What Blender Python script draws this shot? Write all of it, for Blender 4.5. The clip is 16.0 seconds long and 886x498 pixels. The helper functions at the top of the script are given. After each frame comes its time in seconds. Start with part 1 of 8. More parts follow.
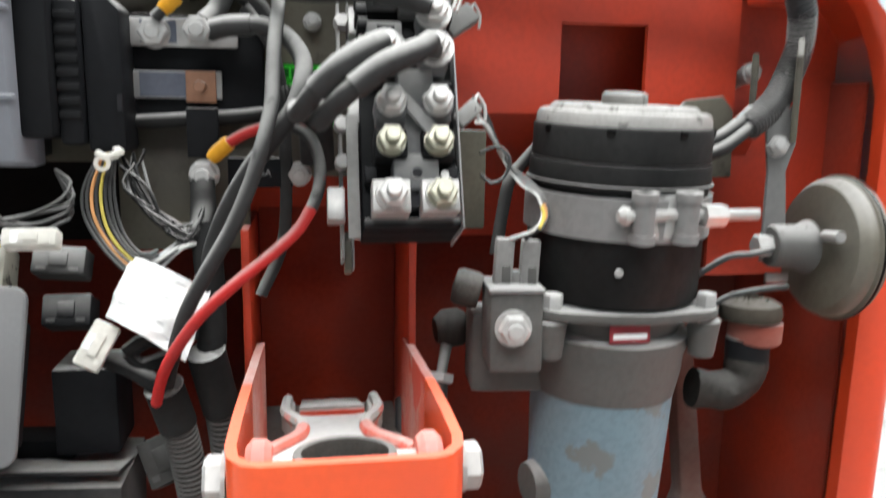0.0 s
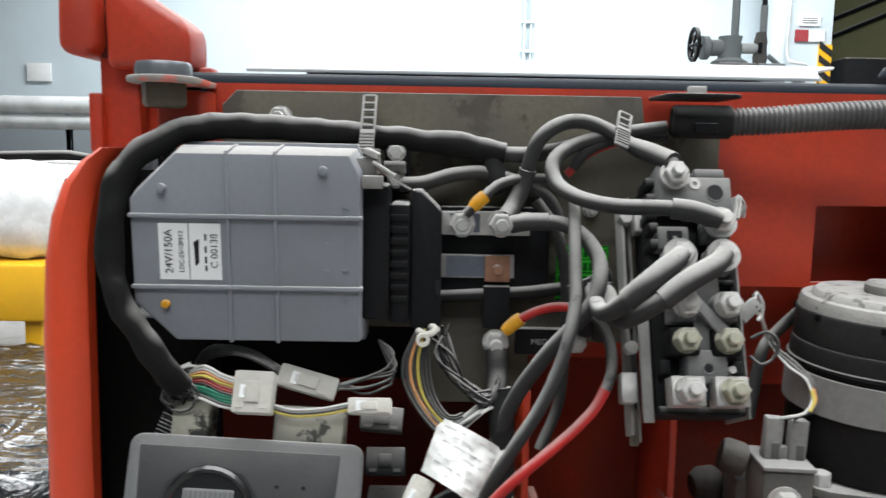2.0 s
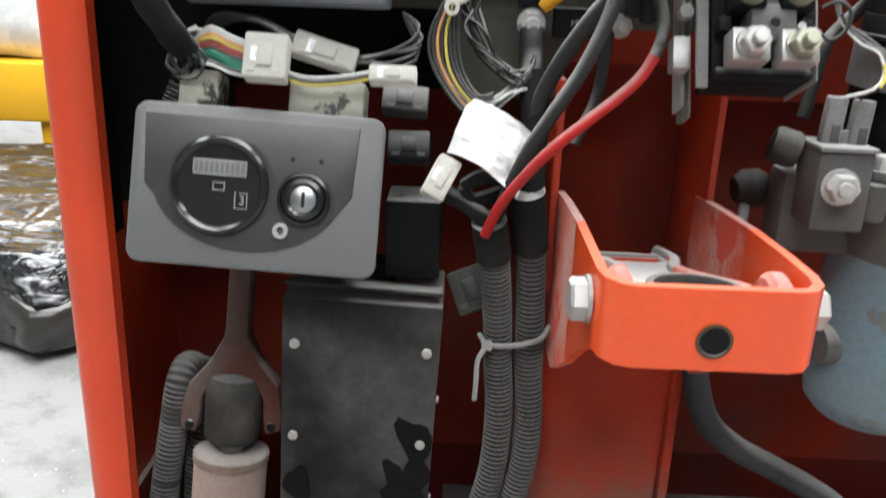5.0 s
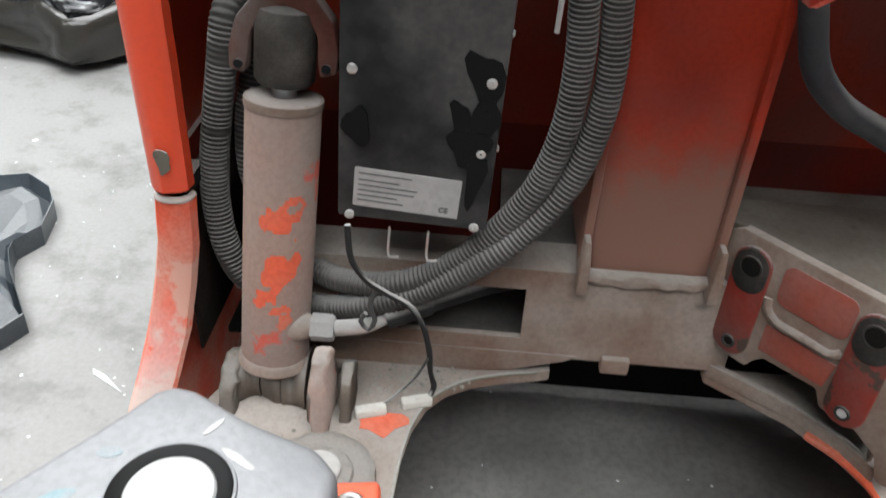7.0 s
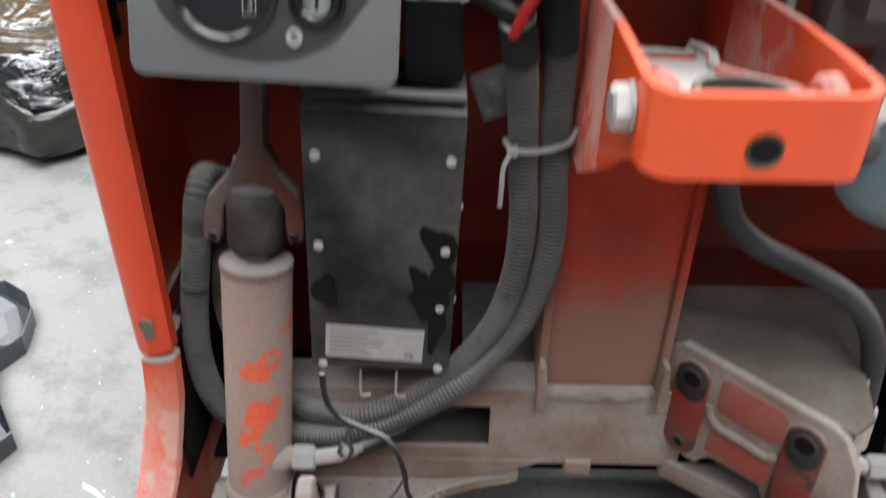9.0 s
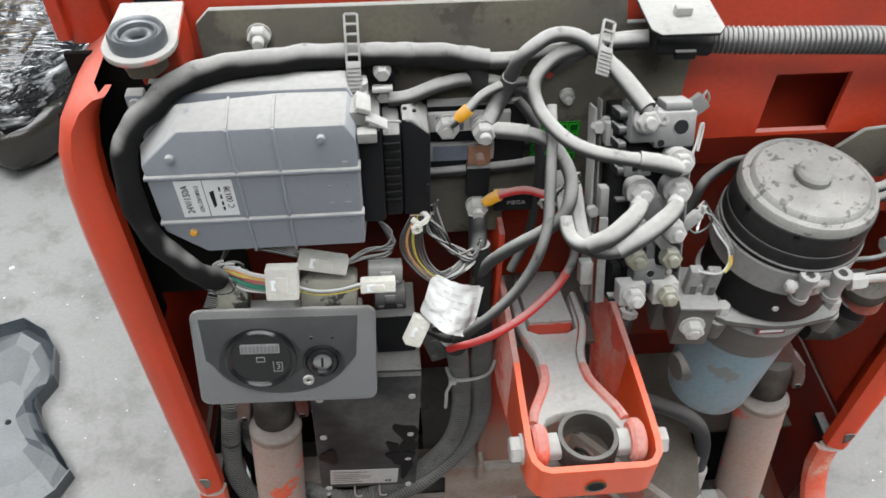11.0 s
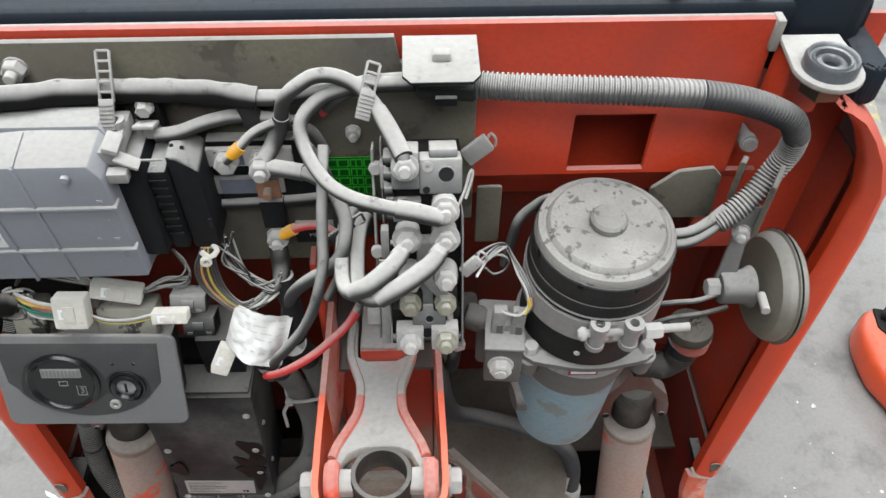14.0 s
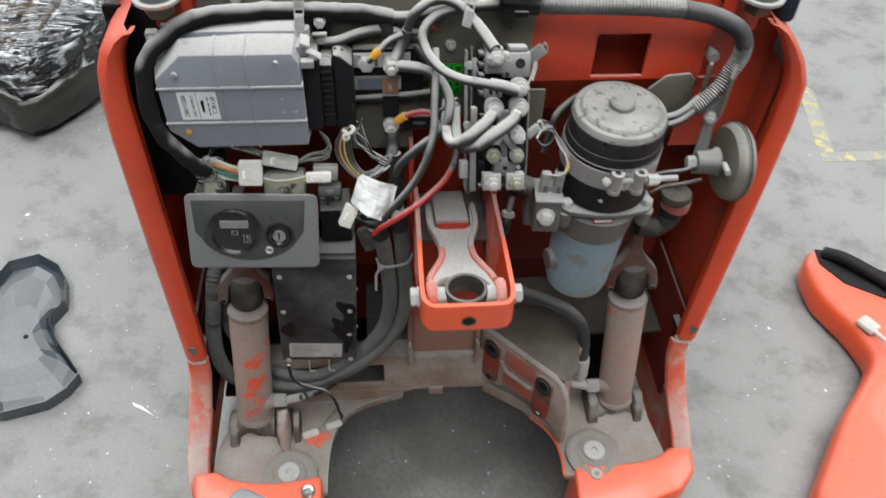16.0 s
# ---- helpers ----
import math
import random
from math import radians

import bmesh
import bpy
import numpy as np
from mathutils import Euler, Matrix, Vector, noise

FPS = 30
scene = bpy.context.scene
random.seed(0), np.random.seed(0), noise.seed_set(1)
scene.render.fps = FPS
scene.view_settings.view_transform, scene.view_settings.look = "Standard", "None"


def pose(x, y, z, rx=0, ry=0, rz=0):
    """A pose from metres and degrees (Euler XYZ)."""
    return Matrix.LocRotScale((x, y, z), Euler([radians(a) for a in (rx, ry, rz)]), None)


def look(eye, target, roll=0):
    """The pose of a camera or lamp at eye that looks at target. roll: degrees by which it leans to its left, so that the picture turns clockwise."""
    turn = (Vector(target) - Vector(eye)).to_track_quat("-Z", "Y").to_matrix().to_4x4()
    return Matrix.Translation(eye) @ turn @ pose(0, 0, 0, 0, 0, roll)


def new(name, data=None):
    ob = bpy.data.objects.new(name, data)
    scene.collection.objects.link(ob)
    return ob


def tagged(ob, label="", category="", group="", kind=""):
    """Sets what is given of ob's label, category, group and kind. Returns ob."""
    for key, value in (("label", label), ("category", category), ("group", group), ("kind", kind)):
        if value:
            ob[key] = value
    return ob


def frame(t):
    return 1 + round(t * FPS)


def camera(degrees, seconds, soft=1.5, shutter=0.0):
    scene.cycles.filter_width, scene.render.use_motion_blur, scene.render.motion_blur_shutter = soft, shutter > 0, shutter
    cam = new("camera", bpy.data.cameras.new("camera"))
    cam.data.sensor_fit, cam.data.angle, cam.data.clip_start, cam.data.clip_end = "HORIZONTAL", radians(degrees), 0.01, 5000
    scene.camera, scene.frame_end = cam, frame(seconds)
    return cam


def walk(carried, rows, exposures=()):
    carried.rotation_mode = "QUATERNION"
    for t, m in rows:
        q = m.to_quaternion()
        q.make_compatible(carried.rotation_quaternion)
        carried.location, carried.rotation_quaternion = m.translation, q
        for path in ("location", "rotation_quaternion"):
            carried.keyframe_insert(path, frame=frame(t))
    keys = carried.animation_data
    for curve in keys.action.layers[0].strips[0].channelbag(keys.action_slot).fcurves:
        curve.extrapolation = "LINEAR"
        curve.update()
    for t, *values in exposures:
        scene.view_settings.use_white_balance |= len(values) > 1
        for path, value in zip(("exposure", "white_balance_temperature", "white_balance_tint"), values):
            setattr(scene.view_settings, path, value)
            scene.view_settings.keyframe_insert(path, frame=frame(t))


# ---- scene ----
cam = camera(58.0, 16.0, shutter=0.5)
PATH = [
    (0, (0.001, -0.448, 0.783), (0.324, 1.492, 0.419), 0.9),
    (0.2, (-0.005, -0.454, 0.809), (0.355, 1.483, 0.465), 1.7),
    (0.5, (0.003, -0.469, 0.835), (0.38, 1.479, 0.584), 0.7),
    (1, (-0.01, -0.495, 0.863), (0.324, 1.459, 0.599), 0.1),
    (1.5, (-0.058, -0.494, 0.877), (0.124, 1.482, 0.628), -0.1),
    (2, (-0.102, -0.491, 0.87), (-0.089, 1.492, 0.617), 1.0),
    (2.5, (-0.112, -0.488, 0.873), (-0.13, 1.498, 0.632), 0.2),
    (3, (-0.11, -0.482, 0.861), (-0.081, 1.5, 0.592), 0.9),
    (3.2, (-0.105, -0.482, 0.857), (-0.068, 1.497, 0.574), 0.8),
    (5.3, (-0.106, -0.465, 0.75), (-0.129, 1.405, 0.042), 2.1),
    (5.5, (-0.111, -0.456, 0.743), (-0.131, 1.399, -0.004), 2),
    (6, (-0.121, -0.438, 0.721), (-0.17, 1.366, -0.14), 1.3),
    (6.5, (-0.127, -0.439, 0.69), (-0.199, 1.29, -0.313), 2.6),
    (7, (-0.126, -0.459, 0.661), (-0.2, 1.169, -0.497), 3),
    (7.5, (-0.121, -0.468, 0.664), (-0.188, 1.142, -0.521), 2.2),
    (8, (-0.121, -0.478, 0.658), (-0.159, 1.116, -0.549), 2.9),
    (8.5, (-0.125, -0.475, 0.666), (-0.13, 1.19, -0.442), 2.9),
    (9, (-0.122, -0.451, 0.767), (-0.128, 1.209, -0.348), 0.8),
    (9.2, (-0.112, -0.438, 0.827), (-0.131, 1.193, -0.331), 0.6),
    (9.5, (-0.112, -0.425, 0.929), (-0.195, 1.157, -0.292), -2.4),
    (9.7, (-0.108, -0.426, 0.987), (-0.191, 1.085, -0.32), -3.9),
    (11.8, (-0.14, -0.401, 1.197), (0.066, 0.894, -0.314), 4.4),
    (12, (-0.119, -0.398, 1.196), (0.08, 0.875, -0.333), 4.6),
    (12.5, (-0.049, -0.374, 1.207), (0.049, 0.922, -0.313), 2.6),
    (13, (0.003, -0.367, 1.205), (0.032, 0.922, -0.323), 1.6),
    (13.5, (0.025, -0.372, 1.204), (0.046, 0.932, -0.312), 0.2),
    (14, (0.048, -0.376, 1.205), (0.107, 0.927, -0.312), 0.6),
    (14.5, (0.052, -0.408, 1.231), (0.043, 0.896, -0.285), -2.2),
    (15, (0.028, -0.476, 1.269), (-0.053, 0.828, -0.246), -3.2),
    (15.5, (-0.036, -0.57, 1.293), (-0.019, 0.768, -0.192), -0.4),
    (16, (-0.075, -0.671, 1.292), (0.074, 0.694, -0.162), 2.6),
]
walk(cam, [(t, look(eye, target, roll)) for t, eye, target, roll in PATH],
     exposures=[(0, 1.20), (0.5, 1.20), (1, 1.05), (1.5, 1.00), (2, 0.56), (2.5, 0.36), (3.2, 0.32), (5.3, 1.06), (6.3, 1.00), (7.5, 0.80), (8.5, 0.82), (9.5, 0.86), (9.7, 0.80), (11.8, 0.32), (13.5, 0.33), (14.5, 0.32), (16, 0.26)])


# ---- light: a closed workshop hall, unseen area lamps under the ceiling ----
world = bpy.data.worlds.new("hall_sky")
scene.world = world
world.use_nodes = True
wn = world.node_tree
sky = wn.nodes.new("ShaderNodeTexSky")
sky.sky_type, sky.sun_disc = "NISHITA", False
sky.sun_elevation, sky.sun_rotation = radians(48), radians(200)
wn.links.new(sky.outputs[0], wn.nodes["Background"].inputs[0])
wn.nodes["Background"].inputs[1].default_value = 0.1


def area_lamp(x, y, z, sx, sy, watts, tint=(1.0, 0.98, 0.95)):
    lamp = bpy.data.lights.new("area_lamp", "AREA")
    lamp.shape, lamp.size, lamp.size_y, lamp.energy, lamp.color = "RECTANGLE", sx, sy, watts, tint
    ob = new("area_lamp", lamp)
    ob.location = (x, y, z)
    return ob


COOL = (0.96, 0.985, 1.0)
# Unseen lamps, placed and tuned for brightness, no known fittings.
area_lamp(0.1, -0.3, 5.88, 4.4, 3.2, 345, COOL)
# Added fill for faces that look to the front.
area_lamp(0.0, -4.2, 5.88, 6.0, 2.0, 235, COOL)
# Set to the side so the wrapped load gets highlights.
area_lamp(-3.6, 3.0, 5.88, 2.0, 6.0, 280, COOL)
area_lamp(4.5, 1.5, 5.88, 1.6, 6.0, 220, COOL)
# Added to brighten the far wall.
area_lamp(0.5, 11.0, 5.88, 12.0, 2.0, 1250, COOL)

# ---- materials ----


def tone(c):
    return (c[0], c[1], c[2], 1.0)


DUST = (0.48, 0.470, 0.450)


def mk(name, col, rough=0.5, metal=0.0, dust=0.0, col2=None, var=0.25, scale=60.0, bump=0.15, wear=None, wear_amt=0.0, wear_scale=22.0,
       per_object=0.0, coat=0.0, film=0.12, low=0.22, high=0.88):
    """Painted, cast or moulded surface: two scales of colour change, a dust film that lies on faces that look up, chips of another colour."""
    m = bpy.data.materials.new(name)
    m.use_nodes = True
    nt = m.node_tree
    N, L = nt.nodes, nt.links
    b = N["Principled BSDF"]
    tc = N.new("ShaderNodeTexCoord")
    big, fine = N.new("ShaderNodeTexNoise"), N.new("ShaderNodeTexNoise")
    big.inputs["Scale"].default_value, big.inputs["Detail"].default_value = scale * 0.22, 4
    fine.inputs["Scale"].default_value, fine.inputs["Detail"].default_value = scale * 4, 5
    geo = N.new("ShaderNodeNewGeometry")
    for n in (big, fine):
        L.new(geo.outputs["Position"], n.inputs["Vector"])

    def ramp(src, lo, hi):
        r = N.new("ShaderNodeMapRange")
        r.interpolation_type = "SMOOTHSTEP"
        r.inputs["From Min"].default_value, r.inputs["From Max"].default_value = lo, hi
        L.new(src, r.inputs["Value"])
        return r.outputs["Result"]

    def mix(fac, a, c):
        x = N.new("ShaderNodeMix")
        x.data_type = "RGBA"
        if isinstance(fac, float):
            x.inputs["Factor"].default_value = fac
        else:
            L.new(fac, x.inputs["Factor"])
        for sock, v in ((x.inputs["A"], a), (x.inputs["B"], c)):
            if isinstance(v, tuple):
                sock.default_value = tone(v)
            else:
                L.new(v, sock)
        return x.outputs["Result"]

    def times(a, k):
        x = N.new("ShaderNodeMath")
        x.operation = "MULTIPLY"
        for sock, v in ((x.inputs[0], a), (x.inputs[1], k)):
            if isinstance(v, float):
                sock.default_value = v
            else:
                L.new(v, sock)
        return x.outputs[0]

    other = col2 or tuple(c * (1 - var) for c in col)
    out = mix(ramp(big.outputs["Fac"], 0.35, 0.7), col, other)
    out = mix(times(ramp(fine.outputs["Fac"], 0.4, 0.65), 0.35), out, tuple(c * (1 - 1.3 * var) for c in col))
    rough_out = None
    if per_object:
        info = N.new("ShaderNodeObjectInfo")
        out = mix(times(info.outputs["Random"], float(per_object)), out, tuple(c * 0.55 for c in col))
    if wear:
        chip = N.new("ShaderNodeTexNoise")
        chip.inputs["Scale"].default_value, chip.inputs["Detail"].default_value, chip.inputs["Roughness"].default_value = wear_scale, 6, 0.62
        L.new(geo.outputs["Position"], chip.inputs["Vector"])
        out = mix(ramp(chip.outputs["Fac"], 0.62 - wear_amt * 0.25, 0.66 - wear_amt * 0.22), out, wear)
    if dust or film:
        sep = N.new("ShaderNodeSeparateXYZ")
        L.new(geo.outputs["Normal"], sep.inputs[0])
        up = ramp(sep.outputs["Z"], low, high)
        patch = N.new("ShaderNodeTexNoise")
        patch.inputs["Scale"].default_value, patch.inputs["Detail"].default_value = 70.0, 8
        patch.inputs["Roughness"].default_value = 0.68
        L.new(geo.outputs["Position"], patch.inputs["Vector"])
        amount = times(up, ramp(patch.outputs["Fac"], 0.22, 0.43))
        amount = times(amount, float(dust))
        thin = times(ramp(big.outputs["Fac"], 0.3, 0.75), float(film))
        top = N.new("ShaderNodeMath")
        top.operation, top.use_clamp = "ADD", True
        L.new(amount, top.inputs[0])
        L.new(thin, top.inputs[1])
        dusty = mix(fine.outputs["Fac"], DUST, tuple(c * 0.72 for c in DUST))
        out = mix(top.outputs[0], out, dusty)
        r = N.new("ShaderNodeMapRange")
        r.inputs["To Min"].default_value, r.inputs["To Max"].default_value = rough, 0.95
        L.new(top.outputs[0], r.inputs["Value"])
        rough_out = r.outputs["Result"]
        if metal:
            k = N.new("ShaderNodeMapRange")
            k.inputs["To Min"].default_value, k.inputs["To Max"].default_value = metal, 0.0
            L.new(top.outputs[0], k.inputs["Value"])
            L.new(k.outputs["Result"], b.inputs["Metallic"])
    L.new(out, b.inputs["Base Color"])
    b.inputs["Diffuse Roughness"].default_value = 1.0 if dust >= 0.3 else 0.0
    b.inputs["Specular IOR Level"].default_value = 0.10 if rough >= 0.45 and not metal else 0.5
    b.inputs["Roughness"].default_value, b.inputs["Coat Weight"].default_value = rough, coat
    if rough_out:
        L.new(rough_out, b.inputs["Roughness"])
    elif metal:
        b.inputs["Metallic"].default_value = metal
    bp = N.new("ShaderNodeBump")
    bp.inputs["Strength"].default_value, bp.inputs["Distance"].default_value = bump, 0.0006
    L.new(fine.outputs["Fac"], bp.inputs["Height"])
    L.new(bp.outputs[0], b.inputs["Normal"])
    return m


M = dict(
    red=mk("red_paint", (0.56, 0.052, 0.018), 0.42, dust=0.4, col2=(0.43, 0.040, 0.016), bump=0.05, film=0.02),
    # Darker copies of red: shade inside the body is put into their colour.
    red_rear=mk("red_paint_shaded_rear", (0.28, 0.033, 0.017), 0.6, dust=0.5, col2=(0.17, 0.036, 0.024), bump=0.1, film=0.04),
    red_in=mk("red_paint_shaded_inside", (0.16, 0.017, 0.010), 0.6, dust=0.55, col2=(0.085, 0.012, 0.009), bump=0.1, film=0.03),
    orange=mk("orange_paint", (0.82, 0.088, 0.012), 0.34, dust=0.18, col2=(0.72, 0.072, 0.012), var=0.12, bump=0.04, film=0.02, coat=0.2),
    rim=mk("rim_paint", (0.62, 0.056, 0.014), 0.4, dust=0.25, var=0.12, bump=0.05, film=0.02),
    brown=mk("dust_caked_paint", (0.185, 0.120, 0.090), 0.85, dust=0.32, col2=(0.225, 0.165, 0.125), bump=0.7, film=0.30),
    cyl=mk("dust_caked_cylinder", (0.315, 0.218, 0.180), 0.85, dust=0.5, col2=(0.255, 0.19, 0.162), bump=0.3, film=0.22, wear=(0.55, 0.06, 0.025), wear_amt=0.12, wear_scale=13),
    arm=mk("worn_arm_paint", (0.30, 0.27, 0.24), 0.8, dust=0.85, bump=0.25, film=0.5, wear=(0.60, 0.09, 0.05), wear_amt=0.28, wear_scale=18),
    plate=mk("dusty_steel_plate", (0.150, 0.138, 0.105), 0.75, dust=0.6, col2=(0.080, 0.072, 0.057), scale=70, bump=0.25, film=0.10, wear=(0.070, 0.060, 0.048), wear_amt=0.30, wear_scale=15),
    steel=mk("zinc_steel", (0.52, 0.51, 0.49), 0.4, metal=0.75, dust=0.85, bump=0.15, film=0.2),
    bolt=mk("dusty_bolt", (0.56, 0.55, 0.53), 0.42, metal=0.6, dust=0.8, bump=0.15, film=0.22, low=0.15, high=0.85),
    brass=mk("passivated_bolt", (0.40, 0.39, 0.30), 0.35, metal=0.7, dust=0.5, film=0.1),
    copper=mk("tarnished_copper", (0.34, 0.17, 0.10), 0.5, metal=0.5, dust=0.5, film=0.15),
    dark=mk("dark_plastic", (0.010, 0.0105, 0.012), 0.55, dust=0.8, bump=0.1, film=0.015),
    black=mk("black_box_paint", (0.014, 0.014, 0.015), 0.5, dust=0.5, col2=(0.034, 0.032, 0.030), bump=0.2, film=0.15),
    grey=mk("grey_plastic", (0.25, 0.263, 0.292), 0.5, dust=0.9, var=0.08, bump=0.06, film=0.06),
    panel=mk("grey_panel_plastic", (0.130, 0.133, 0.136), 0.36, dust=0.55, col2=(0.065, 0.067, 0.070), scale=90, bump=0.1, film=0.18),
    rubber=mk("dusty_rubber", (0.018, 0.018, 0.018), 0.7, dust=0.95, bump=0.2, film=0.04),
    cable=mk("dusty_cable", (0.036, 0.036, 0.036), 0.65, dust=1.0, bump=0.4, film=0.07, low=0.06, high=0.80),
    conduit=mk("dusty_conduit", (0.032, 0.030, 0.028), 0.6, dust=0.42, bump=0.2, film=0.13),
    redcable=mk("red_cable", (0.50, 0.028, 0.026), 0.5, dust=0.55, bump=0.1, film=0.10),
    yellow=mk("yellow_sleeve", (0.72, 0.36, 0.02), 0.5, dust=0.3, bump=0.05, film=0.05),
    white=mk("white_plastic", (0.66, 0.64, 0.58), 0.55, dust=0.3, bump=0.05, film=0.15),
    paper=mk("paper_tag", (0.72, 0.72, 0.70), 0.6, dust=0.0, var=0.1, bump=0.2, film=0.05),
    label=mk("paper_label", (0.74, 0.75, 0.75), 0.5, dust=0.2, var=0.05, bump=0.03, film=0.03),
    silver=mk("silver_plate", (0.38, 0.375, 0.365), 0.45, metal=0.3, dust=0.3, bump=0.1, film=0.15),
    ink=mk("ink", (0.02, 0.02, 0.022), 0.6, dust=0.0, bump=0.0, film=0.0),
    blue=mk("blue_label", (0.135, 0.15, 0.19), 0.5, dust=0.3, film=0.1),
    green=mk("green_label", (0.04, 0.56, 0.035), 0.5, dust=0.1, var=0.2, bump=0.03, film=0.04),
    redlabel=mk("red_label", (0.30, 0.035, 0.045), 0.5, film=0.1),
    tank=mk("blue_grey_tank", (0.165, 0.235, 0.270), 0.45, dust=0.35, col2=(0.150, 0.200, 0.225), bump=0.15, film=0.08, wear=(0.150, 0.160, 0.155), wear_amt=0.20, wear_scale=24),
    cast=mk("cast_aluminium", (0.27, 0.265, 0.25), 0.6, metal=0.2, dust=0.8, bump=0.35, film=0.35),
    horn=mk("horn_shell", (0.16, 0.145, 0.11), 0.5, metal=0.3, dust=0.55, bump=0.15, film=0.14),
    navy=mk("dark_cover_plastic", (0.016, 0.023, 0.033), 0.5, dust=0.05, bump=0.05, film=0.02),
    black_gloss=mk("gauge_glass", (0.010, 0.010, 0.011), 0.2, bump=0.0, film=0.01),
    lcd=mk("gauge_print", (0.26, 0.26, 0.255), 0.5, bump=0.0, film=0.0),
    chrome=mk("chrome", (0.55, 0.55, 0.55), 0.3, metal=1.0, film=0.10),
    wire_g=mk("green_wire", (0.03, 0.22, 0.14), 0.5, film=0.1), wire_y=mk("yellow_wire", (0.60, 0.48, 0.10), 0.5, film=0.1),
    wire_o=mk("orange_wire", (0.62, 0.30, 0.12), 0.5, film=0.1), wire_w=mk("white_wire", (0.6, 0.6, 0.58), 0.5, film=0.2),
    wire_k=mk("grey_wire", (0.05, 0.05, 0.05), 0.6, dust=0.7, film=0.12),
    panel_dark=mk("dark_panel_field", (0.028, 0.029, 0.031), 0.34, dust=0.25, col2=(0.018, 0.0185, 0.020), scale=110, bump=0.08, film=0.07),
    smear=mk("greasy_smear", (0.006, 0.006, 0.006), 0.45, dust=0.0, bump=0.1, film=0.0),
    foot=mk("scuffed_foot_paint", (0.60, 0.085, 0.04), 0.6, dust=0.6, col2=(0.50, 0.21, 0.15), scale=80, bump=0.1, film=0.12, wear=(0.50, 0.27, 0.21), wear_amt=0.34, wear_scale=11),
    bare=mk("bare_edge", (0.62, 0.57, 0.52), 0.6, dust=0.2, bump=0.1, film=0.1),
    patchy=mk("rubbed_red_patch", (0.20, 0.024, 0.015), 0.6, dust=0.4, col2=(0.11, 0.030, 0.022), scale=60, bump=0.3, film=0.10, wear=(0.05, 0.028, 0.02), wear_amt=0.3, wear_scale=40),
    # Darker copy of brown, with the shade deep in the body painted in.
    brown_low=mk("brown_paint_shaded", (0.076, 0.060, 0.044), 0.85, dust=0.10, col2=(0.098, 0.081, 0.062), bump=0.3, film=0.10),
    tape=mk("black_cloth_tape", (0.008, 0.008, 0.008), 0.7, dust=0.85, bump=0.3, film=0.015, low=0.30, high=0.95),
    faint=mk("faded_print", (0.60, 0.60, 0.60), 0.6, dust=0.0, bump=0.0, film=0.0),
    hose=mk("dusty_grey_hose", (0.050, 0.050, 0.051), 0.6, dust=1.0, bump=0.1, film=0.26),
    ctgrey=mk("dusty_contactor_cover", (0.12, 0.122, 0.125), 0.6, dust=0.9, var=0.2, bump=0.15, film=0.20, low=0.12, high=0.80),
    bronze=mk("greasy_bronze_nut", (0.085, 0.066, 0.042), 0.4, metal=0.5, dust=0.3, bump=0.1, film=0.05),
    brush=mk("dusty_bristles", (0.055, 0.047, 0.036), 0.9, dust=0.12, bump=0.6, film=0.05),
    rubbed=mk("rubbed_orange_paint", (0.64, 0.115, 0.060), 0.6, dust=0.0, col2=(0.52, 0.17, 0.11), bump=0.2, film=0.05),
    grit=mk("dry_dirt", (0.27, 0.25, 0.215), 0.95, dust=0.2, col2=(0.17, 0.155, 0.13), scale=200, bump=0.5, film=0.1),
    forkpaint=mk("grimy_fork_paint", (0.115, 0.042, 0.031), 0.75, dust=0.6, col2=(0.085, 0.055, 0.045), bump=0.2, film=0.16),
    # Between red and red_in: part of the inside shade is in the colour.
    red_dim=mk("red_paint_half_shaded", (0.40, 0.044, 0.020), 0.6, dust=0.5, col2=(0.29, 0.036, 0.019), bump=0.1, film=0.06),
    haze=mk("dust_hazed_paint", (0.29, 0.066, 0.043), 0.8, dust=0.4, col2=(0.22, 0.075, 0.054), bump=0.2, film=0.16),
    scuff=mk("scuffed_red_paint", (0.58, 0.090, 0.050), 0.6, dust=0.4, col2=(0.52, 0.30, 0.26), bump=0.15, film=0.12, wear=(0.55, 0.06, 0.03), wear_amt=0.3, wear_scale=20),
    bezel=mk("black_bezel_plastic", (0.008, 0.0083, 0.009), 0.6, dust=0.03, bump=0.1, film=0.02),
    cap=mk("dust_crusted_cap", (0.33, 0.322, 0.305), 0.9, dust=0.0, col2=(0.24, 0.234, 0.222), scale=120, bump=0.6, film=0.0, wear=(0.150, 0.146, 0.138), wear_amt=0.17, wear_scale=95),
    motor_side=mk("scuffed_motor_side", (0.010, 0.010, 0.010), 0.55, dust=0.42, col2=(0.018, 0.0175, 0.017), bump=0.3, film=0.02),
    strap=mk("dusty_strap_plastic", (0.24, 0.235, 0.225), 0.6, dust=0.8, bump=0.1, film=0.35),
    milky=mk("dirty_milky_plastic", (0.36, 0.35, 0.29), 0.5, dust=0.1, col2=(0.16, 0.155, 0.13), bump=0.1, film=0.1, wear=(0.04, 0.04, 0.036), wear_amt=0.3, wear_scale=40),
    dim_cast=mk("grimy_cast_metal", (0.095, 0.092, 0.085), 0.7, metal=0.1, dust=0.75, col2=(0.055, 0.053, 0.049), bump=0.4, film=0.12),
    rubbed_hose=mk("rubbed_dark_hose", (0.034, 0.036, 0.040), 0.6, dust=0.45, bump=0.1, film=0.10),
    # Real grime, and the painted shade of slot ledge and foot sheet.
    grime_shade=mk("dark_grime_and_shade", (0.022, 0.020, 0.018), 0.8, dust=0.1, col2=(0.05, 0.045, 0.04), bump=0.4, film=0.03),
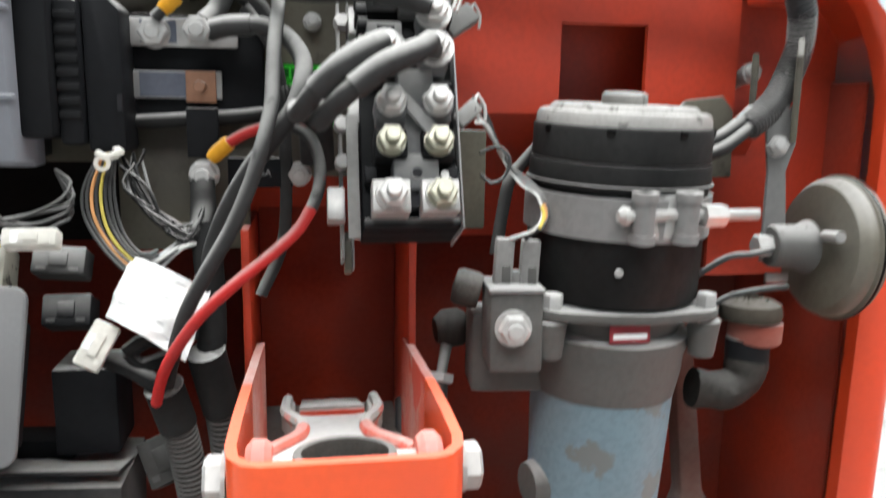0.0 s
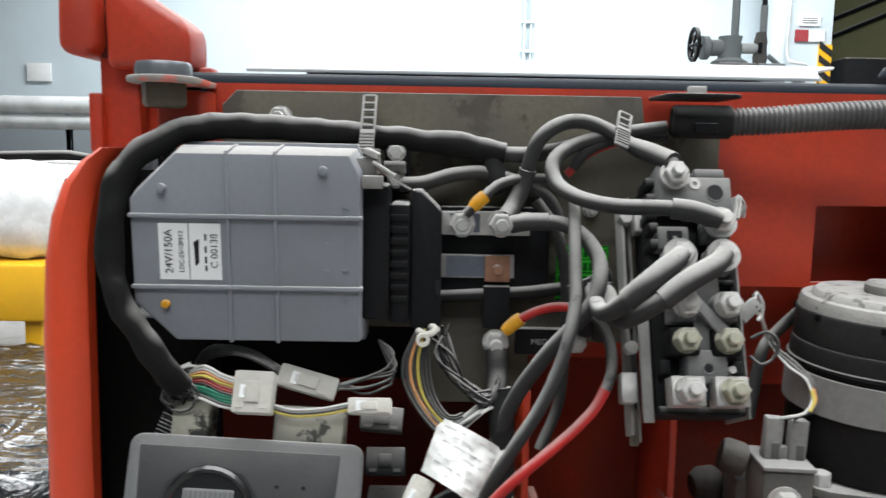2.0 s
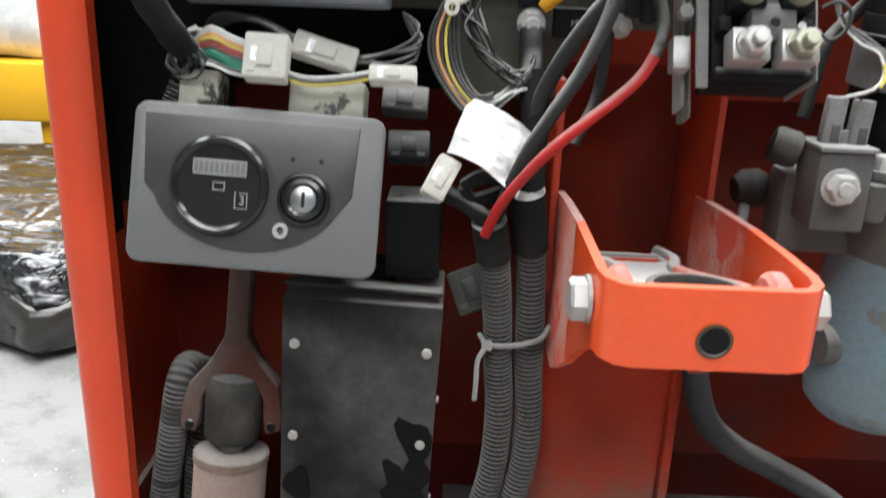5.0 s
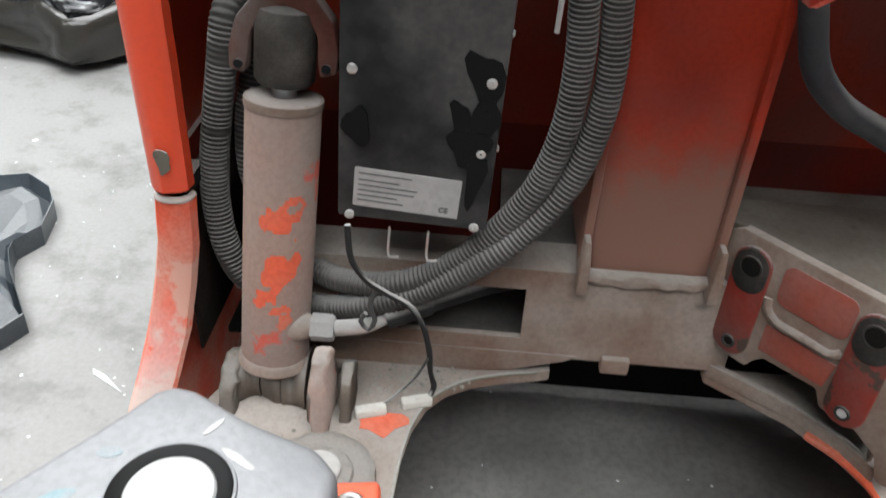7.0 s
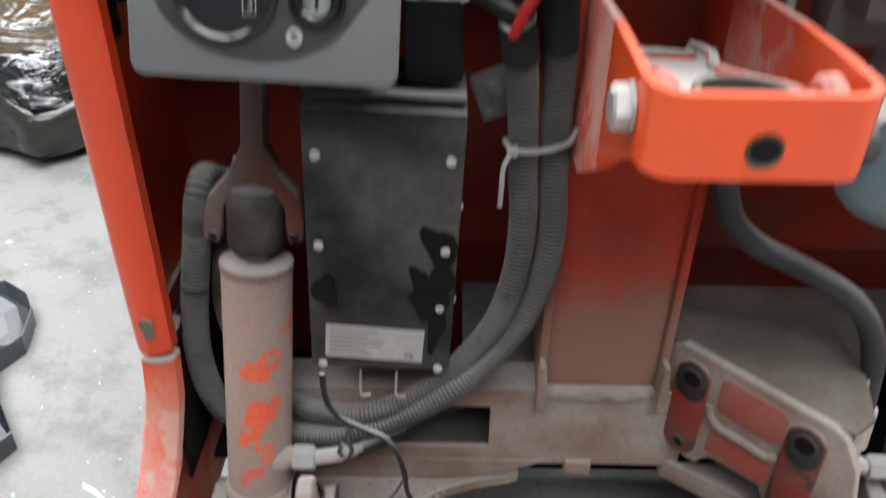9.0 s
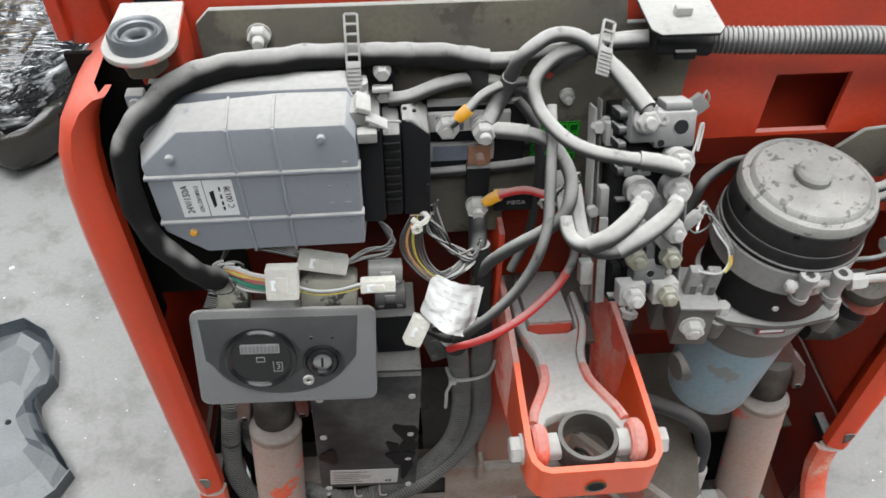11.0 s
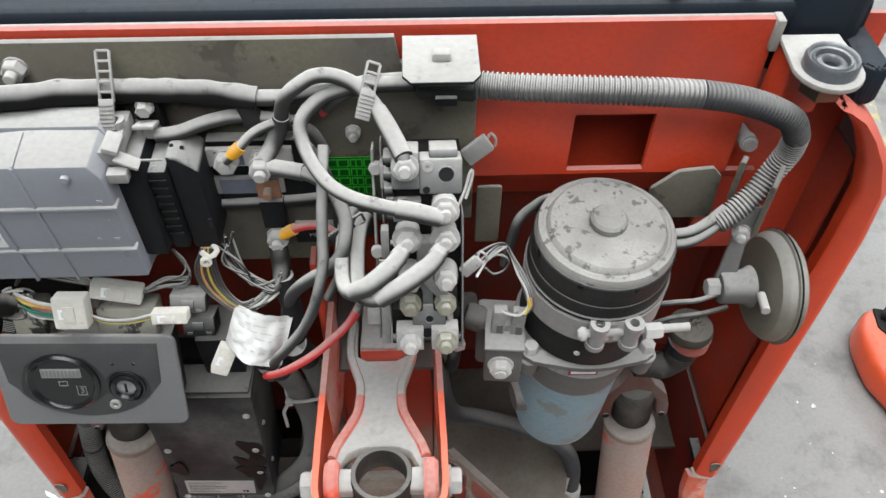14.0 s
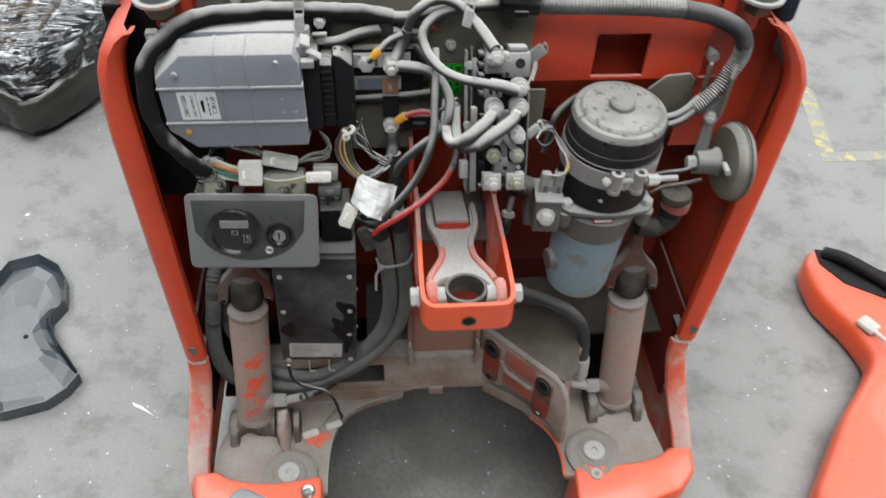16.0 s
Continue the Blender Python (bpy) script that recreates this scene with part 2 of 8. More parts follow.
    machine=mk("machine_grey_paint", (0.20, 0.22, 0.225), 0.5, dust=0.2, col2=(0.13, 0.15, 0.155), scale=12, bump=0.2, film=0.08),
    caked=mk("caked_grey_dirt", (0.140, 0.112, 0.090), 0.9, dust=0.28, col2=(0.105, 0.092, 0.078), scale=110, bump=1.0, film=0.12),
    # Greasy dirt on the mechanics; on the left shelf it is painted shade.
    greasy=mk("greasy_dirt_and_shade", (0.040, 0.036, 0.032), 0.8, dust=0.25, col2=(0.075, 0.066, 0.056), scale=120, bump=0.8, film=0.08),
    # Dark so that the unseen ceiling bounces little light.
    ceil=mk("dark_unseen_ceiling", (0.16, 0.165, 0.17), 0.8, var=0.1, scale=5, film=0.02),
    zinc=mk("zinc_block", (0.235, 0.24, 0.25), 0.55, metal=0.35, dust=0.10, col2=(0.15, 0.155, 0.165), bump=0.6, film=0.05),
    cyan=mk("rubbed_blue_paint", (0.185, 0.27, 0.295), 0.6, col2=(0.235, 0.24, 0.25), scale=250, bump=0.1, film=0.1),
    worn_bolt=mk("worn_bolt_face", (0.33, 0.33, 0.33), 0.6, metal=0.1, dust=0.2, bump=0.3, film=0.05),
    band=mk("dull_band_steel", (0.24, 0.235, 0.23), 0.55, metal=0.25, dust=0.6, bump=0.15, film=0.15),
    bush=mk("blued_bush_steel", (0.15, 0.165, 0.18), 0.3, metal=0.5, dust=0.15, bump=0.1, film=0.10),
    greenink=mk("dark_green_print", (0.008, 0.11, 0.012), 0.6, bump=0.0, film=0.0),
    key_mark=mk("rubbed_dark_plastic", (0.016, 0.0165, 0.018), 0.42, dust=0.1, bump=0.08, film=0.03),
    # Near-black that stands in for deep shade inside the body.
    shade_black=mk("deep_shade_black", (0.006, 0.0056, 0.0052), 0.8, dust=0.0, col2=(0.011, 0.010, 0.009), bump=0.3, film=0.0),
    grey_wall=mk("grey_sheet_wall", (0.30, 0.315, 0.315), 0.6, var=0.06, scale=6, bump=0.05, film=0.03),
    print=mk("thin_print", (0.10, 0.10, 0.10), 0.6, bump=0.0, film=0.0),
    # Dark floor tone: the shade below the truck as a colour.
    stain=mk("floor_shade_tone", (0.13, 0.127, 0.12), 0.7, col2=(0.20, 0.195, 0.185), scale=30, bump=0.3, film=0.05),
    wall=mk("painted_wall", (0.52, 0.60, 0.64), 0.6, var=0.05, scale=6, bump=0.05, film=0.03),
    wall_low=mk("grey_wall_paint", (0.22, 0.25, 0.27), 0.6, var=0.06, scale=6, bump=0.05, film=0.03),
    beige=mk("olive_wall_paint", (0.26, 0.255, 0.135), 0.7, var=0.12, scale=8, bump=0.1, film=0.05),
    pipe=mk("pipe_wrap", (0.50, 0.52, 0.52), 0.5, dust=0.2, scale=20, bump=0.3, film=0.1),
    wood=mk("pallet_wood", (0.33, 0.25, 0.17), 0.8, col2=(0.22, 0.17, 0.12), scale=25, bump=0.4, film=0.25),
    shop_y=mk("yellow_paint", (0.80, 0.42, 0.01), 0.4, var=0.1, scale=15, film=0.03),
    hazard_k=mk("black_stripe", (0.02, 0.02, 0.02), 0.5, film=0.05),
    tray=mk("dusty_tray_plastic", (0.050, 0.063, 0.074), 0.32, dust=0.24, col2=(0.080, 0.096, 0.110), bump=0.1, film=0.02, low=0.45, high=1.02),
    blue_bin=mk("blue_paint", (0.02, 0.06, 0.30), 0.4, film=0.05),
    white_sheet=mk("white_sheet", (0.75, 0.78, 0.80), 0.35, var=0.05, bump=0.05, film=0.02),
    bag=mk("white_bag", (0.85, 0.85, 0.84), 0.6, bump=0.3, film=0.05),
)


def floor_material():
    m = bpy.data.materials.new("worn_concrete")
    m.use_nodes = True
    N, L = m.node_tree.nodes, m.node_tree.links
    b = N["Principled BSDF"]
    geo = N.new("ShaderNodeNewGeometry")

    def noise_at(scale, detail=6, rough=0.6):
        n = N.new("ShaderNodeTexNoise")
        n.inputs["Scale"].default_value, n.inputs["Detail"].default_value, n.inputs["Roughness"].default_value = scale, detail, rough
        L.new(geo.outputs["Position"], n.inputs["Vector"])
        return n.outputs["Fac"]

    def ramp(src, stops):
        r = N.new("ShaderNodeValToRGB")
        r.color_ramp.elements[0].position, r.color_ramp.elements[0].color = stops[0][0], tone(stops[0][1])
        r.color_ramp.elements[1].position, r.color_ramp.elements[1].color = stops[-1][0], tone(stops[-1][1])
        for p, c in stops[1:-1]:
            r.color_ramp.elements.new(p).color = tone(c)
        L.new(src, r.inputs[0])
        return r.outputs[0]

    def mul(a, c):
        x = N.new("ShaderNodeMix")
        x.data_type, x.blend_type = "RGBA", "MULTIPLY"
        x.inputs["Factor"].default_value = 1.0
        L.new(a, x.inputs["A"])
        L.new(c, x.inputs["B"])
        return x.outputs["Result"]

    base = ramp(noise_at(2.2), [(0.3, (0.212, 0.210, 0.203)), (0.7, (0.270, 0.268, 0.261))])
    stains = ramp(noise_at(9.0, 8, 0.7), [(0.3, (0.58, 0.575, 0.56)), (0.50, (1.0, 1.0, 1.0)), (0.8, (1.05, 1.05, 1.05))])
    grain = ramp(noise_at(160.0, 4), [(0.3, (0.90, 0.90, 0.90)), (0.7, (1.05, 1.05, 1.05))])
    L.new(mul(mul(base, stains), grain), b.inputs["Base Color"])
    b.inputs["Roughness"].default_value = 0.72
    bp = N.new("ShaderNodeBump")
    bp.inputs["Strength"].default_value, bp.inputs["Distance"].default_value = 0.25, 0.002
    L.new(noise_at(90.0), bp.inputs["Height"])
    L.new(bp.outputs[0], b.inputs["Normal"])
    return m


M["floor"] = floor_material()


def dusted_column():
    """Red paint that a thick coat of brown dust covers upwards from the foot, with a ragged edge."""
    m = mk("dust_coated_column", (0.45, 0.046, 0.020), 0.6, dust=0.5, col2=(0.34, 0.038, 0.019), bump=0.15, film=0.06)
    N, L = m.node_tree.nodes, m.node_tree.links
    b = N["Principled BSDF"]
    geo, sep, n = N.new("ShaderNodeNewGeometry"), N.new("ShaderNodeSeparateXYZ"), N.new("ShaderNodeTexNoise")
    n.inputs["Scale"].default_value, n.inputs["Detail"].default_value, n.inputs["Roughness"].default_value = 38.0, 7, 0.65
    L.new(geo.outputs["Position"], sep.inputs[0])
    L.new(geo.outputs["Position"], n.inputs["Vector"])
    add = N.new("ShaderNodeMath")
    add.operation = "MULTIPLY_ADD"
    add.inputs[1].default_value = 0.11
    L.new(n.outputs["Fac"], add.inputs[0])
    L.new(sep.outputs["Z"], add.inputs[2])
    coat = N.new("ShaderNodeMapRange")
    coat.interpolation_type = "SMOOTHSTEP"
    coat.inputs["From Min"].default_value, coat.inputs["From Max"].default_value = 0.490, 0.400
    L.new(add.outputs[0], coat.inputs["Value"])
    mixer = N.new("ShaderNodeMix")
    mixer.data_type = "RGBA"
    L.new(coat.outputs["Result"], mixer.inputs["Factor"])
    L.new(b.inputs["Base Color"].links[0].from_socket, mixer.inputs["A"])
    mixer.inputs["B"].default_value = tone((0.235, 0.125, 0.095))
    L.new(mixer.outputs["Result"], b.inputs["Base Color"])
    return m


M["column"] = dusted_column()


def film_material():
    m = mk("black_stretch_film", (0.012, 0.013, 0.015), 0.10, col2=(0.02, 0.021, 0.024), bump=0.0, film=0.0)
    N, L = m.node_tree.nodes, m.node_tree.links
    b = N["Principled BSDF"]
    geo = N.new("ShaderNodeNewGeometry")
    heights = []
    for sc, turn, k in (((3, 16, 26), (0.3, 0.2, 0.9), 1.0), ((14, 4, 22), (0.1, 0.5, 0.2), 0.6)):
        mp, n = N.new("ShaderNodeMapping"), N.new("ShaderNodeTexNoise")
        mp.inputs["Scale"].default_value, mp.inputs["Rotation"].default_value = sc, turn
        n.inputs["Scale"].default_value, n.inputs["Detail"].default_value, n.inputs["Distortion"].default_value = 1.0, 4, 1.2
        L.new(geo.outputs["Position"], mp.inputs["Vector"])
        L.new(mp.outputs[0], n.inputs["Vector"])
        mul = N.new("ShaderNodeMath")
        mul.operation = "MULTIPLY"
        mul.inputs[1].default_value = k
        L.new(n.outputs["Fac"], mul.inputs[0])
        heights.append(mul.outputs[0])
    add = N.new("ShaderNodeMath")
    add.operation = "ADD"
    L.new(heights[0], add.inputs[0])
    L.new(heights[1], add.inputs[1])
    bp = N.new("ShaderNodeBump")
    bp.inputs["Strength"].default_value, bp.inputs["Distance"].default_value = 1.0, 0.020
    L.new(add.outputs[0], bp.inputs["Height"])
    L.new(bp.outputs[0], b.inputs["Normal"])
    b.inputs["Specular IOR Level"].default_value = 0.9
    # White glints are painted into the base colour along the creases.
    crease = N.new("ShaderNodeMapRange")
    crease.inputs["From Min"].default_value, crease.inputs["From Max"].default_value = 0.86, 1.05
    L.new(add.outputs[0], crease.inputs["Value"])
    painted_glint = N.new("ShaderNodeMix")
    painted_glint.data_type = "RGBA"
    painted_glint.inputs["A"].default_value, painted_glint.inputs["B"].default_value = tone((0.012, 0.013, 0.015)), tone((0.74, 0.75, 0.77))
    L.new(crease.outputs["Result"], painted_glint.inputs["Factor"])
    L.new(painted_glint.outputs["Result"], b.inputs["Base Color"])
    return m


M["film"] = film_material()
M["film_clear"] = mk("grey_torn_film", (0.030, 0.027, 0.022), 0.12, col2=(0.009, 0.009, 0.009), scale=40, bump=1.0, film=0.06)
M["worn_yellow"] = mk("worn_yellow_paint", (0.52, 0.46, 0.18), 0.7, bump=0.2, film=0.2, wear=(0.27, 0.265, 0.25), wear_amt=0.80, wear_scale=36)

# ---- mesh helpers ----


def V(*a):
    return Vector(a)


def box(c, s, bev=0.0, rot=None, seg=2):
    bm = bmesh.new()
    bmesh.ops.create_cube(bm, size=1.0)
    bmesh.ops.scale(bm, vec=s, verts=bm.verts)
    if bev:
        bmesh.ops.bevel(bm, geom=list(bm.edges), offset=bev, segments=seg, affect="EDGES", profile=0.5)
    m = Matrix.Translation(c) @ (rot.to_4x4() if rot else Matrix.Identity(4))
    bmesh.ops.transform(bm, matrix=m, verts=bm.verts)
    return bm


def span(x0, x1, y0, y1, z0, z1, bev=0.0, seg=2):
    return box(((x0 + x1) / 2, (y0 + y1) / 2, (z0 + z1) / 2), (x1 - x0, y1 - y0, z1 - z0), bev, seg=seg)


def basis(axis):
    """A turn whose z lies along axis; y stays as near to up as it can."""
    z = Vector(axis).normalized()
    up = Vector((0, 0, 1)) if abs(z.z) < 0.95 else Vector((0, 1, 0))
    x = up.cross(z).normalized()
    return Matrix((x, z.cross(x), z)).transposed()


def prism(pts, depth, at=(0, 0, 0), turn=None, bev=0.0, seg=2):
    """An outline in the local xy plane, thick along local z from 0 to depth; turn: local to world."""
    bm = bmesh.new()
    low = [bm.verts.new((x, y, 0)) for x, y in pts]
    high = [bm.verts.new((x, y, depth)) for x, y in pts]
    bm.faces.new(low[::-1])
    bm.faces.new(high)
    for i in range(len(pts)):
        j = (i + 1) % len(pts)
        bm.faces.new((low[i], low[j], high[j], high[i]))
    bmesh.ops.recalc_face_normals(bm, faces=bm.faces)
    if bev:
        bmesh.ops.bevel(bm, geom=list(bm.edges), offset=bev, segments=seg, affect="EDGES", profile=0.5)
    m = Matrix.Translation(at) @ (turn.to_4x4() if turn else Matrix.Identity(4))
    bmesh.ops.transform(bm, matrix=m, verts=bm.verts)
    return bm


FRONT = Matrix(((1, 0, 0), (0, 0, -1), (0, 1, 0)))  # local x, y, z -> world x, z, -y: outlines drawn as seen from the front


def facing(pts, y, thick, bev=0.0, seg=2):
    """An outline in x and z with its front at y, thick towards the back."""
    return prism([(x, z) for x, z in pts], thick, (0, y + thick, 0), FRONT, bev, seg)


def lathe(profile, at, axis, n=32):
    """profile: (radius, height) pairs along the axis, a profile that starts and ends off the axis closes into a ring."""
    bm = bmesh.new()
    m = Matrix.Translation(at) @ basis(axis).to_4x4()
    rings = []
    for r, h in profile:
        if r < 1e-6:
            rings.append([bm.verts.new(m @ V(0, 0, h))])
        else:
            rings.append([bm.verts.new(m @ V(r * math.cos(2 * math.pi * i / n), r * math.sin(2 * math.pi * i / n), h)) for i in range(n)])
    for a, b in zip(rings, rings[1:]):
        for i in range(n):
            j = (i + 1) % n
            q = [a[i % len(a)], a[j % len(a)], b[j % len(b)], b[i % len(b)]]
            q = [v for k, v in enumerate(q) if v not in q[:k]]
            if len(q) > 2:
                bm.faces.new(q)
    if len(rings[0]) > 1 and len(rings[-1]) > 1:
        for i in range(n):
            j = (i + 1) % n
            bm.faces.new((rings[-1][i], rings[-1][j], rings[0][j], rings[0][i]))
    else:
        for ring in (rings[0], rings[-1]):
            if len(ring) > 1:
                bm.faces.new(ring)
    bmesh.ops.recalc_face_normals(bm, faces=bm.faces)
    return bm


def rod(p0, p1, r, r1=None, bev=0.0, n=24):
    p0, p1 = Vector(p0), Vector(p1)
    h = (p1 - p0).length
    r1 = r if r1 is None else r1
    prof = [(0, 0), (r - bev, 0), (r, bev), (r1, h - bev), (r1 - bev, h), (0, h)] if bev else [(0, 0), (r, 0), (r1, h), (0, h)]
    return lathe(prof, p0, p1 - p0, n)


def spline(pts, step=0.004):
    """Evenly spaced points on a smooth line through pts."""
    p = [Vector(q) for q in pts]
    p = [p[0] * 2 - p[1]] + p + [p[-1] * 2 - p[-2]]
    out = []
    for a, b, c, d in zip(p, p[1:], p[2:], p[3:]):
        n = max(2, int((c - b).length / step))
        for i in range(n):
            t = i / n
            out.append(0.5 * ((2 * b) + (c - a) * t + (2 * a - 5 * b + 4 * c - d) * t * t + (3 * b - a - 3 * c + d) * t ** 3))
    out.append(p[-2])
    return out


def tube(pts, r, n=12, step=0.004, ridges=0.0, pitch=0.0, hollow=False, lumps=0.0, smooth=True, ends=None):
    """A round line through pts. ridges, pitch: height and spacing of corrugation; lumps: uneven tape wrap; ends: radius factors at both ends."""
    line = spline(pts, pitch / 4 if pitch else step) if smooth else [Vector(q) for q in pts]
    bm = bmesh.new()
    rings = []
    tan = (line[1] - line[0]).normalized()
    side = tan.orthogonal().normalized()
    for i, p in enumerate(line):
        t = (line[min(i + 1, len(line) - 1)] - line[max(i - 1, 0)]).normalized()
        side = (side - t * side.dot(t)).normalized()
        up = t.cross(side)
        rr = r
        if ends:
            f = i / (len(line) - 1)
            rr = r * (ends[0] + (1 - ends[0]) * min(1, f / 0.3)) * (ends[1] + (1 - ends[1]) * min(1, (1 - f) / 0.3))
        if pitch:
            rr = r - (ridges if i % 4 in (2, 3) else 0.0)
        ring = []
        for k in range(n):
            a = 2 * math.pi * k / n
            d = side * math.cos(a) + up * math.sin(a)
            q = rr
            if lumps:
                q = rr * (1 + lumps * noise.noise((p + d * 0.01) * 70))
            ring.append(bm.verts.new(p + d * q))
        rings.append(ring)
    for a, b in zip(rings, rings[1:]):
        for k in range(n):
            j = (k + 1) % n
            bm.faces.new((a[k], a[j], b[j], b[k]))
    if not hollow:
        bm.faces.new(rings[0][::-1])
        bm.faces.new(rings[-1])
    bmesh.ops.recalc_face_normals(bm, faces=bm.faces)
    return bm


def hexagon(at, axis, across, high, crown=0.15):
    r = across / math.sqrt(3)
    return lathe([(0, 0), (r, 0), (r, high * (1 - crown)), (r * 0.86, high), (0, high)], at, axis, 6)


def bolt_set(at, axis, across=0.013, stud=0.010, washer=None, nut=None):
    """Washer, nut and stud end in line, as separate meshes."""
    a, p = Vector(axis).normalized(), Vector(at)
    nut = nut or across * 0.55
    washer = washer or across * 0.62
    return [("washer", lathe([(0, 0), (washer, 0), (washer, 0.0016), (0, 0.0016)], p, a, 20)),
            ("nut", hexagon(p + a * 0.0016, a, across, nut)),
            ("stud", rod(p + a * (0.001 + nut), p + a * (0.0016 + nut + stud), across * 0.30, bev=0.0006, n=14))]


def merge(*bms):
    out = bmesh.new()
    for b in bms:
        me = bpy.data.meshes.new("tmp")
        b.to_mesh(me)
        b.free()
        out.from_mesh(me)
        bpy.data.meshes.remove(me)
    return out


def mesh_of(name, bm, material, sharp=38):
    me = bpy.data.meshes.new(name)
    for fc in bm.faces:
        fc.smooth = True
    bm.to_mesh(me)
    bm.free()
    me.set_sharp_from_angle(angle=radians(sharp))
    me.materials.append(material)
    return me


def thing(name, label, category, at=(0, 0, 0), group="", kind=""):
    ob = new(name)
    ob.empty_display_size = 0.02
    ob.location = at
    return tagged(ob, label, category, group, kind)


def part(name, bm, material, parent, label="", sharp=38):
    ob = new(name, mesh_of(name, bm, material, sharp))
    ob.parent = parent
    top = parent
    shift = Matrix.Identity(4)
    while top:
        shift = shift @ top.matrix_basis
        top = top.parent
    ob.data.transform(shift.inverted())
    return tagged(ob, label)


def solid(name, bm, material, label, category, group="", kind="", sharp=38):
    return tagged(new(name, mesh_of(name, bm, material, sharp)), label, category, group, kind)


def letters(text, size, at, turn, material, parent, depth=0.0002, align="CENTER", name="lettering"):
    cu = bpy.data.curves.new("lettering", "FONT")
    cu.body, cu.size, cu.extrude, cu.align_x, cu.align_y = text, size, depth, align, "CENTER"
    tmp = bpy.data.objects.new("lettering", cu)
    scene.collection.objects.link(tmp)
    bpy.context.view_layer.update()
    me = bpy.data.meshes.new_from_object(tmp.evaluated_get(bpy.context.evaluated_depsgraph_get()))
    bpy.data.objects.remove(tmp)
    me.transform(Matrix.Translation(at) @ turn.to_4x4())
    bm = bmesh.new()
    bm.from_mesh(me)
    return part(name, bm, material, parent)


def rounded(x0, x1, z0, z1, r, n=5):
    pts = []
    for cx, cz, a0 in ((x1 - r, z1 - r, 0), (x0 + r, z1 - r, 90), (x0 + r, z0 + r, 180), (x1 - r, z0 + r, 270)):
        for i in range(n + 1):
            a = radians(a0 + 90 * i / n)
            pts.append((cx + r * math.cos(a), cz + r * math.sin(a)))
    return pts


def tilt_x(deg):
    return Matrix.Rotation(radians(deg), 3, "X")

# ---- the hall ----
tagged(solid("floor", span(-14, 16, -9, 17.0, -0.2, 0.0), M["floor"], "worn grey concrete workshop floor with dust and specks", "floor", kind="structure"))
solid("wall_north", span(-14, 7.2, 15.0, 15.3, 1.2, 6.0), M["wall"], "pale blue-grey painted hall wall", "wall", kind="structure")
solid("wall_north_base", span(-14, 7.2, 14.98, 15.3, 0.0, 1.2), M["wall_low"], "grey painted lower band of the hall wall", "wall", kind="structure")
solid("wall_east", span(16.0, 16.3, -9, 17.0, 0.0, 6.0), M["wall"], "pale hall side wall", "wall", kind="structure")
solid("wall_west", span(-14.3, -14.0, -9, 17.0, 0.0, 6.0), M["wall"], "pale hall side wall", "wall", kind="structure")
# South wall and ceiling stay out of view, darkened to lower the fill.
solid("wall_south", span(-14, 16, -9.3, -9.0, 0.0, 6.0), M["wall_low"], "unseen grey hall wall behind the camera, cuts bounced light", "wall", kind="structure")
solid("wall_passage", span(7.2, 16, 16.7, 17.0, 0.0, 6.0), M["beige"], "olive passage wall in shade", "wall", kind="structure")
solid("ceiling", span(-14, 16, -9, 17.0, 6.0, 6.2), M["ceil"], "unseen hall ceiling, dark to cut bounced light", "ceiling", kind="structure")

# ---- truck body: side shells, panels, column, base ----
X0 = 0.012
body = thing("pallet_truck", "red-orange pallet truck body with its front cover taken off, dusty inside", "pallet truck")


def rim_y(z):
    return 0.004 + (z - 0.36) * 0.045


def shell_sections(side):
    """Sections from the seam up to the shoulder: the rim turns inward at the front, the wall runs back."""
    rows = [(0.362, 0.369, 0.339), (0.45, 0.374, 0.342), (0.56, 0.380, 0.347), (0.66, 0.385, 0.352), (0.74, 0.3875, 0.357), (0.79, 0.385, 0.358), (0.82, 0.372, 0.350), (0.842, 0.356, 0.339), (0.857, 0.342, 0.328), (0.866, 0.328, 0.316)]
    if side < 0:
        rows = [(0.362, 0.369, 0.339), (0.45, 0.371, 0.339), (0.56, 0.373, 0.340), (0.66, 0.3745, 0.341), (0.74, 0.3755, 0.342), (0.79, 0.3735, 0.3425), (0.82, 0.369, 0.340), (0.842, 0.361, 0.335), (0.857, 0.349, 0.328), (0.866, 0.336, 0.320)]
    out = []
    for z, ho, hi in rows:
        y = rim_y(z)
        k = (ho - hi) / 0.032
        prof = [(hi, y + 0.014), (hi + 0.001, y + 0.004), (hi + 0.006 * k, y), (hi + 0.018 * k, y - 0.003), (ho - 0.007, y), (ho - 0.002, y + 0.006), (ho, y + 0.016),
                (ho, 0.24), (ho - 0.004, 0.24), (ho - 0.004, y + 0.017), (ho - 0.009, y + 0.006), (hi + 0.017 * k, y + 0.003), (hi + 0.006, y + 0.007), (hi + 0.004, y + 0.014)]
        out.append([V(X0 + side * h, yy, z) for h, yy in prof])
    return out


def loft(sections):
    bm = bmesh.new()
    rings = [[bm.verts.new(p) for p in s] for s in sections]
    n = len(rings[0])
    for a, b in zip(rings, rings[1:]):
        for i in range(n):
            j = (i + 1) % n
            bm.faces.new((a[i], a[j], b[j], b[i]))
    bm.faces.new(rings[0])
    bm.faces.new(rings[-1][::-1])
    bmesh.ops.recalc_face_normals(bm, faces=bm.faces)
    return bm


def foot_sections(side):
    """Below the seam the rim sweeps forward and inward into the skirt."""
    rows = [(0.352, 0.370, 0.339, 0.006, 0.24), (0.31, 0.374, 0.342, 0.005, 0.24), (0.275, 0.380, 0.347, -0.001, 0.24), (0.245, 0.384, 0.350, -0.016, 0.24),
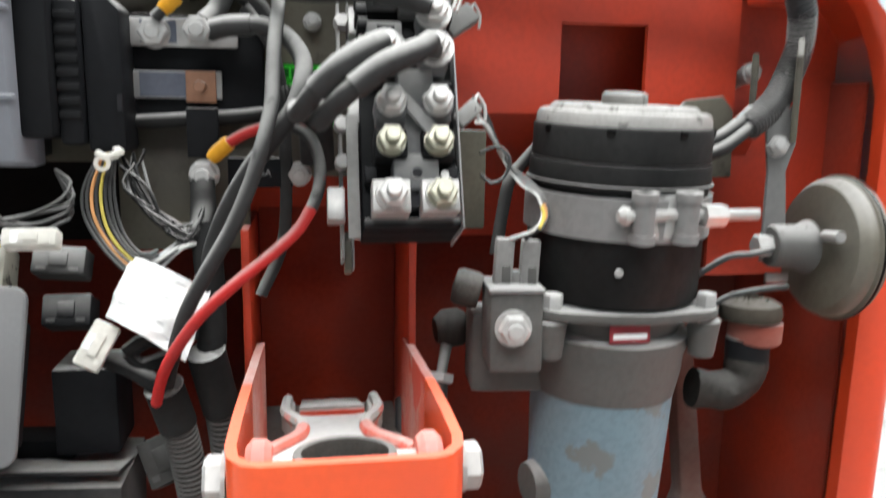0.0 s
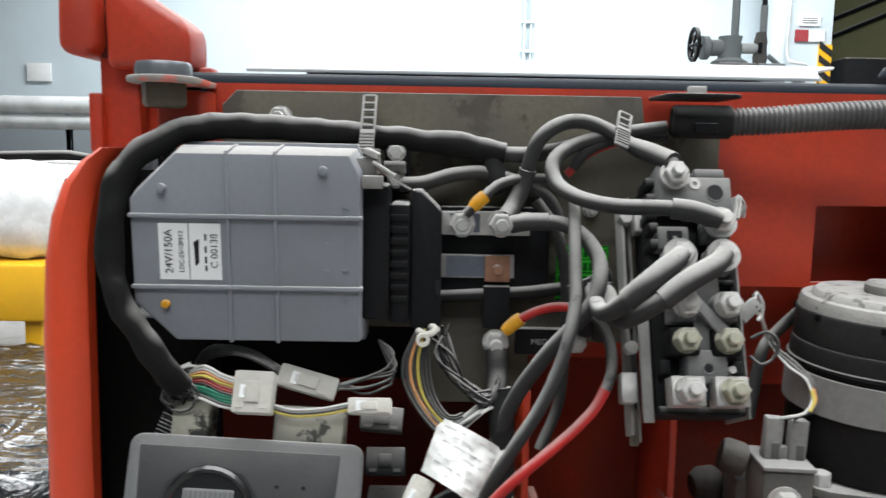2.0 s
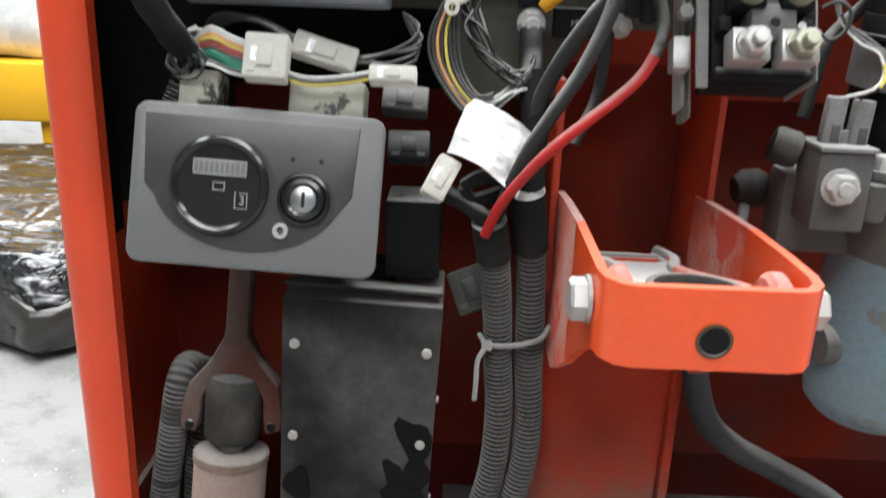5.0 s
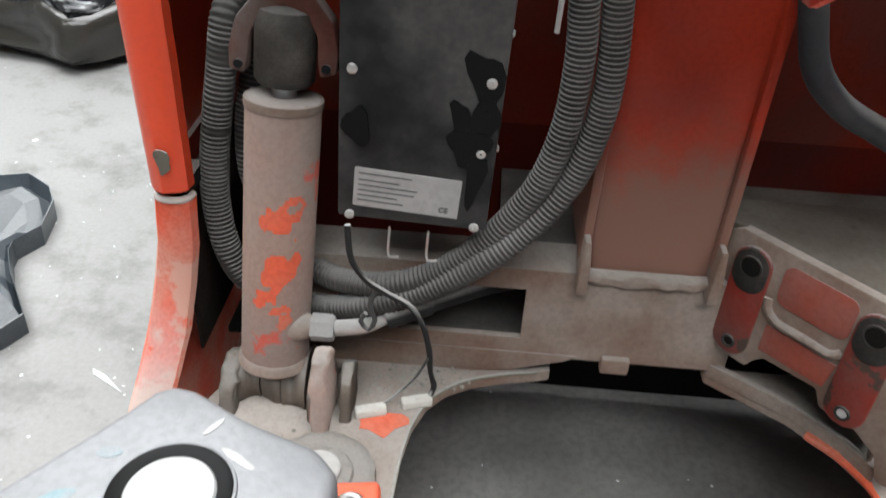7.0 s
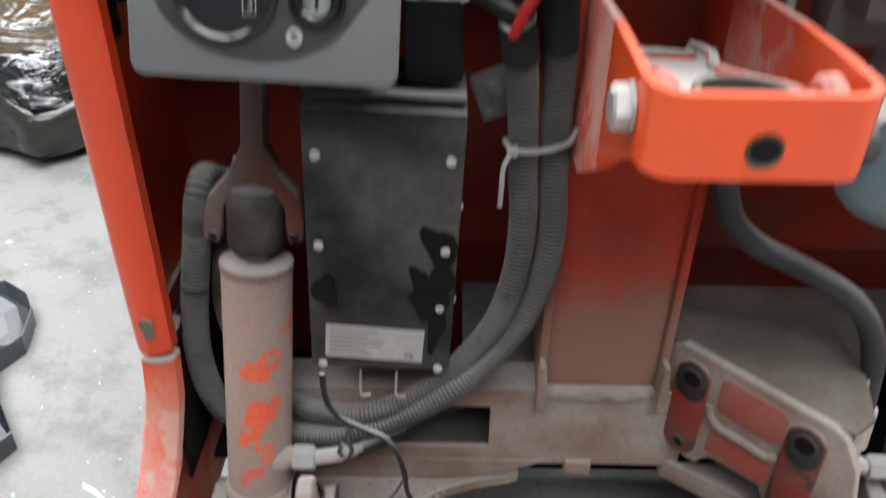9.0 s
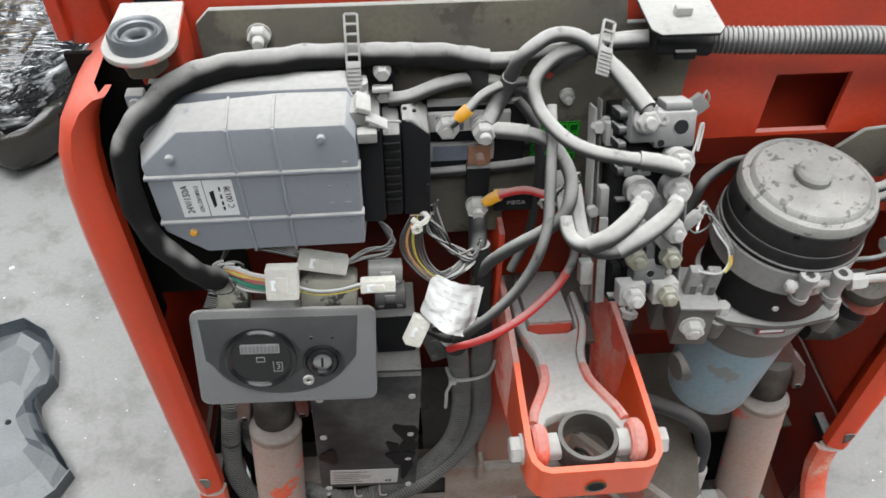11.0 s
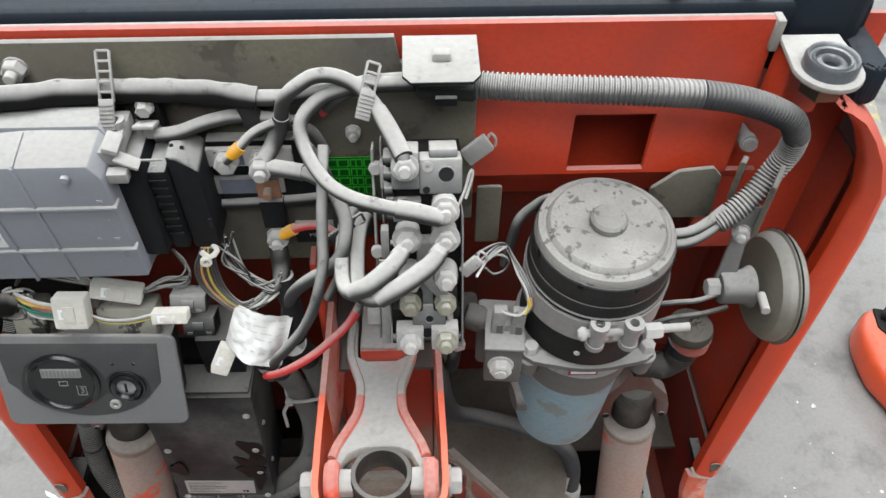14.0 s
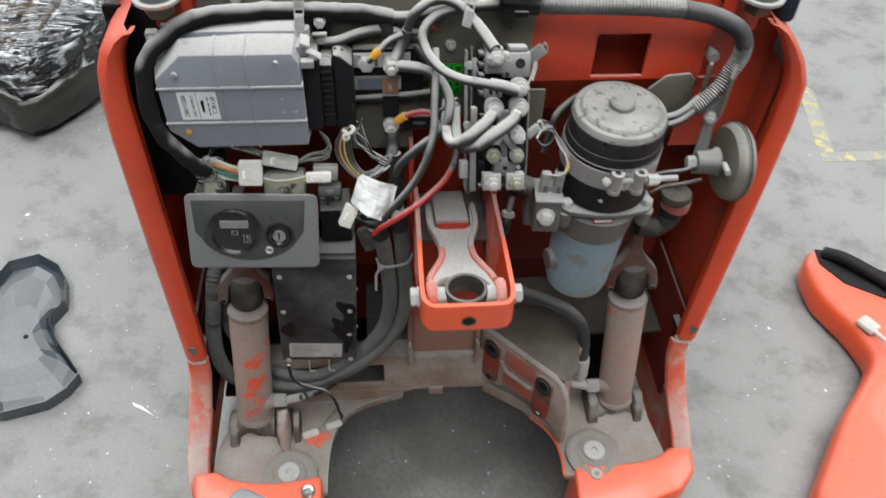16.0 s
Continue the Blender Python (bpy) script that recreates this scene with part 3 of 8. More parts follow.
            (0.222, 0.386, 0.353, -0.040, 0.24), (0.205, 0.387, 0.355, -0.066, 0.24), (0.188, 0.387, 0.355, -0.088, 0.24), (0.16, 0.387, 0.354, -0.100, 0.24), (0.05, 0.387, 0.352, -0.104, 0.24)]
    out = []
    for z, ho, hi, y, back in rows:
        if side > 0:
            ho, hi = ho - 0.007, hi - 0.006
        prof = [(hi, y + 0.012), (hi + 0.002, y + 0.003), (hi + 0.008, y), (ho - 0.012, y), (ho - 0.004, y + 0.003), (ho, y + 0.012), (ho, back), (ho - 0.004, back),
                (ho - 0.004, y + 0.014), (ho - 0.009, y + 0.006), (hi + 0.008, y + 0.004), (hi + 0.004, y + 0.012)]
        out.append([V(X0 + side * h, yy, z) for h, yy in prof])
    return out


for side in (-1, 1):
    part("side_shell", loft(shell_sections(side)), M["rim"], body, "bright orange-red side shell with an inward rim")
    part("foot", loft(foot_sections(side)), M["foot"], body, "scuffed foot of the side shell, paint rubbed pale")
    a, b = sorted((X0 + side * 0.343, X0 + side * 0.366))
    part("seam_gap", span(a, b, 0.012, 0.05, 0.352, 0.363), M["dark"], body, "dark gap between shell and foot")
    a, b = sorted((X0 + side * 0.3605, X0 + side * 0.3665))
    # Closes the seam; its dark red stands in for inside shade.
    part("seam_wall", span(a, b, 0.048, 0.24, 0.346, 0.368), M["red_in"], body, "filler strip behind the seam, dark red for the shade inside")
    lip = [(0.341, 0.018), (0.343, 0.010), (0.349, 0.007), (0.358, 0.007), (0.364, 0.010), (0.366, 0.018), (0.366, 0.06)]
    part("foot_lip", tube([(X0 + side * h, y, 0.3535) for h, y in lip], 0.0028, 8), M["bare"], body, "pale bare lip round the top of the foot")
    chip = [(X0 + side * 0.353 + 0.005 * math.cos(k * math.pi / 7) + 0.002 * math.sin(k), 0.386 + 0.010 * math.sin(k * math.pi / 7)) for k in range(14)]
    part("paint_chip", facing(chip, rim_y(0.386) - 0.0036, 0.001), M["plate"], body, "grey chip in the rim paint")
    # front skirt from the foot to the wheel arch
    outer = [(X0 + side * h, y) for h, y in ((0.377, -0.080), (0.372, -0.118), (0.345, -0.146), (0.300, -0.160), (0.240, -0.166), (0.185, -0.166))]
    inner = [(X0 + side * h, y) for h, y in ((0.190, -0.092), (0.215, -0.096), (0.250, -0.100), (0.290, -0.098), (0.325, -0.090), (0.342, -0.076))]
    ring = outer + inner
    part("skirt", prism(ring if side < 0 else ring[::-1], 0.156, (0, 0, 0.04), None, 0.006, 3), M["orange"], body, "orange front skirt, dusty on top")


def plate_with_hole(x0, x1, z0, z1, hx0, hx1, hz0, hz1, y, thick):
    bm = bmesh.new()
    rings = []
    for yy in (y, y + thick):
        rings.append([[bm.verts.new((x, yy, z)) for x, z in ((a, c), (b, c), (b, d), (a, d))] for a, b, c, d in ((x0, x1, z0, z1), (hx0, hx1, hz0, hz1))])
    (fo, fi), (bo, bi) = rings
    for i in range(4):
        j = (i + 1) % 4
        bm.faces.new((fo[i], fo[j], fi[j], fi[i]))
        bm.faces.new((bo[j], bo[i], bi[i], bi[j]))
        bm.faces.new((fo[j], fo[i], bo[i], bo[j]))
        bm.faces.new((fi[i], fi[j], bi[j], bi[i]))
    bmesh.ops.recalc_face_normals(bm, faces=bm.faces)
    return bm


part("back_panel", plate_with_hole(-0.262, 0.286, 0.776, 0.911, 0.162, 0.221, 0.7795, 0.834, 0.066, 0.005), M["red"], body, "red back panel with a rectangular cut-out")
part("panel_lip", span(-0.262, 0.286, 0.071, 0.0742, 0.9055, 0.911, 0.001), M["arm"], body, "bare folded top edge")
part("hole_backing", span(0.13, 0.25, 0.112, 0.116, 0.74, 0.87), M["red"], body, "red plate behind the cut-out")
# Left piece is blackened: the shade under the controller is in its colour.
for x, length, mname in ((-0.29, 0.185, "shade_black"), (-0.105, 0.415, "red")):
    part("panel_fold", prism([(0.066, 0.776), (0.071, 0.776), (0.140, 0.690), (0.140, 0.683)], length, (x, 0, 0), Matrix(((0, 0, 1), (1, 0, 0), (0, 1, 0)))), M[mname], body, "fold behind the controller, black for the shade there" if x < -0.2 else "panel folded back under the crease")
# Two tones of one wall; the deeper shade below is in the colour.
part("rear_wall", span(-0.356, 0.38, 0.196, 0.200, 0.34, 0.90), M["red_rear"], body, "rear wall, darker red for the shade inside")
part("rear_wall", span(-0.356, 0.38, 0.196, 0.200, 0.20, 0.34), M["red_in"], body, "dusty foot of the rear wall, dark red for the shade there")
part("upper_side_panel", span(0.286, 0.375, 0.088, 0.092, 0.66, 0.90), M["red"], body, "red panel beside the hose")
# Black here is the shade behind the harness, put into the panel.
part("upper_side_panel", span(-0.352, -0.262, 0.088, 0.092, 0.60, 0.86), M["shade_black"], body, "panel behind the harness, black for the shade there")
# Added sheets: the shade inside shell and foot is in their colour.
part("side_lining", span(-0.3500, -0.3470, 0.040, 0.088, 0.580, 0.845, 0.001), M["shade_black"], body, "added black sheet inside the shell for its shade")
part("side_lining", span(X0 + 0.3600, X0 + 0.3630, 0.050, 0.196, 0.380, 0.800, 0.001), M["red_dim"], body, "added darker red sheet inside the shell for its shade")
part("side_lining", span(X0 - 0.3615, X0 - 0.3585, 0.030, 0.196, 0.190, 0.346, 0.001), M["grime_shade"], body, "added dark sheet inside the foot for its shade")
part("side_lining", span(X0 + 0.3530, X0 + 0.3560, 0.022, 0.196, 0.190, 0.385, 0.001), M["red_in"], body, "added dark red sheet inside the foot for its shade")
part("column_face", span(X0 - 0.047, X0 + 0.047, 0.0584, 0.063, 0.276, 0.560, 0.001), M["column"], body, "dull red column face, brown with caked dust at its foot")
part("column_step", span(X0 - 0.047, X0 + 0.047, 0.031, 0.140, 0.556, 0.561, 0.001), M["caked"], body, "dusty step on top of the column box")
# The channel's shade is put into its darker red.
part("channel_back", span(X0 - 0.048, X0 + 0.048, 0.120, 0.124, 0.556, 0.770, 0.001), M["red_dim"], body, "back of the upper channel, darker red for the shade in it")
part("pivot_seat", prism([(0.032, 0.556), (0.118, 0.540), (0.118, 0.566), (0.032, 0.594)], 0.041, (X0 - 0.0205, 0, 0), Matrix(((0, 0, 1), (1, 0, 0), (0, 1, 0))), 0.0015), M["arm"], body, "seat block, grey with dust on top")
part("seat_front", span(X0 - 0.0200, X0 + 0.0200, 0.0300, 0.0325, 0.558, 0.5915, 0.0005), M["red"], body, "red front of the seat block")
for side in (-1, 1):
    x = X0 + side * 0.051
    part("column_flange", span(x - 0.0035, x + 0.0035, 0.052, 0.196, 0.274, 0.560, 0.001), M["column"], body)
    part("channel_flange", span(x - 0.0025, x + 0.0025, 0.040, 0.196, 0.560, 0.705, 0.001), M["red"], body, "red channel flange with a rubbed edge")
    part("column_gusset", facing([(x - 0.004, 0.272), (x + 0.004, 0.272), (x + 0.0045, 0.296), (x + 0.002, 0.322), (x - 0.003, 0.322)], 0.040, 0.022, 0.0015), M["brown"], body)
part("weld_bead", tube([(X0 - 0.052, 0.054, 0.283), (X0 - 0.02, 0.0525, 0.281), (X0 + 0.02, 0.0525, 0.281), (X0 + 0.052, 0.054, 0.283)], 0.0058, 10, lumps=0.5), M["brown"], body)

# base: cross plate with its slot, shelf behind it, floor plate round the wheel arch
part("cross_plate", plate_with_hole(-0.272, 0.094, 0.193, 0.284, -0.235, -0.080, 0.212, 0.264, 0.052, 0.006), M["brown"], body, "dust-caked cross plate with a slot")
part("plate_foot", prism([(0.052, 0.284), (0.058, 0.284), (0.075, 0.296), (0.075, 0.291)], 0.367, (-0.272, 0, 0), Matrix(((0, 0, 1), (1, 0, 0), (0, 1, 0)))), M["brown"], body, "dusty fold at the top of the cross plate")
# Shelf is split so this piece can carry the shade in its colour.
part("shelf", span(-0.105, 0.030, 0.075, 0.196, 0.288, 0.293), M["greasy"], body, "shelf behind the conduits, darkened for the shade there")
# Shelf's shade is in its darker brown.
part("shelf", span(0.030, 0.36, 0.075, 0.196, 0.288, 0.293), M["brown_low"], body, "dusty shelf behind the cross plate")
# The slot's inner shade is put into this ledge's colour.
part("slot_floor", span(-0.272, -0.06, 0.058, 0.150, 0.196, 0.201), M["grime_shade"], body, "ledge behind the slot, dark for the shade in there")

# Added black plates that keep light from the floor behind the arch.
part("underbody_wall", span(-0.368, 0.384, 0.196, 0.202, 0.020, 0.200), M["shade_black"], body, "added black plate behind the wheel arch, keeps light out")
part("underbody_floor", span(-0.335, 0.338, 0.060, 0.196, 0.184, 0.190), M["shade_black"], body, "added black sheet under the body, keeps light out")

BASE_L, BASE_R = 0.172, 0.188
# Filler shaped to hide, from the camera, the gap between the plates.
part("plate_root", facing([(-0.272, 0.168), (-0.135, 0.168), (-0.085, 0.176), (-0.040, 0.190), (-0.030, 0.197), (-0.272, 0.197)], 0.0505, 0.0075, 0.0015), M["brown"], body, "filler where the floor plate meets the cross plate")


def base_left():
    arc = [(-0.171, -0.110), (-0.171, -0.085), (-0.169, -0.050), (-0.164, -0.018), (-0.154, 0.008), (-0.139, 0.026), (-0.119, 0.038), (-0.090, 0.048), (-0.062, 0.054), (-0.050, 0.058)]
    return [(-0.345, -0.110)] + arc + [(-0.050, 0.072), (-0.272, 0.072), (-0.276, 0.030), (-0.328, 0.006), (-0.338, -0.020)]


def base_right():
    return [(0.080, 0.052), (0.094, 0.042), (0.139, 0.010), (0.168, -0.022), (0.183, -0.050), (0.188, -0.080), (0.187, -0.112), (0.352, -0.112), (0.346, -0.070), (0.338, -0.020), (0.338, 0.07), (0.080, 0.07)]


part("base_plate", prism(base_left(), 0.012, (0, 0, BASE_L - 0.012), None, 0.0015), M["brown"], body, "floor plate beside the round wheel arch, caked with dust")
part("base_plate", prism(base_right(), 0.010, (0, 0, BASE_R - 0.010), None, 0.0015), M["brown"], body, "floor plate under the slanted bracket, caked with dust")
part("arch_edge", tube([(0.150, -0.004, BASE_R - 0.004), (0.169, -0.024, BASE_R - 0.004), (0.184, -0.050, BASE_R - 0.004), (0.189, -0.080, BASE_R - 0.004), (0.188, -0.110, BASE_R - 0.004)], 0.004, 8), M["rubbed"], body, "rubbed bare orange edge of the arch")
part("arch_apron", prism(base_right()[:5] + [(0.186, -0.046), (0.172, -0.018), (0.143, 0.014), (0.098, 0.047), (0.084, 0.057)], 0.016, (0, 0, BASE_R - 0.004), None, 0.001), M["brown"], body, "low dusty apron along the arch")
part("arch_rim", tube([(-0.171, -0.110, BASE_L - 0.001), (-0.171, -0.085, BASE_L - 0.001), (-0.169, -0.050, BASE_L - 0.001), (-0.164, -0.018, BASE_L - 0.001), (-0.154, 0.008, BASE_L - 0.001), (-0.139, 0.026, BASE_L - 0.001), (-0.119, 0.038, BASE_L), (-0.090, 0.048, BASE_L), (-0.062, 0.0535, BASE_L)], 0.0016, 8), M["plate"], body, "worn edge of the arch")
part("tab", span(-0.010, 0.014, 0.046, 0.058, 0.184, 0.200, 0.002), M["brown"], body)

# slanted bracket at the end of the cross plate
br_x = V(0.684, -0.729, 0).normalized()
br_up = V(0, 0, 1)
br_n = V(br_x.y, -br_x.x, 0)
BR = Matrix((br_x, br_up, br_n)).transposed()
br_o = V(0.072, 0.060, 0.210)
part("slanted_bracket", prism([(-0.004, 0.006), (0.012, 0.010), (0.040, 0.010), (0.044, 0.018), (0.052, 0.027), (0.096, 0.030), (0.103, 0.016), (0.132, 0.016), (0.150, 0.006), (0.158, -0.014), (0.168, -0.014), (0.166, 0.060), (0.158, 0.100), (0.144, 0.122), (0.134, 0.126), (0.006, 0.126), (-0.004, 0.120)], -0.010, br_o, BR, 0.0025), M["brown"], body, "dust-caked slanted bracket")
for u in (0.0225, 0.1205):
    slot = [(u + dx, 0.066 + dy) for dx, dy in rounded(-0.0155, 0.0155, -0.050, 0.052, 0.0150)]
    pad = part("slot_pad", prism(slot, 0.004, br_o, BR, 0.0015), M["patchy"], body, "dark red bolting pad with two bolt holes")
    upper = [(u + dx, 0.066 + dy) for dx, dy in rounded(-0.0140, 0.0140, 0.012, 0.0505, 0.0138)]
    part("grease_pad", prism(upper, 0.0008, br_o + BR @ V(0, 0, 0.0038), BR, 0.0003), M["grime_shade"], pad, "dark greasy end of the pad")
    part("bolt_hole", lathe([(0.0072, 0.0), (0.0098, 0.0), (0.0092, 0.0018), (0.0078, 0.0014)], br_o + BR @ V(u, 0.1015, 0.004), br_n, 24), M["grime_shade"], pad)
    part("hole_bottom", lathe([(0, 0), (0.0078, 0), (0.0078, 0.0012), (0, 0.0012)], br_o + BR @ V(u, 0.1015, 0.0044), br_n, 16), M["shade_black"], pad)
    part("bolt_hole", lathe([(0.0036, 0.0), (0.0064, 0.0), (0.0056, 0.0018), (0.0040, 0.0012)], br_o + BR @ V(u + 0.0005, 0.028, 0.0038), br_n, 18), M["grime_shade"], pad)
    part("hole_bottom", lathe([(0, 0), (0.0038, 0), (0.0038, 0.0008), (0, 0.0008)], br_o + BR @ V(u + 0.0005, 0.028, 0.0038), br_n, 12), M["bolt"] if u > 0.1 else M["shade_black"], pad)
part("bracket_pad", prism(rounded(0.046, 0.103, 0.081, 0.117, 0.008), 0.0009, br_o, BR, 0.0004), M["haze"], body, "rubbed red patch")
part("bracket_pad", prism([(0.046, 0.034), (0.100, 0.036), (0.104, 0.060), (0.046, 0.060)], 0.0009, br_o, BR, 0.0004), M["haze"], body, "rubbed red patch")
part("bracket_rib", tube([BR @ V(0.041, 0.082, 0.0) + br_o, BR @ V(0.043, 0.074, 0.001) + br_o, BR @ V(0.052, 0.0665, 0.001) + br_o, BR @ V(0.075, 0.066, 0.001) + br_o, BR @ V(0.096, 0.066, 0.001) + br_o, BR @ V(0.103, 0.072, 0.0) + br_o], 0.0036, 10, lumps=0.3), M["brown"], body, "pale dusty rib between the pads")
# Darker brown carries the shade that lies on this low web.
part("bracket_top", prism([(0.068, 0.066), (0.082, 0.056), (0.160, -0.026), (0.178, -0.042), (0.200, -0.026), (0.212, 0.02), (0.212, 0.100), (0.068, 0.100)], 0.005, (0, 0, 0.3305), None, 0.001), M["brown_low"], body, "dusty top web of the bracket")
part("bracket_end", prism([(0.178, -0.042), (0.183, -0.040), (0.216, 0.020), (0.211, 0.022)], 0.136, (0, 0, 0.196), None, 0.001), M["brown"], body, "dusty end plate of the bracket")

# pivots of the lift arms on the floor plate


def roughen(bm, amp, scale):
    """Uneven crust: moves every point along its normal by noise."""
    bm.normal_update()
    for v in bm.verts:
        v.co += v.normal * amp * (noise.noise(v.co * scale) + 0.6 * noise.noise(v.co * scale * 2.7))
    return bm


def crust(bm, amp=0.0022, scale=90):
    bmesh.ops.subdivide_edges(bm, edges=[e for e in bm.edges if e.calc_length() > 0.006], cuts=3, use_grid_fill=True)
    bmesh.ops.triangulate(bm, faces=[f for f in bm.faces if len(f.verts) > 4])
    return roughen(bm, amp, scale)


for side in (-1, 1):
    px, py = (-0.2265, -0.080) if side < 0 else (0.2355, -0.079)
    base = BASE_L if side < 0 else BASE_R
    part("pivot_disc", roughen(lathe([(0, 0), (0.042, 0), (0.042, 0.006), (0.038, 0.0082), (0.034, 0.009), (0.030, 0.0082), (0.026, 0.0075), (0.024, 0.0095), (0.017, 0.010), (0.010, 0.0105), (0, 0.0100)], (px, py, base), (0, 0, 1), 64), 0.0016, 150), M["caked"], body, "dust-caked pivot disc")
    part("pivot_pin", lathe([(0, 0), (0.0165, 0), (0.0165, 0.004), (0.0150, 0.0055), (0.0048, 0.0055), (0.0038, 0.003), (0, 0.003)], (px, py, base + 0.010), (0, 0, 1), 28), M["cast"], body, "grey pin head with a centre hole")
    ex = -0.281 if side < 0 else 0.287
    for dx, w in ((-0.040, 0.016), (0.032, 0.014)):
        part("lug", crust(prism([(-0.034, 0), (0.030, 0), (0.028, 0.036), (0.020, 0.056), (0.006, 0.064), (-0.010, 0.060), (-0.024, 0.044), (-0.032, 0.02)], w, (ex + side * dx - w / 2, 0.004, base - 0.026), Matrix(((0, 0, 1), (1, 0, 0), (0, 1, 0))), 0.004, 3)), M["caked"], body, "rounded lug caked with dust")
part("link_lug", crust(prism([(-0.030, 0), (0.026, 0), (0.024, 0.030), (0.016, 0.062), (0.002, 0.074), (-0.012, 0.068), (-0.024, 0.040)], 0.013, (-0.2415, -0.014, BASE_L - 0.004), Matrix(((0, 0, 1), (1, 0, 0), (0, 1, 0))), 0.004, 3)), M["cyl"], body, "tall lug with rubbed red paint")
part("link_lug", crust(prism([(-0.022, 0), (0.020, 0), (0.018, 0.036), (0.006, 0.044), (-0.014, 0.040)], 0.010, (-0.2225, -0.002, BASE_L - 0.002), Matrix(((0, 0, 1), (1, 0, 0), (0, 1, 0))), 0.003, 3)), M["caked"], body)
patch_pts = [(-0.190 + 0.020 * (1 + 0.25 * math.sin(3 * a + 1)) * math.cos(a), -0.018 + 0.014 * (1 + 0.3 * math.sin(4 * a)) * math.sin(a)) for a in [k * math.pi / 10 for k in range(20)]]
part("rubbed_patch", prism(patch_pts, 0.0006, (0, 0, BASE_L + 0.0002)), M["rubbed"], body, "orange-red patch where the dust is rubbed off")

random.seed(31)
grains = bmesh.new()
for k in range(300):
    x, y = random.gauss(-0.165, 0.030), random.gauss(0.026, 0.016)
    if k % 3 == 0:
        x, y = random.gauss(-0.232, 0.020), random.gauss(-0.066, 0.018)
    if y > 0.050 or x < -0.30 or (x > -0.175 and y < -0.02) or (x > -0.150 and y < 0.022) or (x > -0.12 and y < 0.042):
        continue
    r = random.uniform(0.0008, 0.0026)
    ring = [grains.verts.new((x + r * random.uniform(0.6, 1.3) * math.cos(a), y + r * random.uniform(0.6, 1.3) * math.sin(a), BASE_L + 0.0002)) for a in (0, 1.26, 2.51, 3.77, 5.03)]
    tip = grains.verts.new((x, y, BASE_L + 0.0002 + r * random.uniform(0.4, 0.9)))
    for q in range(5):
        grains.faces.new((ring[q], ring[(q + 1) % 5], tip))
solid("dirt_grains", grains, M["grit"], "loose grey dirt and grit on the base plate", "dirt", kind="stuff")

# top cover strip and corner bumpers
part("top_cover", prism([(0.0745, 0.896), (0.0747, 0.9145), (0.078, 0.9190), (0.30, 0.925), (0.31, 0.9), (0.30, 0.88)], 0.64, (-0.29, 0, 0), Matrix(((0, 0, 1), (1, 0, 0), (0, 1, 0))), 0.003), M["navy"], body, "dark blue-grey plastic top cover")
part("corner_bumper", prism(rounded(0.292, 0.352, 0.071, 0.140, 0.016), 0.064, (0, 0, 0.860), None, 0.005), M["navy"], body, "dark plastic corner bumper")
part("bumper_side", prism(rounded(0.338, 0.358, 0.036, 0.100, 0.009), 0.030, (0, 0, 0.862), None, 0.004), M["navy"], body, "dark plastic side of the bumper")
for x in (0.218, 0.267):
    part("cover_knob", lathe([(0, 0), (0.009, 0), (0.009, 0.003), (0.006, 0.007), (0, 0.0085)], (x, 0.084, 0.924), (0, 0, 1), 20), M["navy"], body)
for side in (-1, 1):
    bx, by, bz = (-0.2750, 0.0190, 0.9105) if side < 0 else (0.3085, 0.029, 0.8995)
    tongue = [(bx - 0.020, 0.066), (bx + 0.020, 0.066)] + [(bx + 0.0225 * math.cos(radians(a)), by + 0.001 - 0.0235 * math.sin(radians(a))) for a in range(0, 181, 15)]
    part("bush_bracket", prism(tongue[:1] + tongue[1:], 0.004, (0, 0, bz - 0.004), None, 0.0012), M["arm"], body, "bent tongue of the panel, pale dust on red paint")
    part("bush_strut", prism([(bx - 0.02, 0.066), (bx + 0.02, 0.066), (bx + 0.014, 0.046), (bx - 0.014, 0.046)], 0.045, (0, 0, bz - 0.051), None, 0.002), M["red"], body, "red strut under the tongue")
    part("bush_ring", lathe([(0.0105, 0), (0.0172, 0), (0.0172, 0.0065), (0.0160, 0.0088), (0.0148, 0.0080), (0.0140, 0.0062), (0.0128, 0.0062), (0.0120, 0.0078), (0.0108, 0.0070), (0.0105, 0.0045)], (bx, by, bz), (0, 0, 1), 40), M["bush"], body, "blued steel bush ring with a groove")
    part("bush_rubber", lathe([(0, 0.001), (0.0048, 0.001), (0.0052, 0.0042), (0.0066, 0.0056), (0.0088, 0.0048), (0.0106, 0.0030), (0.0106, 0), (0, 0)], (bx, by, bz), (0, 0, 1), 28), M["bush"], body, "stepped bush sleeve")
    part("bush_bore", lathe([(0, 0), (0.0046, 0), (0.0046, 0.0006), (0, 0.0006)], (bx, by, bz + 0.0008), (0, 0, 1), 20), M["ink"], body)
    part("bush_nut", hexagon((bx, by, bz - 0.004), (0, 0, -1), 0.0245, 0.015), M["bronze"], body, "dark greasy nut")
part("notch_edge", span(0.283, 0.289, 0.062, 0.074, 0.888, 0.912, 0.0015), M["arm"], body)

# red guard that stands up behind the shoulder
lobe = [(-0.373, 0.936), (-0.372, 0.972), (-0.366, 0.981), (-0.352, 0.982), (-0.346, 0.976), (-0.345, 0.936), (-0.352, 0.929), (-0.366, 0.930)]
part("guard_lobe", facing(lobe, 0.086, 0.05, 0.006, 3), M["red"], body, "rounded front lobe of the guard")
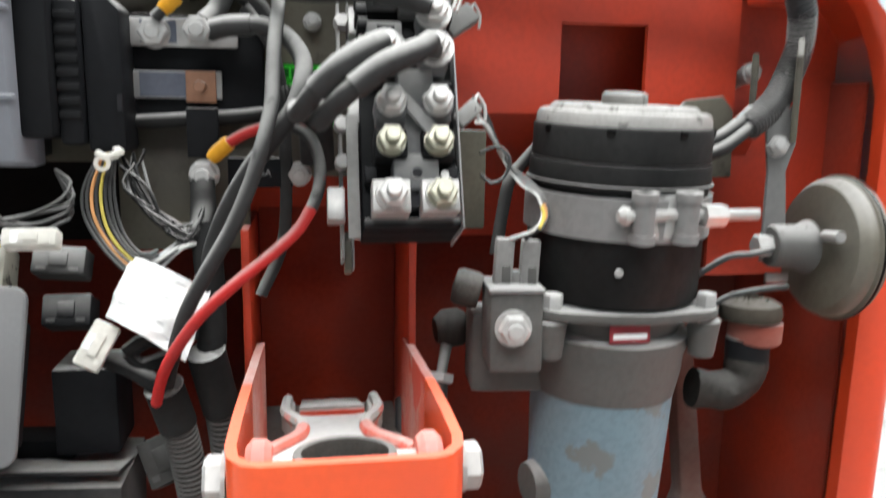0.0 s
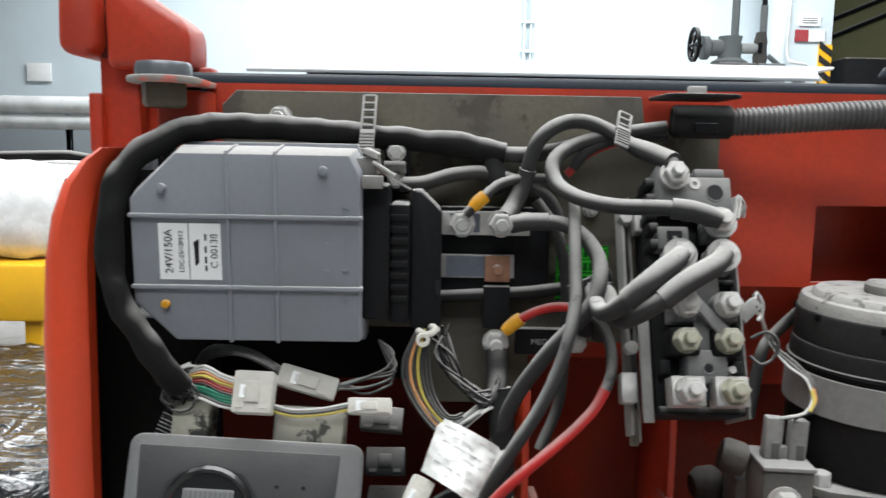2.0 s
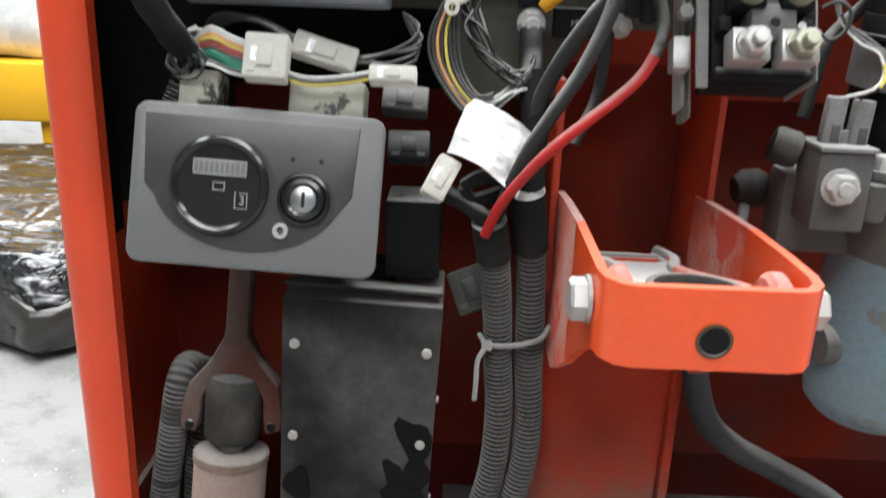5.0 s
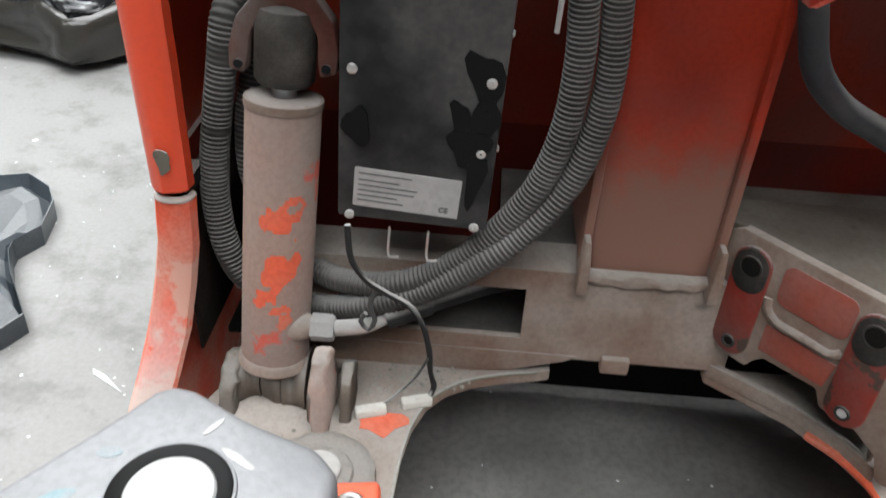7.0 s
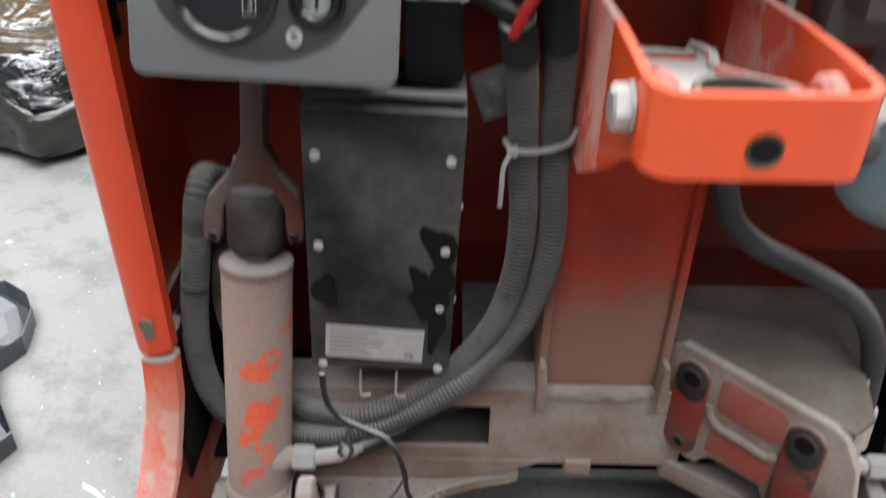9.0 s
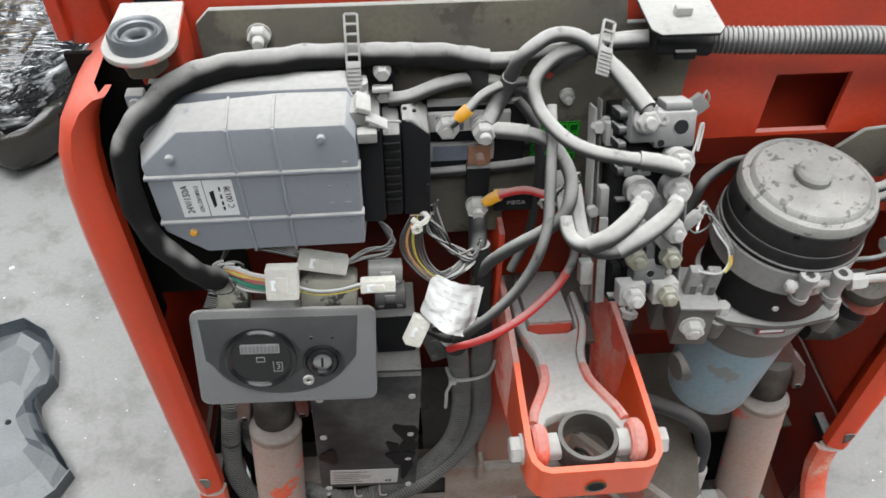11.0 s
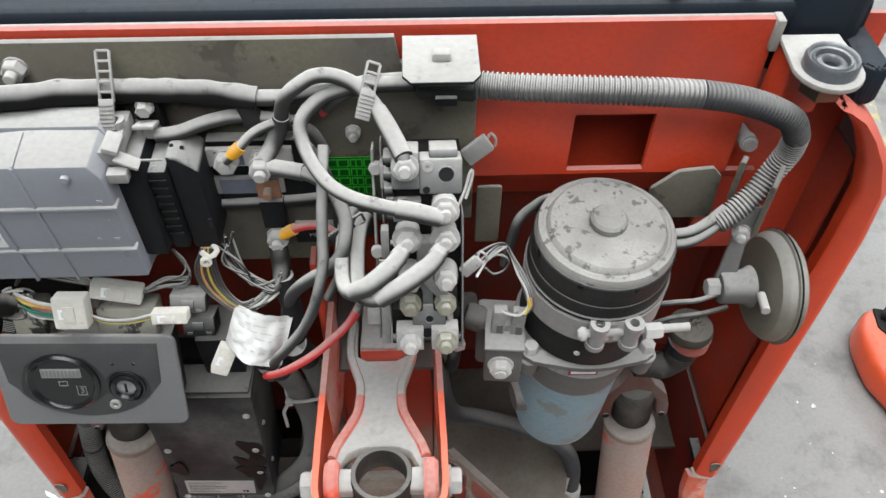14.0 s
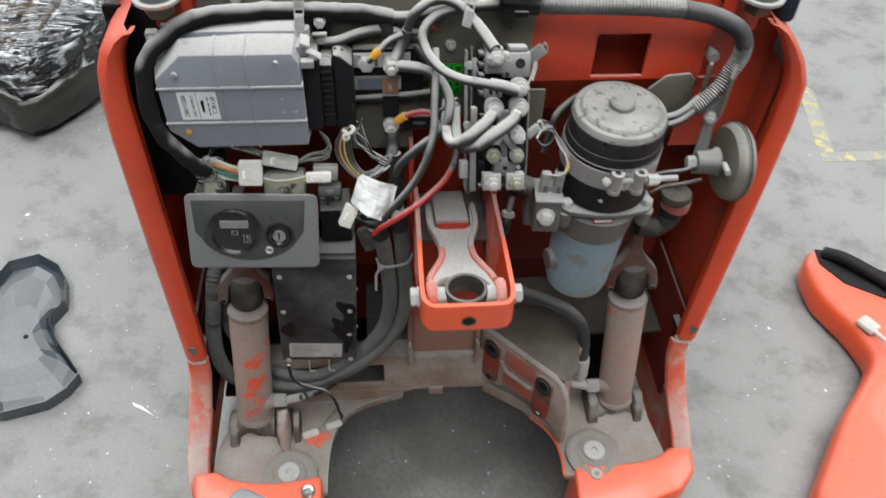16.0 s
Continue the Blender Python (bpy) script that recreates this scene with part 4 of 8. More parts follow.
part("guard_head", facing([(-0.340, 0.922), (-0.341, 0.974), (-0.335, 0.980), (-0.322, 0.979), (-0.285, 0.956), (-0.281, 0.948), (-0.281, 0.922)], 0.090, 0.05, 0.006, 3), M["red"], body, "red guard head with a sloping shoulder")
# The groove's shade is painted into this web.
part("guard_web", facing([(-0.350, 0.930), (-0.350, 0.976), (-0.334, 0.976), (-0.334, 0.930)], 0.104, 0.03, 0.002), M["red_in"], body, "web between lobe and head, dark red for the shade in the groove")
part("guard_post", facing([(-0.352, 0.855), (-0.352, 0.934), (-0.324, 0.934), (-0.320, 0.855)], 0.106, 0.03, 0.004), M["red"], body, "red guard post")
part("guard_plate", facing([(-0.322, 0.855), (-0.322, 0.926), (-0.272, 0.926), (-0.272, 0.855)], 0.118, 0.02, 0.003), M["red"], body, "red plate behind the bush")
part("cover_end", facing([(-0.2735, 0.888), (-0.2735, 0.909), (-0.2640, 0.909), (-0.2640, 0.884), (-0.2690, 0.882)], 0.052, 0.014, 0.002), M["navy"], body, "dark plastic end of the top cover")
part("guard_strip", facing([(-0.358, 0.862), (-0.358, 0.905), (-0.348, 0.905), (-0.348, 0.862)], 0.10, 0.02, 0.002), M["red"], body)

# ---- mounting plate behind the electrics ----
plate_y = 0.060
mp = thing("mounting_plate", "dusty grey-green steel mounting plate bolted to the back panel", "mounting plate")
part("plate", facing([(-0.250, 0.744), (-0.114, 0.744), (-0.114, 0.690), (-0.037, 0.690), (-0.037, 0.735), (0.090, 0.735), (0.090, 0.886), (0.038, 0.886), (0.035, 0.906), (-0.240, 0.906), (-0.250, 0.896)], plate_y, 0.005, 0.0008), M["plate"], mp)
for nm, b in bolt_set((-0.210, plate_y, 0.888), (0, -1, 0), 0.013, 0.006):
    part(nm, b, M["bolt"], mp)
for p in ((0.003, plate_y, 0.829), (-0.130, plate_y, 0.868)):
    for nm, b in bolt_set(p, (0, -1, 0), 0.009, 0.004):
        part(nm, b, M["bolt"], mp)
rating = part("rating_label", span(-0.0195, 0.0168, plate_y - 0.001, plate_y - 0.0004, 0.7655, 0.8040), M["green"], mp, "green printed rating label")
for z in (0.7660, 0.7754, 0.7848, 0.7942, 0.8035):
    part("print_line", span(-0.0192, 0.0165, plate_y - 0.0014, plate_y - 0.001, z - 0.0004, z + 0.0004), M["greenink"], rating)
for x in (-0.0192, -0.0020, 0.0078, 0.0163):
    part("print_line", span(x - 0.0003, x + 0.0003, plate_y - 0.0014, plate_y - 0.001, 0.7665, 0.8030), M["greenink"], rating)
for z in (0.7700, 0.7794, 0.7888, 0.7982):
    for xa, xb in ((-0.0180, -0.0115), (-0.0100, -0.0035), (-0.0008, 0.0022), (0.0032, 0.0066), (0.0092, 0.0150)):
        part("print_bar", span(xa, xb, plate_y - 0.0014, plate_y - 0.001, z - 0.0026, z + 0.0030), M["greenink"], rating)

# ---- motor controller ----
ctl = thing("motor_controller", "grey plastic motor controller box with ribs, dust on its top", "controller", (-0.22, 0.03, 0.745))
face = [(-0.150, 0.748), (-0.150, 0.852), (-0.156, 0.864), (-0.260, 0.864), (-0.2885, 0.836), (-0.2885, 0.772), (-0.264, 0.748)]


LEAN = 0.065
TL = Matrix.Rotation(math.atan(LEAN), 3, "X")


def front_y(z):
    """The lid's front leans forward towards its top."""
    return -0.0100 + (0.863 - z) * LEAN


def frustum(outline, y0, y1, grow_x, grow_z, bev, skew=0.0):
    """A moulded lid: the outline at the front, wider at the back, which may run aslant."""
    cx = sum(p[0] for p in outline) / len(outline)
    cz = sum(p[1] for p in outline) / len(outline)
    bm = bmesh.new()
    a = [bm.verts.new((x, front_y(z) if y0 is None else y0, z)) for x, z in outline]
    b = [bm.verts.new((x + grow_x * (1 if x > cx else -1), y1 + skew * (x + 0.15), z + grow_z * (1 if z > cz else -0.3))) for x, z in outline]
    bm.faces.new(a)
    bm.faces.new(b[::-1])
    n = len(a)
    for i in range(n):
        j = (i + 1) % n
        bm.faces.new((a[i], b[i], b[j], a[j]))
    bmesh.ops.recalc_face_normals(bm, faces=bm.faces)
    if bev:
        bmesh.ops.bevel(bm, geom=list(bm.edges), offset=bev, segments=2, affect="EDGES", profile=0.5)
    return bm


part("lid", frustum(face, None, 0.027, 0.0025, 0.005, 0.0012, 0.13), M["grey"], ctl, "grey moulded lid")
back_face = [(-0.148, 0.744), (-0.148, 0.858), (-0.154, 0.871), (-0.262, 0.871), (-0.292, 0.842), (-0.292, 0.768), (-0.266, 0.744)]
part("flange", frustum([(x, z) for x, z in back_face], 0.020, 0.040, 0.0, 0.0, 0.001, 0.0), M["grey"], ctl, "grey mounting flange")
part("heatsink", span(-0.285, -0.150, 0.040, 0.060, 0.748, 0.866, 0.001), M["dark"], ctl)
for z in (0.826, 0.782):
    part("rib", span(-0.2895, -0.148, front_y(z) - 0.0026, 0.0, z - 0.0013, z + 0.0013, 0.0006), M["grey"], ctl)
for x in (-0.2295, -0.2005):
    part("rib", box((x, front_y(0.806) + 0.0012, 0.806), (0.0020, 0.0060, 0.118), 0.0005, TL), M["grey"], ctl)
    part("rib", box((x, 0.0035, 0.8668), (0.002, 0.028, 0.002), 0.0005, Matrix.Rotation(radians(9), 3, "X")), M["grey"], ctl)
for p in ((-0.2695, 0.771),):
    part("plug", lathe([(0, 0), (0.0028, 0), (0.0024, 0.003), (0, 0.0035)], (p[0], front_y(p[1]), p[1]), (0, -1, 0), 14), M["yellow"], ctl, "yellow seal")
for p in ((-0.1715, 0.8545), (-0.2688, 0.8428)):
    part("plug", lathe([(0, 0), (0.0030, 0), (0.0026, 0.003), (0, 0.0036)], (p[0], front_y(p[1]), p[1]), (0, -1, 0), 14), M["grey"], ctl)
for p in ((-0.293, 0.858), (-0.293, 0.760)):
    part("fixing_ear", span(p[0] - 0.006, p[0] + 0.006, 0.030, 0.040, p[1] - 0.006, p[1] + 0.006, 0.0015), M["grey"], ctl)
    part("screw", lathe([(0, 0), (0.004, 0), (0.004, 0.002), (0, 0.003)], (p[0], 0.030, p[1]), (0, -1, 0), 14), M["bolt"], ctl)
# stickers with turned writing
FS = front_y(0.804)
part("sticker", box((-0.2631, FS - 0.0003, 0.804), (0.0178, 0.0006, 0.035), 0, TL), M["label"], ctl, "white printed sticker")
part("sticker", box((-0.2438, FS - 0.0003, 0.804), (0.0192, 0.0006, 0.035), 0, TL), M["label"], ctl, "white printed sticker")
UPRIGHT = TL @ FRONT @ Matrix.Rotation(radians(90), 3, "Z")
letters("24V/150A", 0.0068, (-0.2660, FS - 0.0006, 0.804), UPRIGHT, M["ink"], ctl)
letters("LDC-25/10FS12", 0.0040, (-0.2583, FS - 0.0006, 0.804), UPRIGHT, M["ink"], ctl)
letters("C 00138", 0.0062, (-0.2382, FS - 0.0006, 0.8045), UPRIGHT, M["ink"], ctl)
for z0, w in ((0.792, 0.0035), (0.797, 0.004), (0.8035, 0.004), (0.811, 0.004)):
    part("print_bar", box((-0.2435, front_y(z0 + w / 2) - 0.0007, z0 + w / 2), (0.0012, 0.0004, w), 0, TL), M["ink"], ctl)
part("mark", prism([(-0.2500, -0.009), (-0.2478, -0.007), (-0.2475, 0.008), (-0.2508, 0.006)], 0.0003, (0, FS - 0.0005, 0.804), TL @ FRONT), M["ink"], ctl, "dark printed mark")
for txt, x, z in (("2", -0.158, 0.832), ("1", -0.158, 0.811), ("4", -0.158, 0.793), ("+", -0.170, 0.793), ("-", -0.170, 0.811), ("3", -0.158, 0.774)):
    letters(txt, 0.0062, (x, front_y(z) - 0.0003, z), TL @ FRONT @ Matrix.Rotation(radians(90 if txt in "24" else 0), 3, "Z"), M["grey"], ctl, 0.0004)
part("side_housing", span(-0.150, -0.133, 0.006, 0.058, 0.760, 0.846, 0.003), M["dark"], ctl, "black side housing")
part("plug_housing", span(-0.133, -0.120, 0.016, 0.058, 0.756, 0.834, 0.003), M["dark"], ctl, "black plug housing")
for i in range(8):
    z = 0.770 + i * 0.0075
    part("housing_rib", span(-0.1325, -0.1210, 0.0148, 0.0175, z, z + 0.0045, 0.0008), M["bezel"], ctl)
lever = part("lever_plug", facing([(-0.1195, 0.752), (-0.1195, 0.843), (-0.113, 0.843), (-0.0995, 0.829), (-0.0995, 0.752)], 0.020, 0.034, 0.0025), M["dark"], ctl, "black lever plug with a dusty bevelled top")
for dx in (0.0, 0.0065):
    part("pivot_hole", lathe([(0, 0), (0.0015, 0), (0.0015, 0.0008), (0, 0.0008)], (-0.1165 + dx, 0.032, 0.8428 - dx * 0.3), (0, 0, 1), 12), M["ink"], lever)
part("lever_slot", span(-0.1030, -0.1005, 0.0185, 0.0215, 0.775, 0.784), M["ink"], lever)
part("top_clip", span(-0.1535, -0.1405, 0.004, 0.046, 0.851, 0.863, 0.002), M["strap"], ctl, "pale clip block on the corner")
part("clip_eye", lathe([(0.0028, 0), (0.0062, 0), (0.0062, 0.005), (0.0028, 0.005)], (-0.1465, 0.030, 0.863), (0, 0.1, 1), 20), M["steel"], ctl, "bright eye")
part("clip_tongue", box((-0.1440, 0.010, 0.8655), (0.010, 0.018, 0.004), 0.001, Matrix.Rotation(radians(25), 3, "Y")), M["steel"], ctl)
part("clip_tongue", box((-0.1360, 0.004, 0.8560), (0.016, 0.010, 0.002), 0.0006, Matrix.Rotation(radians(32), 3, "Y")), M["steel"], ctl)
part("clip_pad", box((-0.1425, -0.001, 0.8480), (0.013, 0.008, 0.008), 0.001), M["strap"], ctl)
part("latch_wire", tube([(-0.146, 0.006, 0.862), (-0.136, 0.008, 0.853), (-0.120, 0.018, 0.843)], 0.0009, 6), M["steel"], ctl)
part("terminal_plate", span(-0.139, -0.122, 0.046, 0.056, 0.838, 0.874, 0.0015), M["dark"], ctl, "black terminal block")
part("terminal_bend", box((-0.1310, 0.038, 0.8560), (0.014, 0.016, 0.003), 0.0008, tilt_x(-25)), M["strap"], ctl, "pale bent terminal")
for z in (0.866, 0.848):
    part("terminal_washer", lathe([(0, 0), (0.0062, 0), (0.0062, 0.0016), (0, 0.0016)], (-0.1305, 0.0455, z), (0, -1, 0), 20), M["bolt"], ctl)
    part("terminal_screw", hexagon((-0.1305, 0.0440, z), (0, -1, 0), 0.009, 0.006), M["bolt"], ctl)

# ---- instrument panel ----
pan_c = V(-0.2200, -0.0262, 0.6435)
PAN = Matrix.Rotation(radians(2.6), 3, "Y") @ Matrix.Rotation(radians(-17.5), 3, "X") @ FRONT


def on_panel(u, v, w=0.0):
    return pan_c + PAN @ V(u, v, w)


pnl = thing("instrument_panel", "dark grey plastic instrument panel with gauge and key switch, dust film", "instrument panel", tuple(pan_c))
part("panel_plate", prism(rounded(-0.0725, 0.0725, -0.0465, 0.0465, 0.008), -0.004, on_panel(0, 0), PAN, 0.0012), M["panel"], pnl)
part("raised_field", prism([(-0.066, 0.040), (-0.064, 0.0)] + [(0.056 * math.cos(radians(a)) - 0.004, 0.004 + 0.040 * math.sin(radians(a))) for a in range(195, 346, 8)] + [(0.056, 0.0), (0.058, 0.040)], 0.0012, on_panel(0, 0, -0.0002), PAN, 0.0006), M["panel_dark"], pnl, "dark raised field")
g0 = on_panel(-0.0205, 0.0010)
pn = PAN @ V(0, 0, 1)
part("gauge_bezel", lathe([(0.0245, 0), (0.0290, 0), (0.0285, 0.0035), (0.0265, 0.0050), (0.0256, 0.0046), (0.0236, 0.0024)], g0, pn, 48), M["black_gloss"], pnl, "black gauge bezel")
dial = part("gauge_face", lathe([(0, 0.0022), (0.0248, 0.0022), (0.0248, 0.0010), (0, 0.0010)], g0, pn, 40), M["black_gloss"], pnl, "black round gauge face")
part("display", prism(rounded(-0.0155, 0.0155, 0.003, 0.012, 0.001), 0.0006, on_panel(-0.0205, 0.0035, 0.0022), PAN), M["lcd"], dial, "grey segment display")
for i in range(10):
    u = -0.0205 - 0.0135 + i * 0.003
    part("segment", prism([(u - 0.0011, 0.0079), (u + 0.0011, 0.0079), (u + 0.0011, 0.0143), (u - 0.0011, 0.0143)], 0.0003, on_panel(0, 0, 0.0029), PAN), M["panel"], dial)
for a, b, c, d in ((-0.0240, -0.0170, 0.0022, 0.0028), (-0.0240, -0.0170, -0.0022, -0.0016), (-0.0240, -0.0234, -0.0022, 0.0028), (-0.0176, -0.0170, -0.0022, 0.0028),
                   (-0.0085, -0.0035, -0.0032, -0.0026), (-0.0041, -0.0035, -0.0120, -0.0026), (-0.0110, -0.0035, -0.0120, -0.0114), (-0.0110, -0.0104, -0.0120, -0.0020)):
    part("gauge_mark", prism([(a, c), (b, c), (b, d), (a, d)], 0.0003, on_panel(0, 0, 0.0023), PAN), M["lcd"], dial)
letters("3", 0.0075, on_panel(-0.0068, -0.0072, 0.0025), PAN, M["lcd"], dial)
k0 = on_panel(0.0285, -0.0035)
part("key_bezel", lathe([(0.0076, 0), (0.0158, 0), (0.0152, 0.0030), (0.0136, 0.0036), (0.0128, 0.0026), (0.0118, 0.0050), (0.0096, 0.0058), (0.0076, 0.0040)], k0, pn, 36), M["black_gloss"], pnl, "black key switch bezel")
part("key_barrel", lathe([(0, 0.002), (0.0078, 0.002), (0.0078, 0.0032), (0.0070, 0.0038), (0, 0.0038)], k0, pn, 28), M["chrome"], pnl, "bright key barrel")
part("key_slot", prism([(0.0275, -0.0080), (0.0295, -0.0080), (0.0295, 0.0010), (0.0275, 0.0010)], 0.0004, on_panel(0, 0, 0.0037), PAN), M["ink"], pnl)
l0 = on_panel(0.0165, -0.0225)
part("led_socket", lathe([(0, 0.001), (0.0022, 0.001), (0.0022, 0.003), (0.0044, 0.003), (0.0048, 0.0), (0, 0.0)], l0, pn, 20), M["steel"], pnl, "small bright socket")
for u in (0.0205, 0.0370):
    part("panel_screw", lathe([(0, 0), (0.0017, 0), (0.0014, 0.0012), (0, 0.0012)], on_panel(u, 0.0190, 0), pn, 12), M["dark"], pnl)
part("panel_back", box(on_panel(0.0, -0.006, -0.024), (0.125, 0.07, 0.04), 0.003, PAN), M["dark"], pnl, "black housing behind the panel")
part("relay_can", box(on_panel(-0.039, 0.053, -0.018), (0.024, 0.03, 0.024), 0.003, PAN), M["milky"], pnl, "milky relay can")
part("relay_can", box(on_panel(0.036, 0.053, -0.018), (0.045, 0.03, 0.024), 0.003, PAN), M["milky"], pnl, "milky relay can")

def blot(u, v, a, b2, deg, seed):
    """An uneven rounded outline for a hand mark."""
    out = []
    for k in range(20):
        t = k * math.pi / 10
        j = 1 + 0.07 * math.sin(2 * t + seed) + 0.05 * math.sin(5 * t + 2 * seed)
        x, y = a * j * math.cos(t), b2 * j * math.sin(t)
        c, s2 = math.cos(radians(deg)), math.sin(radians(deg))
        out.append((u + x * c - y * s2, v + x * s2 + y * c))
    return out


for k, (u, v, a, b2, deg) in enumerate(((-0.0205, 0.000, 0.032, 0.030, 0), (0.0285, -0.004, 0.0180, 0.0165, 0))):
    part("hand_mark", prism(blot(u, v, a, b2, deg, k + 1.3), 0.0002 + 0.00012 * k, on_panel(0, 0, 0.0011), PAN), M["key_mark"], pnl, "dark rubbed patch")

# ---- black control box ----
bx_t = Matrix.Rotation(radians(2.4), 3, "Y")
bx_c = V(-0.1655, 0.039, 0.459)


def on_box(u, v, w=0.0):
    """u across, v up, w out of the front face."""
    return bx_c + bx_t @ V(u, -0.036 - w, v)


cbox = thing("control_box", "dusty black sheet-metal control box with screws and finger smears", "control box", tuple(bx_c))
part("case", box(bx_c + bx_t @ V(0, 0, -0.001), (0.104, 0.072, 0.212), 0.002, bx_t), M["black"], cbox)
part("lid_lip", box(bx_c + bx_t @ V(0.0, -0.012, 0.1080), (0.102, 0.050, 0.003), 0.001, bx_t @ tilt_x(-14)), M["black"], cbox)
part("plug_strip", box(bx_c + bx_t @ V(-0.012, 0.010, 0.113), (0.06, 0.024, 0.012), 0.002, bx_t), M["bezel"], cbox)
part("relay_box", span(-0.149, -0.113, 0.022, 0.062, 0.574, 0.627, 0.002), M["dark"], cbox, "black relay box above the case")
for v in (0.072, 0.003, -0.1045):
    for u in (-0.0455, 0.0455):
        part("screw", lathe([(0, 0), (0.0034, 0), (0.0034, 0.0014), (0.0023, 0.0022), (0.0010, 0.0022), (0, 0.0013)], on_box(u * 0.955, v), bx_t @ V(0, -1, 0), 16), M["steel"], cbox, "bright screw")
part("screw", lathe([(0, 0), (0.0034, 0), (0.0034, 0.0014), (0.0023, 0.0022), (0, 0.0013)], on_box(0.0420, -0.0465), bx_t @ V(0, -1, 0), 16), M["steel"], cbox)
for v in (0.03, -0.05):
    for sx in (-1, 1):
        part("side_screw", lathe([(0, 0), (0.003, 0), (0.002, 0.002), (0, 0.002)], bx_c + bx_t @ V(sx * 0.052, -0.02, v), bx_t @ V(sx, 0, 0), 12), M["steel"], cbox)
lab = bx_t @ FRONT
type_plate = part("type_plate", prism(rounded(-0.038, 0.0345, -0.0975, -0.0675, 0.001), 0.0008, bx_c + bx_t @ V(0, -0.0362, 0), lab @ Matrix.Rotation(radians(-2), 3, "Z")), M["silver"], cbox, "silver type plate with unreadable print")
for i, (n, v) in enumerate(((0.8, -0.0715), (0.62, -0.0765), (0.9, -0.0805), (0.85, -0.0845), (0.6, -0.0885), (0.7, -0.0925))):
    part("print_bar", prism([(-0.035, v - 0.0004), (-0.035 + 0.045 * n, v - 0.0004), (-0.035 + 0.045 * n, v + 0.0004), (-0.035, v + 0.0004)], 0.0003, bx_c + bx_t @ V(0, -0.0371, 0), lab @ Matrix.Rotation(radians(-2), 3, "Z")), M["print"], type_plate)
letters("CE", 0.0055, bx_c + bx_t @ V(0.021, -0.0372, -0.0930), lab @ Matrix.Rotation(radians(-2), 3, "Z"), M["ink"], type_plate)
for u in (-0.016, 0.012):
    part("wire_hook", tube([on_box(u, -0.119, -0.01), on_box(u, -0.14, -0.008), on_box(u + 0.003, -0.142, -0.006), on_box(u + 0.008, -0.141, -0.006)], 0.0010, 6), M["steel"], cbox)

random.seed(21)
smears = 0
for u, v, a, b2, deg in ((0.040, 0.004, 0.011, 0.020, 20), (0.044, -0.020, 0.007, 0.016, 8), (0.026, -0.022, 0.006, 0.012, 14), (0.037, -0.024, 0.0055, 0.013, -18), (0.034, -0.043, 0.014, 0.013, 0), (0.040, -0.066, 0.006, 0.020, -6),
                         (-0.040, -0.036, 0.009, 0.013, 5)):
    ring = []
    for k in range(16):
        t = k * math.pi / 8
        j = 1 + 0.22 * math.sin(3 * t + deg) + random.uniform(-0.08, 0.08)
        x, y = a * j * math.cos(t), b2 * j * math.sin(t)
        c, s2 = math.cos(radians(deg)), math.sin(radians(deg))
        ring.append((min(0.0535, u + x * c - y * s2), v + x * s2 + y * c))
    smears += 1
    part("finger_smear", prism(ring, 0.0003 + 0.00022 * smears, bx_c + bx_t @ V(0, -0.0362, 0), lab), M["smear"], cbox, "dark greasy finger smear")

# ---- lift cylinders ----


def flaked_patch(bottom, ax, h):
    """What is left of the paint on the barrel: a ragged patch just proud of it."""
    bm = bmesh.new()
    fr = basis(ax)
    front = math.atan2((fr.transposed() @ V(0.25, -1, 0)).y, (fr.transposed() @ V(0.25, -1, 0)).x)
    nu, nv = 44, 90
    grid = []
    for i in range(nu + 1):
        a = front + radians(-62 + 124 * i / nu)
        grid.append([bm.verts.new(bottom + fr @ V(0.0273 * math.cos(a), 0.0273 * math.sin(a), h * (0.04 + 0.9 * j / nv))) for j in range(nv + 1)])
    for i in range(nu):
        for j in range(nv):
            u, v = (i + 0.5) / nu, (j + 0.5) / nv
            p = grid[i][j].co
            keep = 0.26 - ((u - 0.55) / 0.42) ** 2 - ((v - 0.45) / 0.36) ** 2 + 1.3 * noise.noise(p * 38) + 0.6 * noise.noise(p * 120)
            if keep > 0:
                bm.faces.new((grid[i][j], grid[i + 1][j], grid[i + 1][j + 1], grid[i][j + 1]))
    bmesh.ops.delete(bm, geom=[v for v in bm.verts if not v.link_faces], context="VERTS")
    bmesh.ops.recalc_face_normals(bm, faces=bm.faces)
    return bm


def lift_cylinder(label, top, bottom):
    top, bottom = V(*top), V(*bottom)
    ax = (top - bottom).normalized()
    cy = thing("lift_cylinder", label, "hydraulic cylinder", tuple(bottom), group="lift cylinders")
    h = (top - bottom).length
    part("barrel", lathe([(0, 0), (0.0245, 0), (0.0270, 0.004), (0.0270, h - 0.004), (0.0255, h), (0.012, h + 0.001), (0, h + 0.001)], bottom, ax, 40), M["cyl"], cy, "barrel with flaked orange paint under brown dust")
    if top.x < 0:
        part("paint_patch", flaked_patch(bottom, ax, h), M["rubbed"], cy, "flaked patch of bare orange paint")
    part("foot_ring", lathe([(0, 0), (0.0270, 0), (0.0290, 0.002), (0.0290, 0.008), (0.0272, 0.011), (0, 0.011)], bottom, ax, 40), M["brown"], cy, "rough welded ring at the foot")
    part("collar", lathe([(0, 0), (0.0278, 0), (0.0282, 0.003), (0.0278, 0.006), (0, 0.006)], bottom + ax * (h - 0.006), ax, 40), M["brown"], cy)
    part("rod", rod(top, top + ax * 0.014, 0.009), M["chrome"], cy, "short bright piston rod")
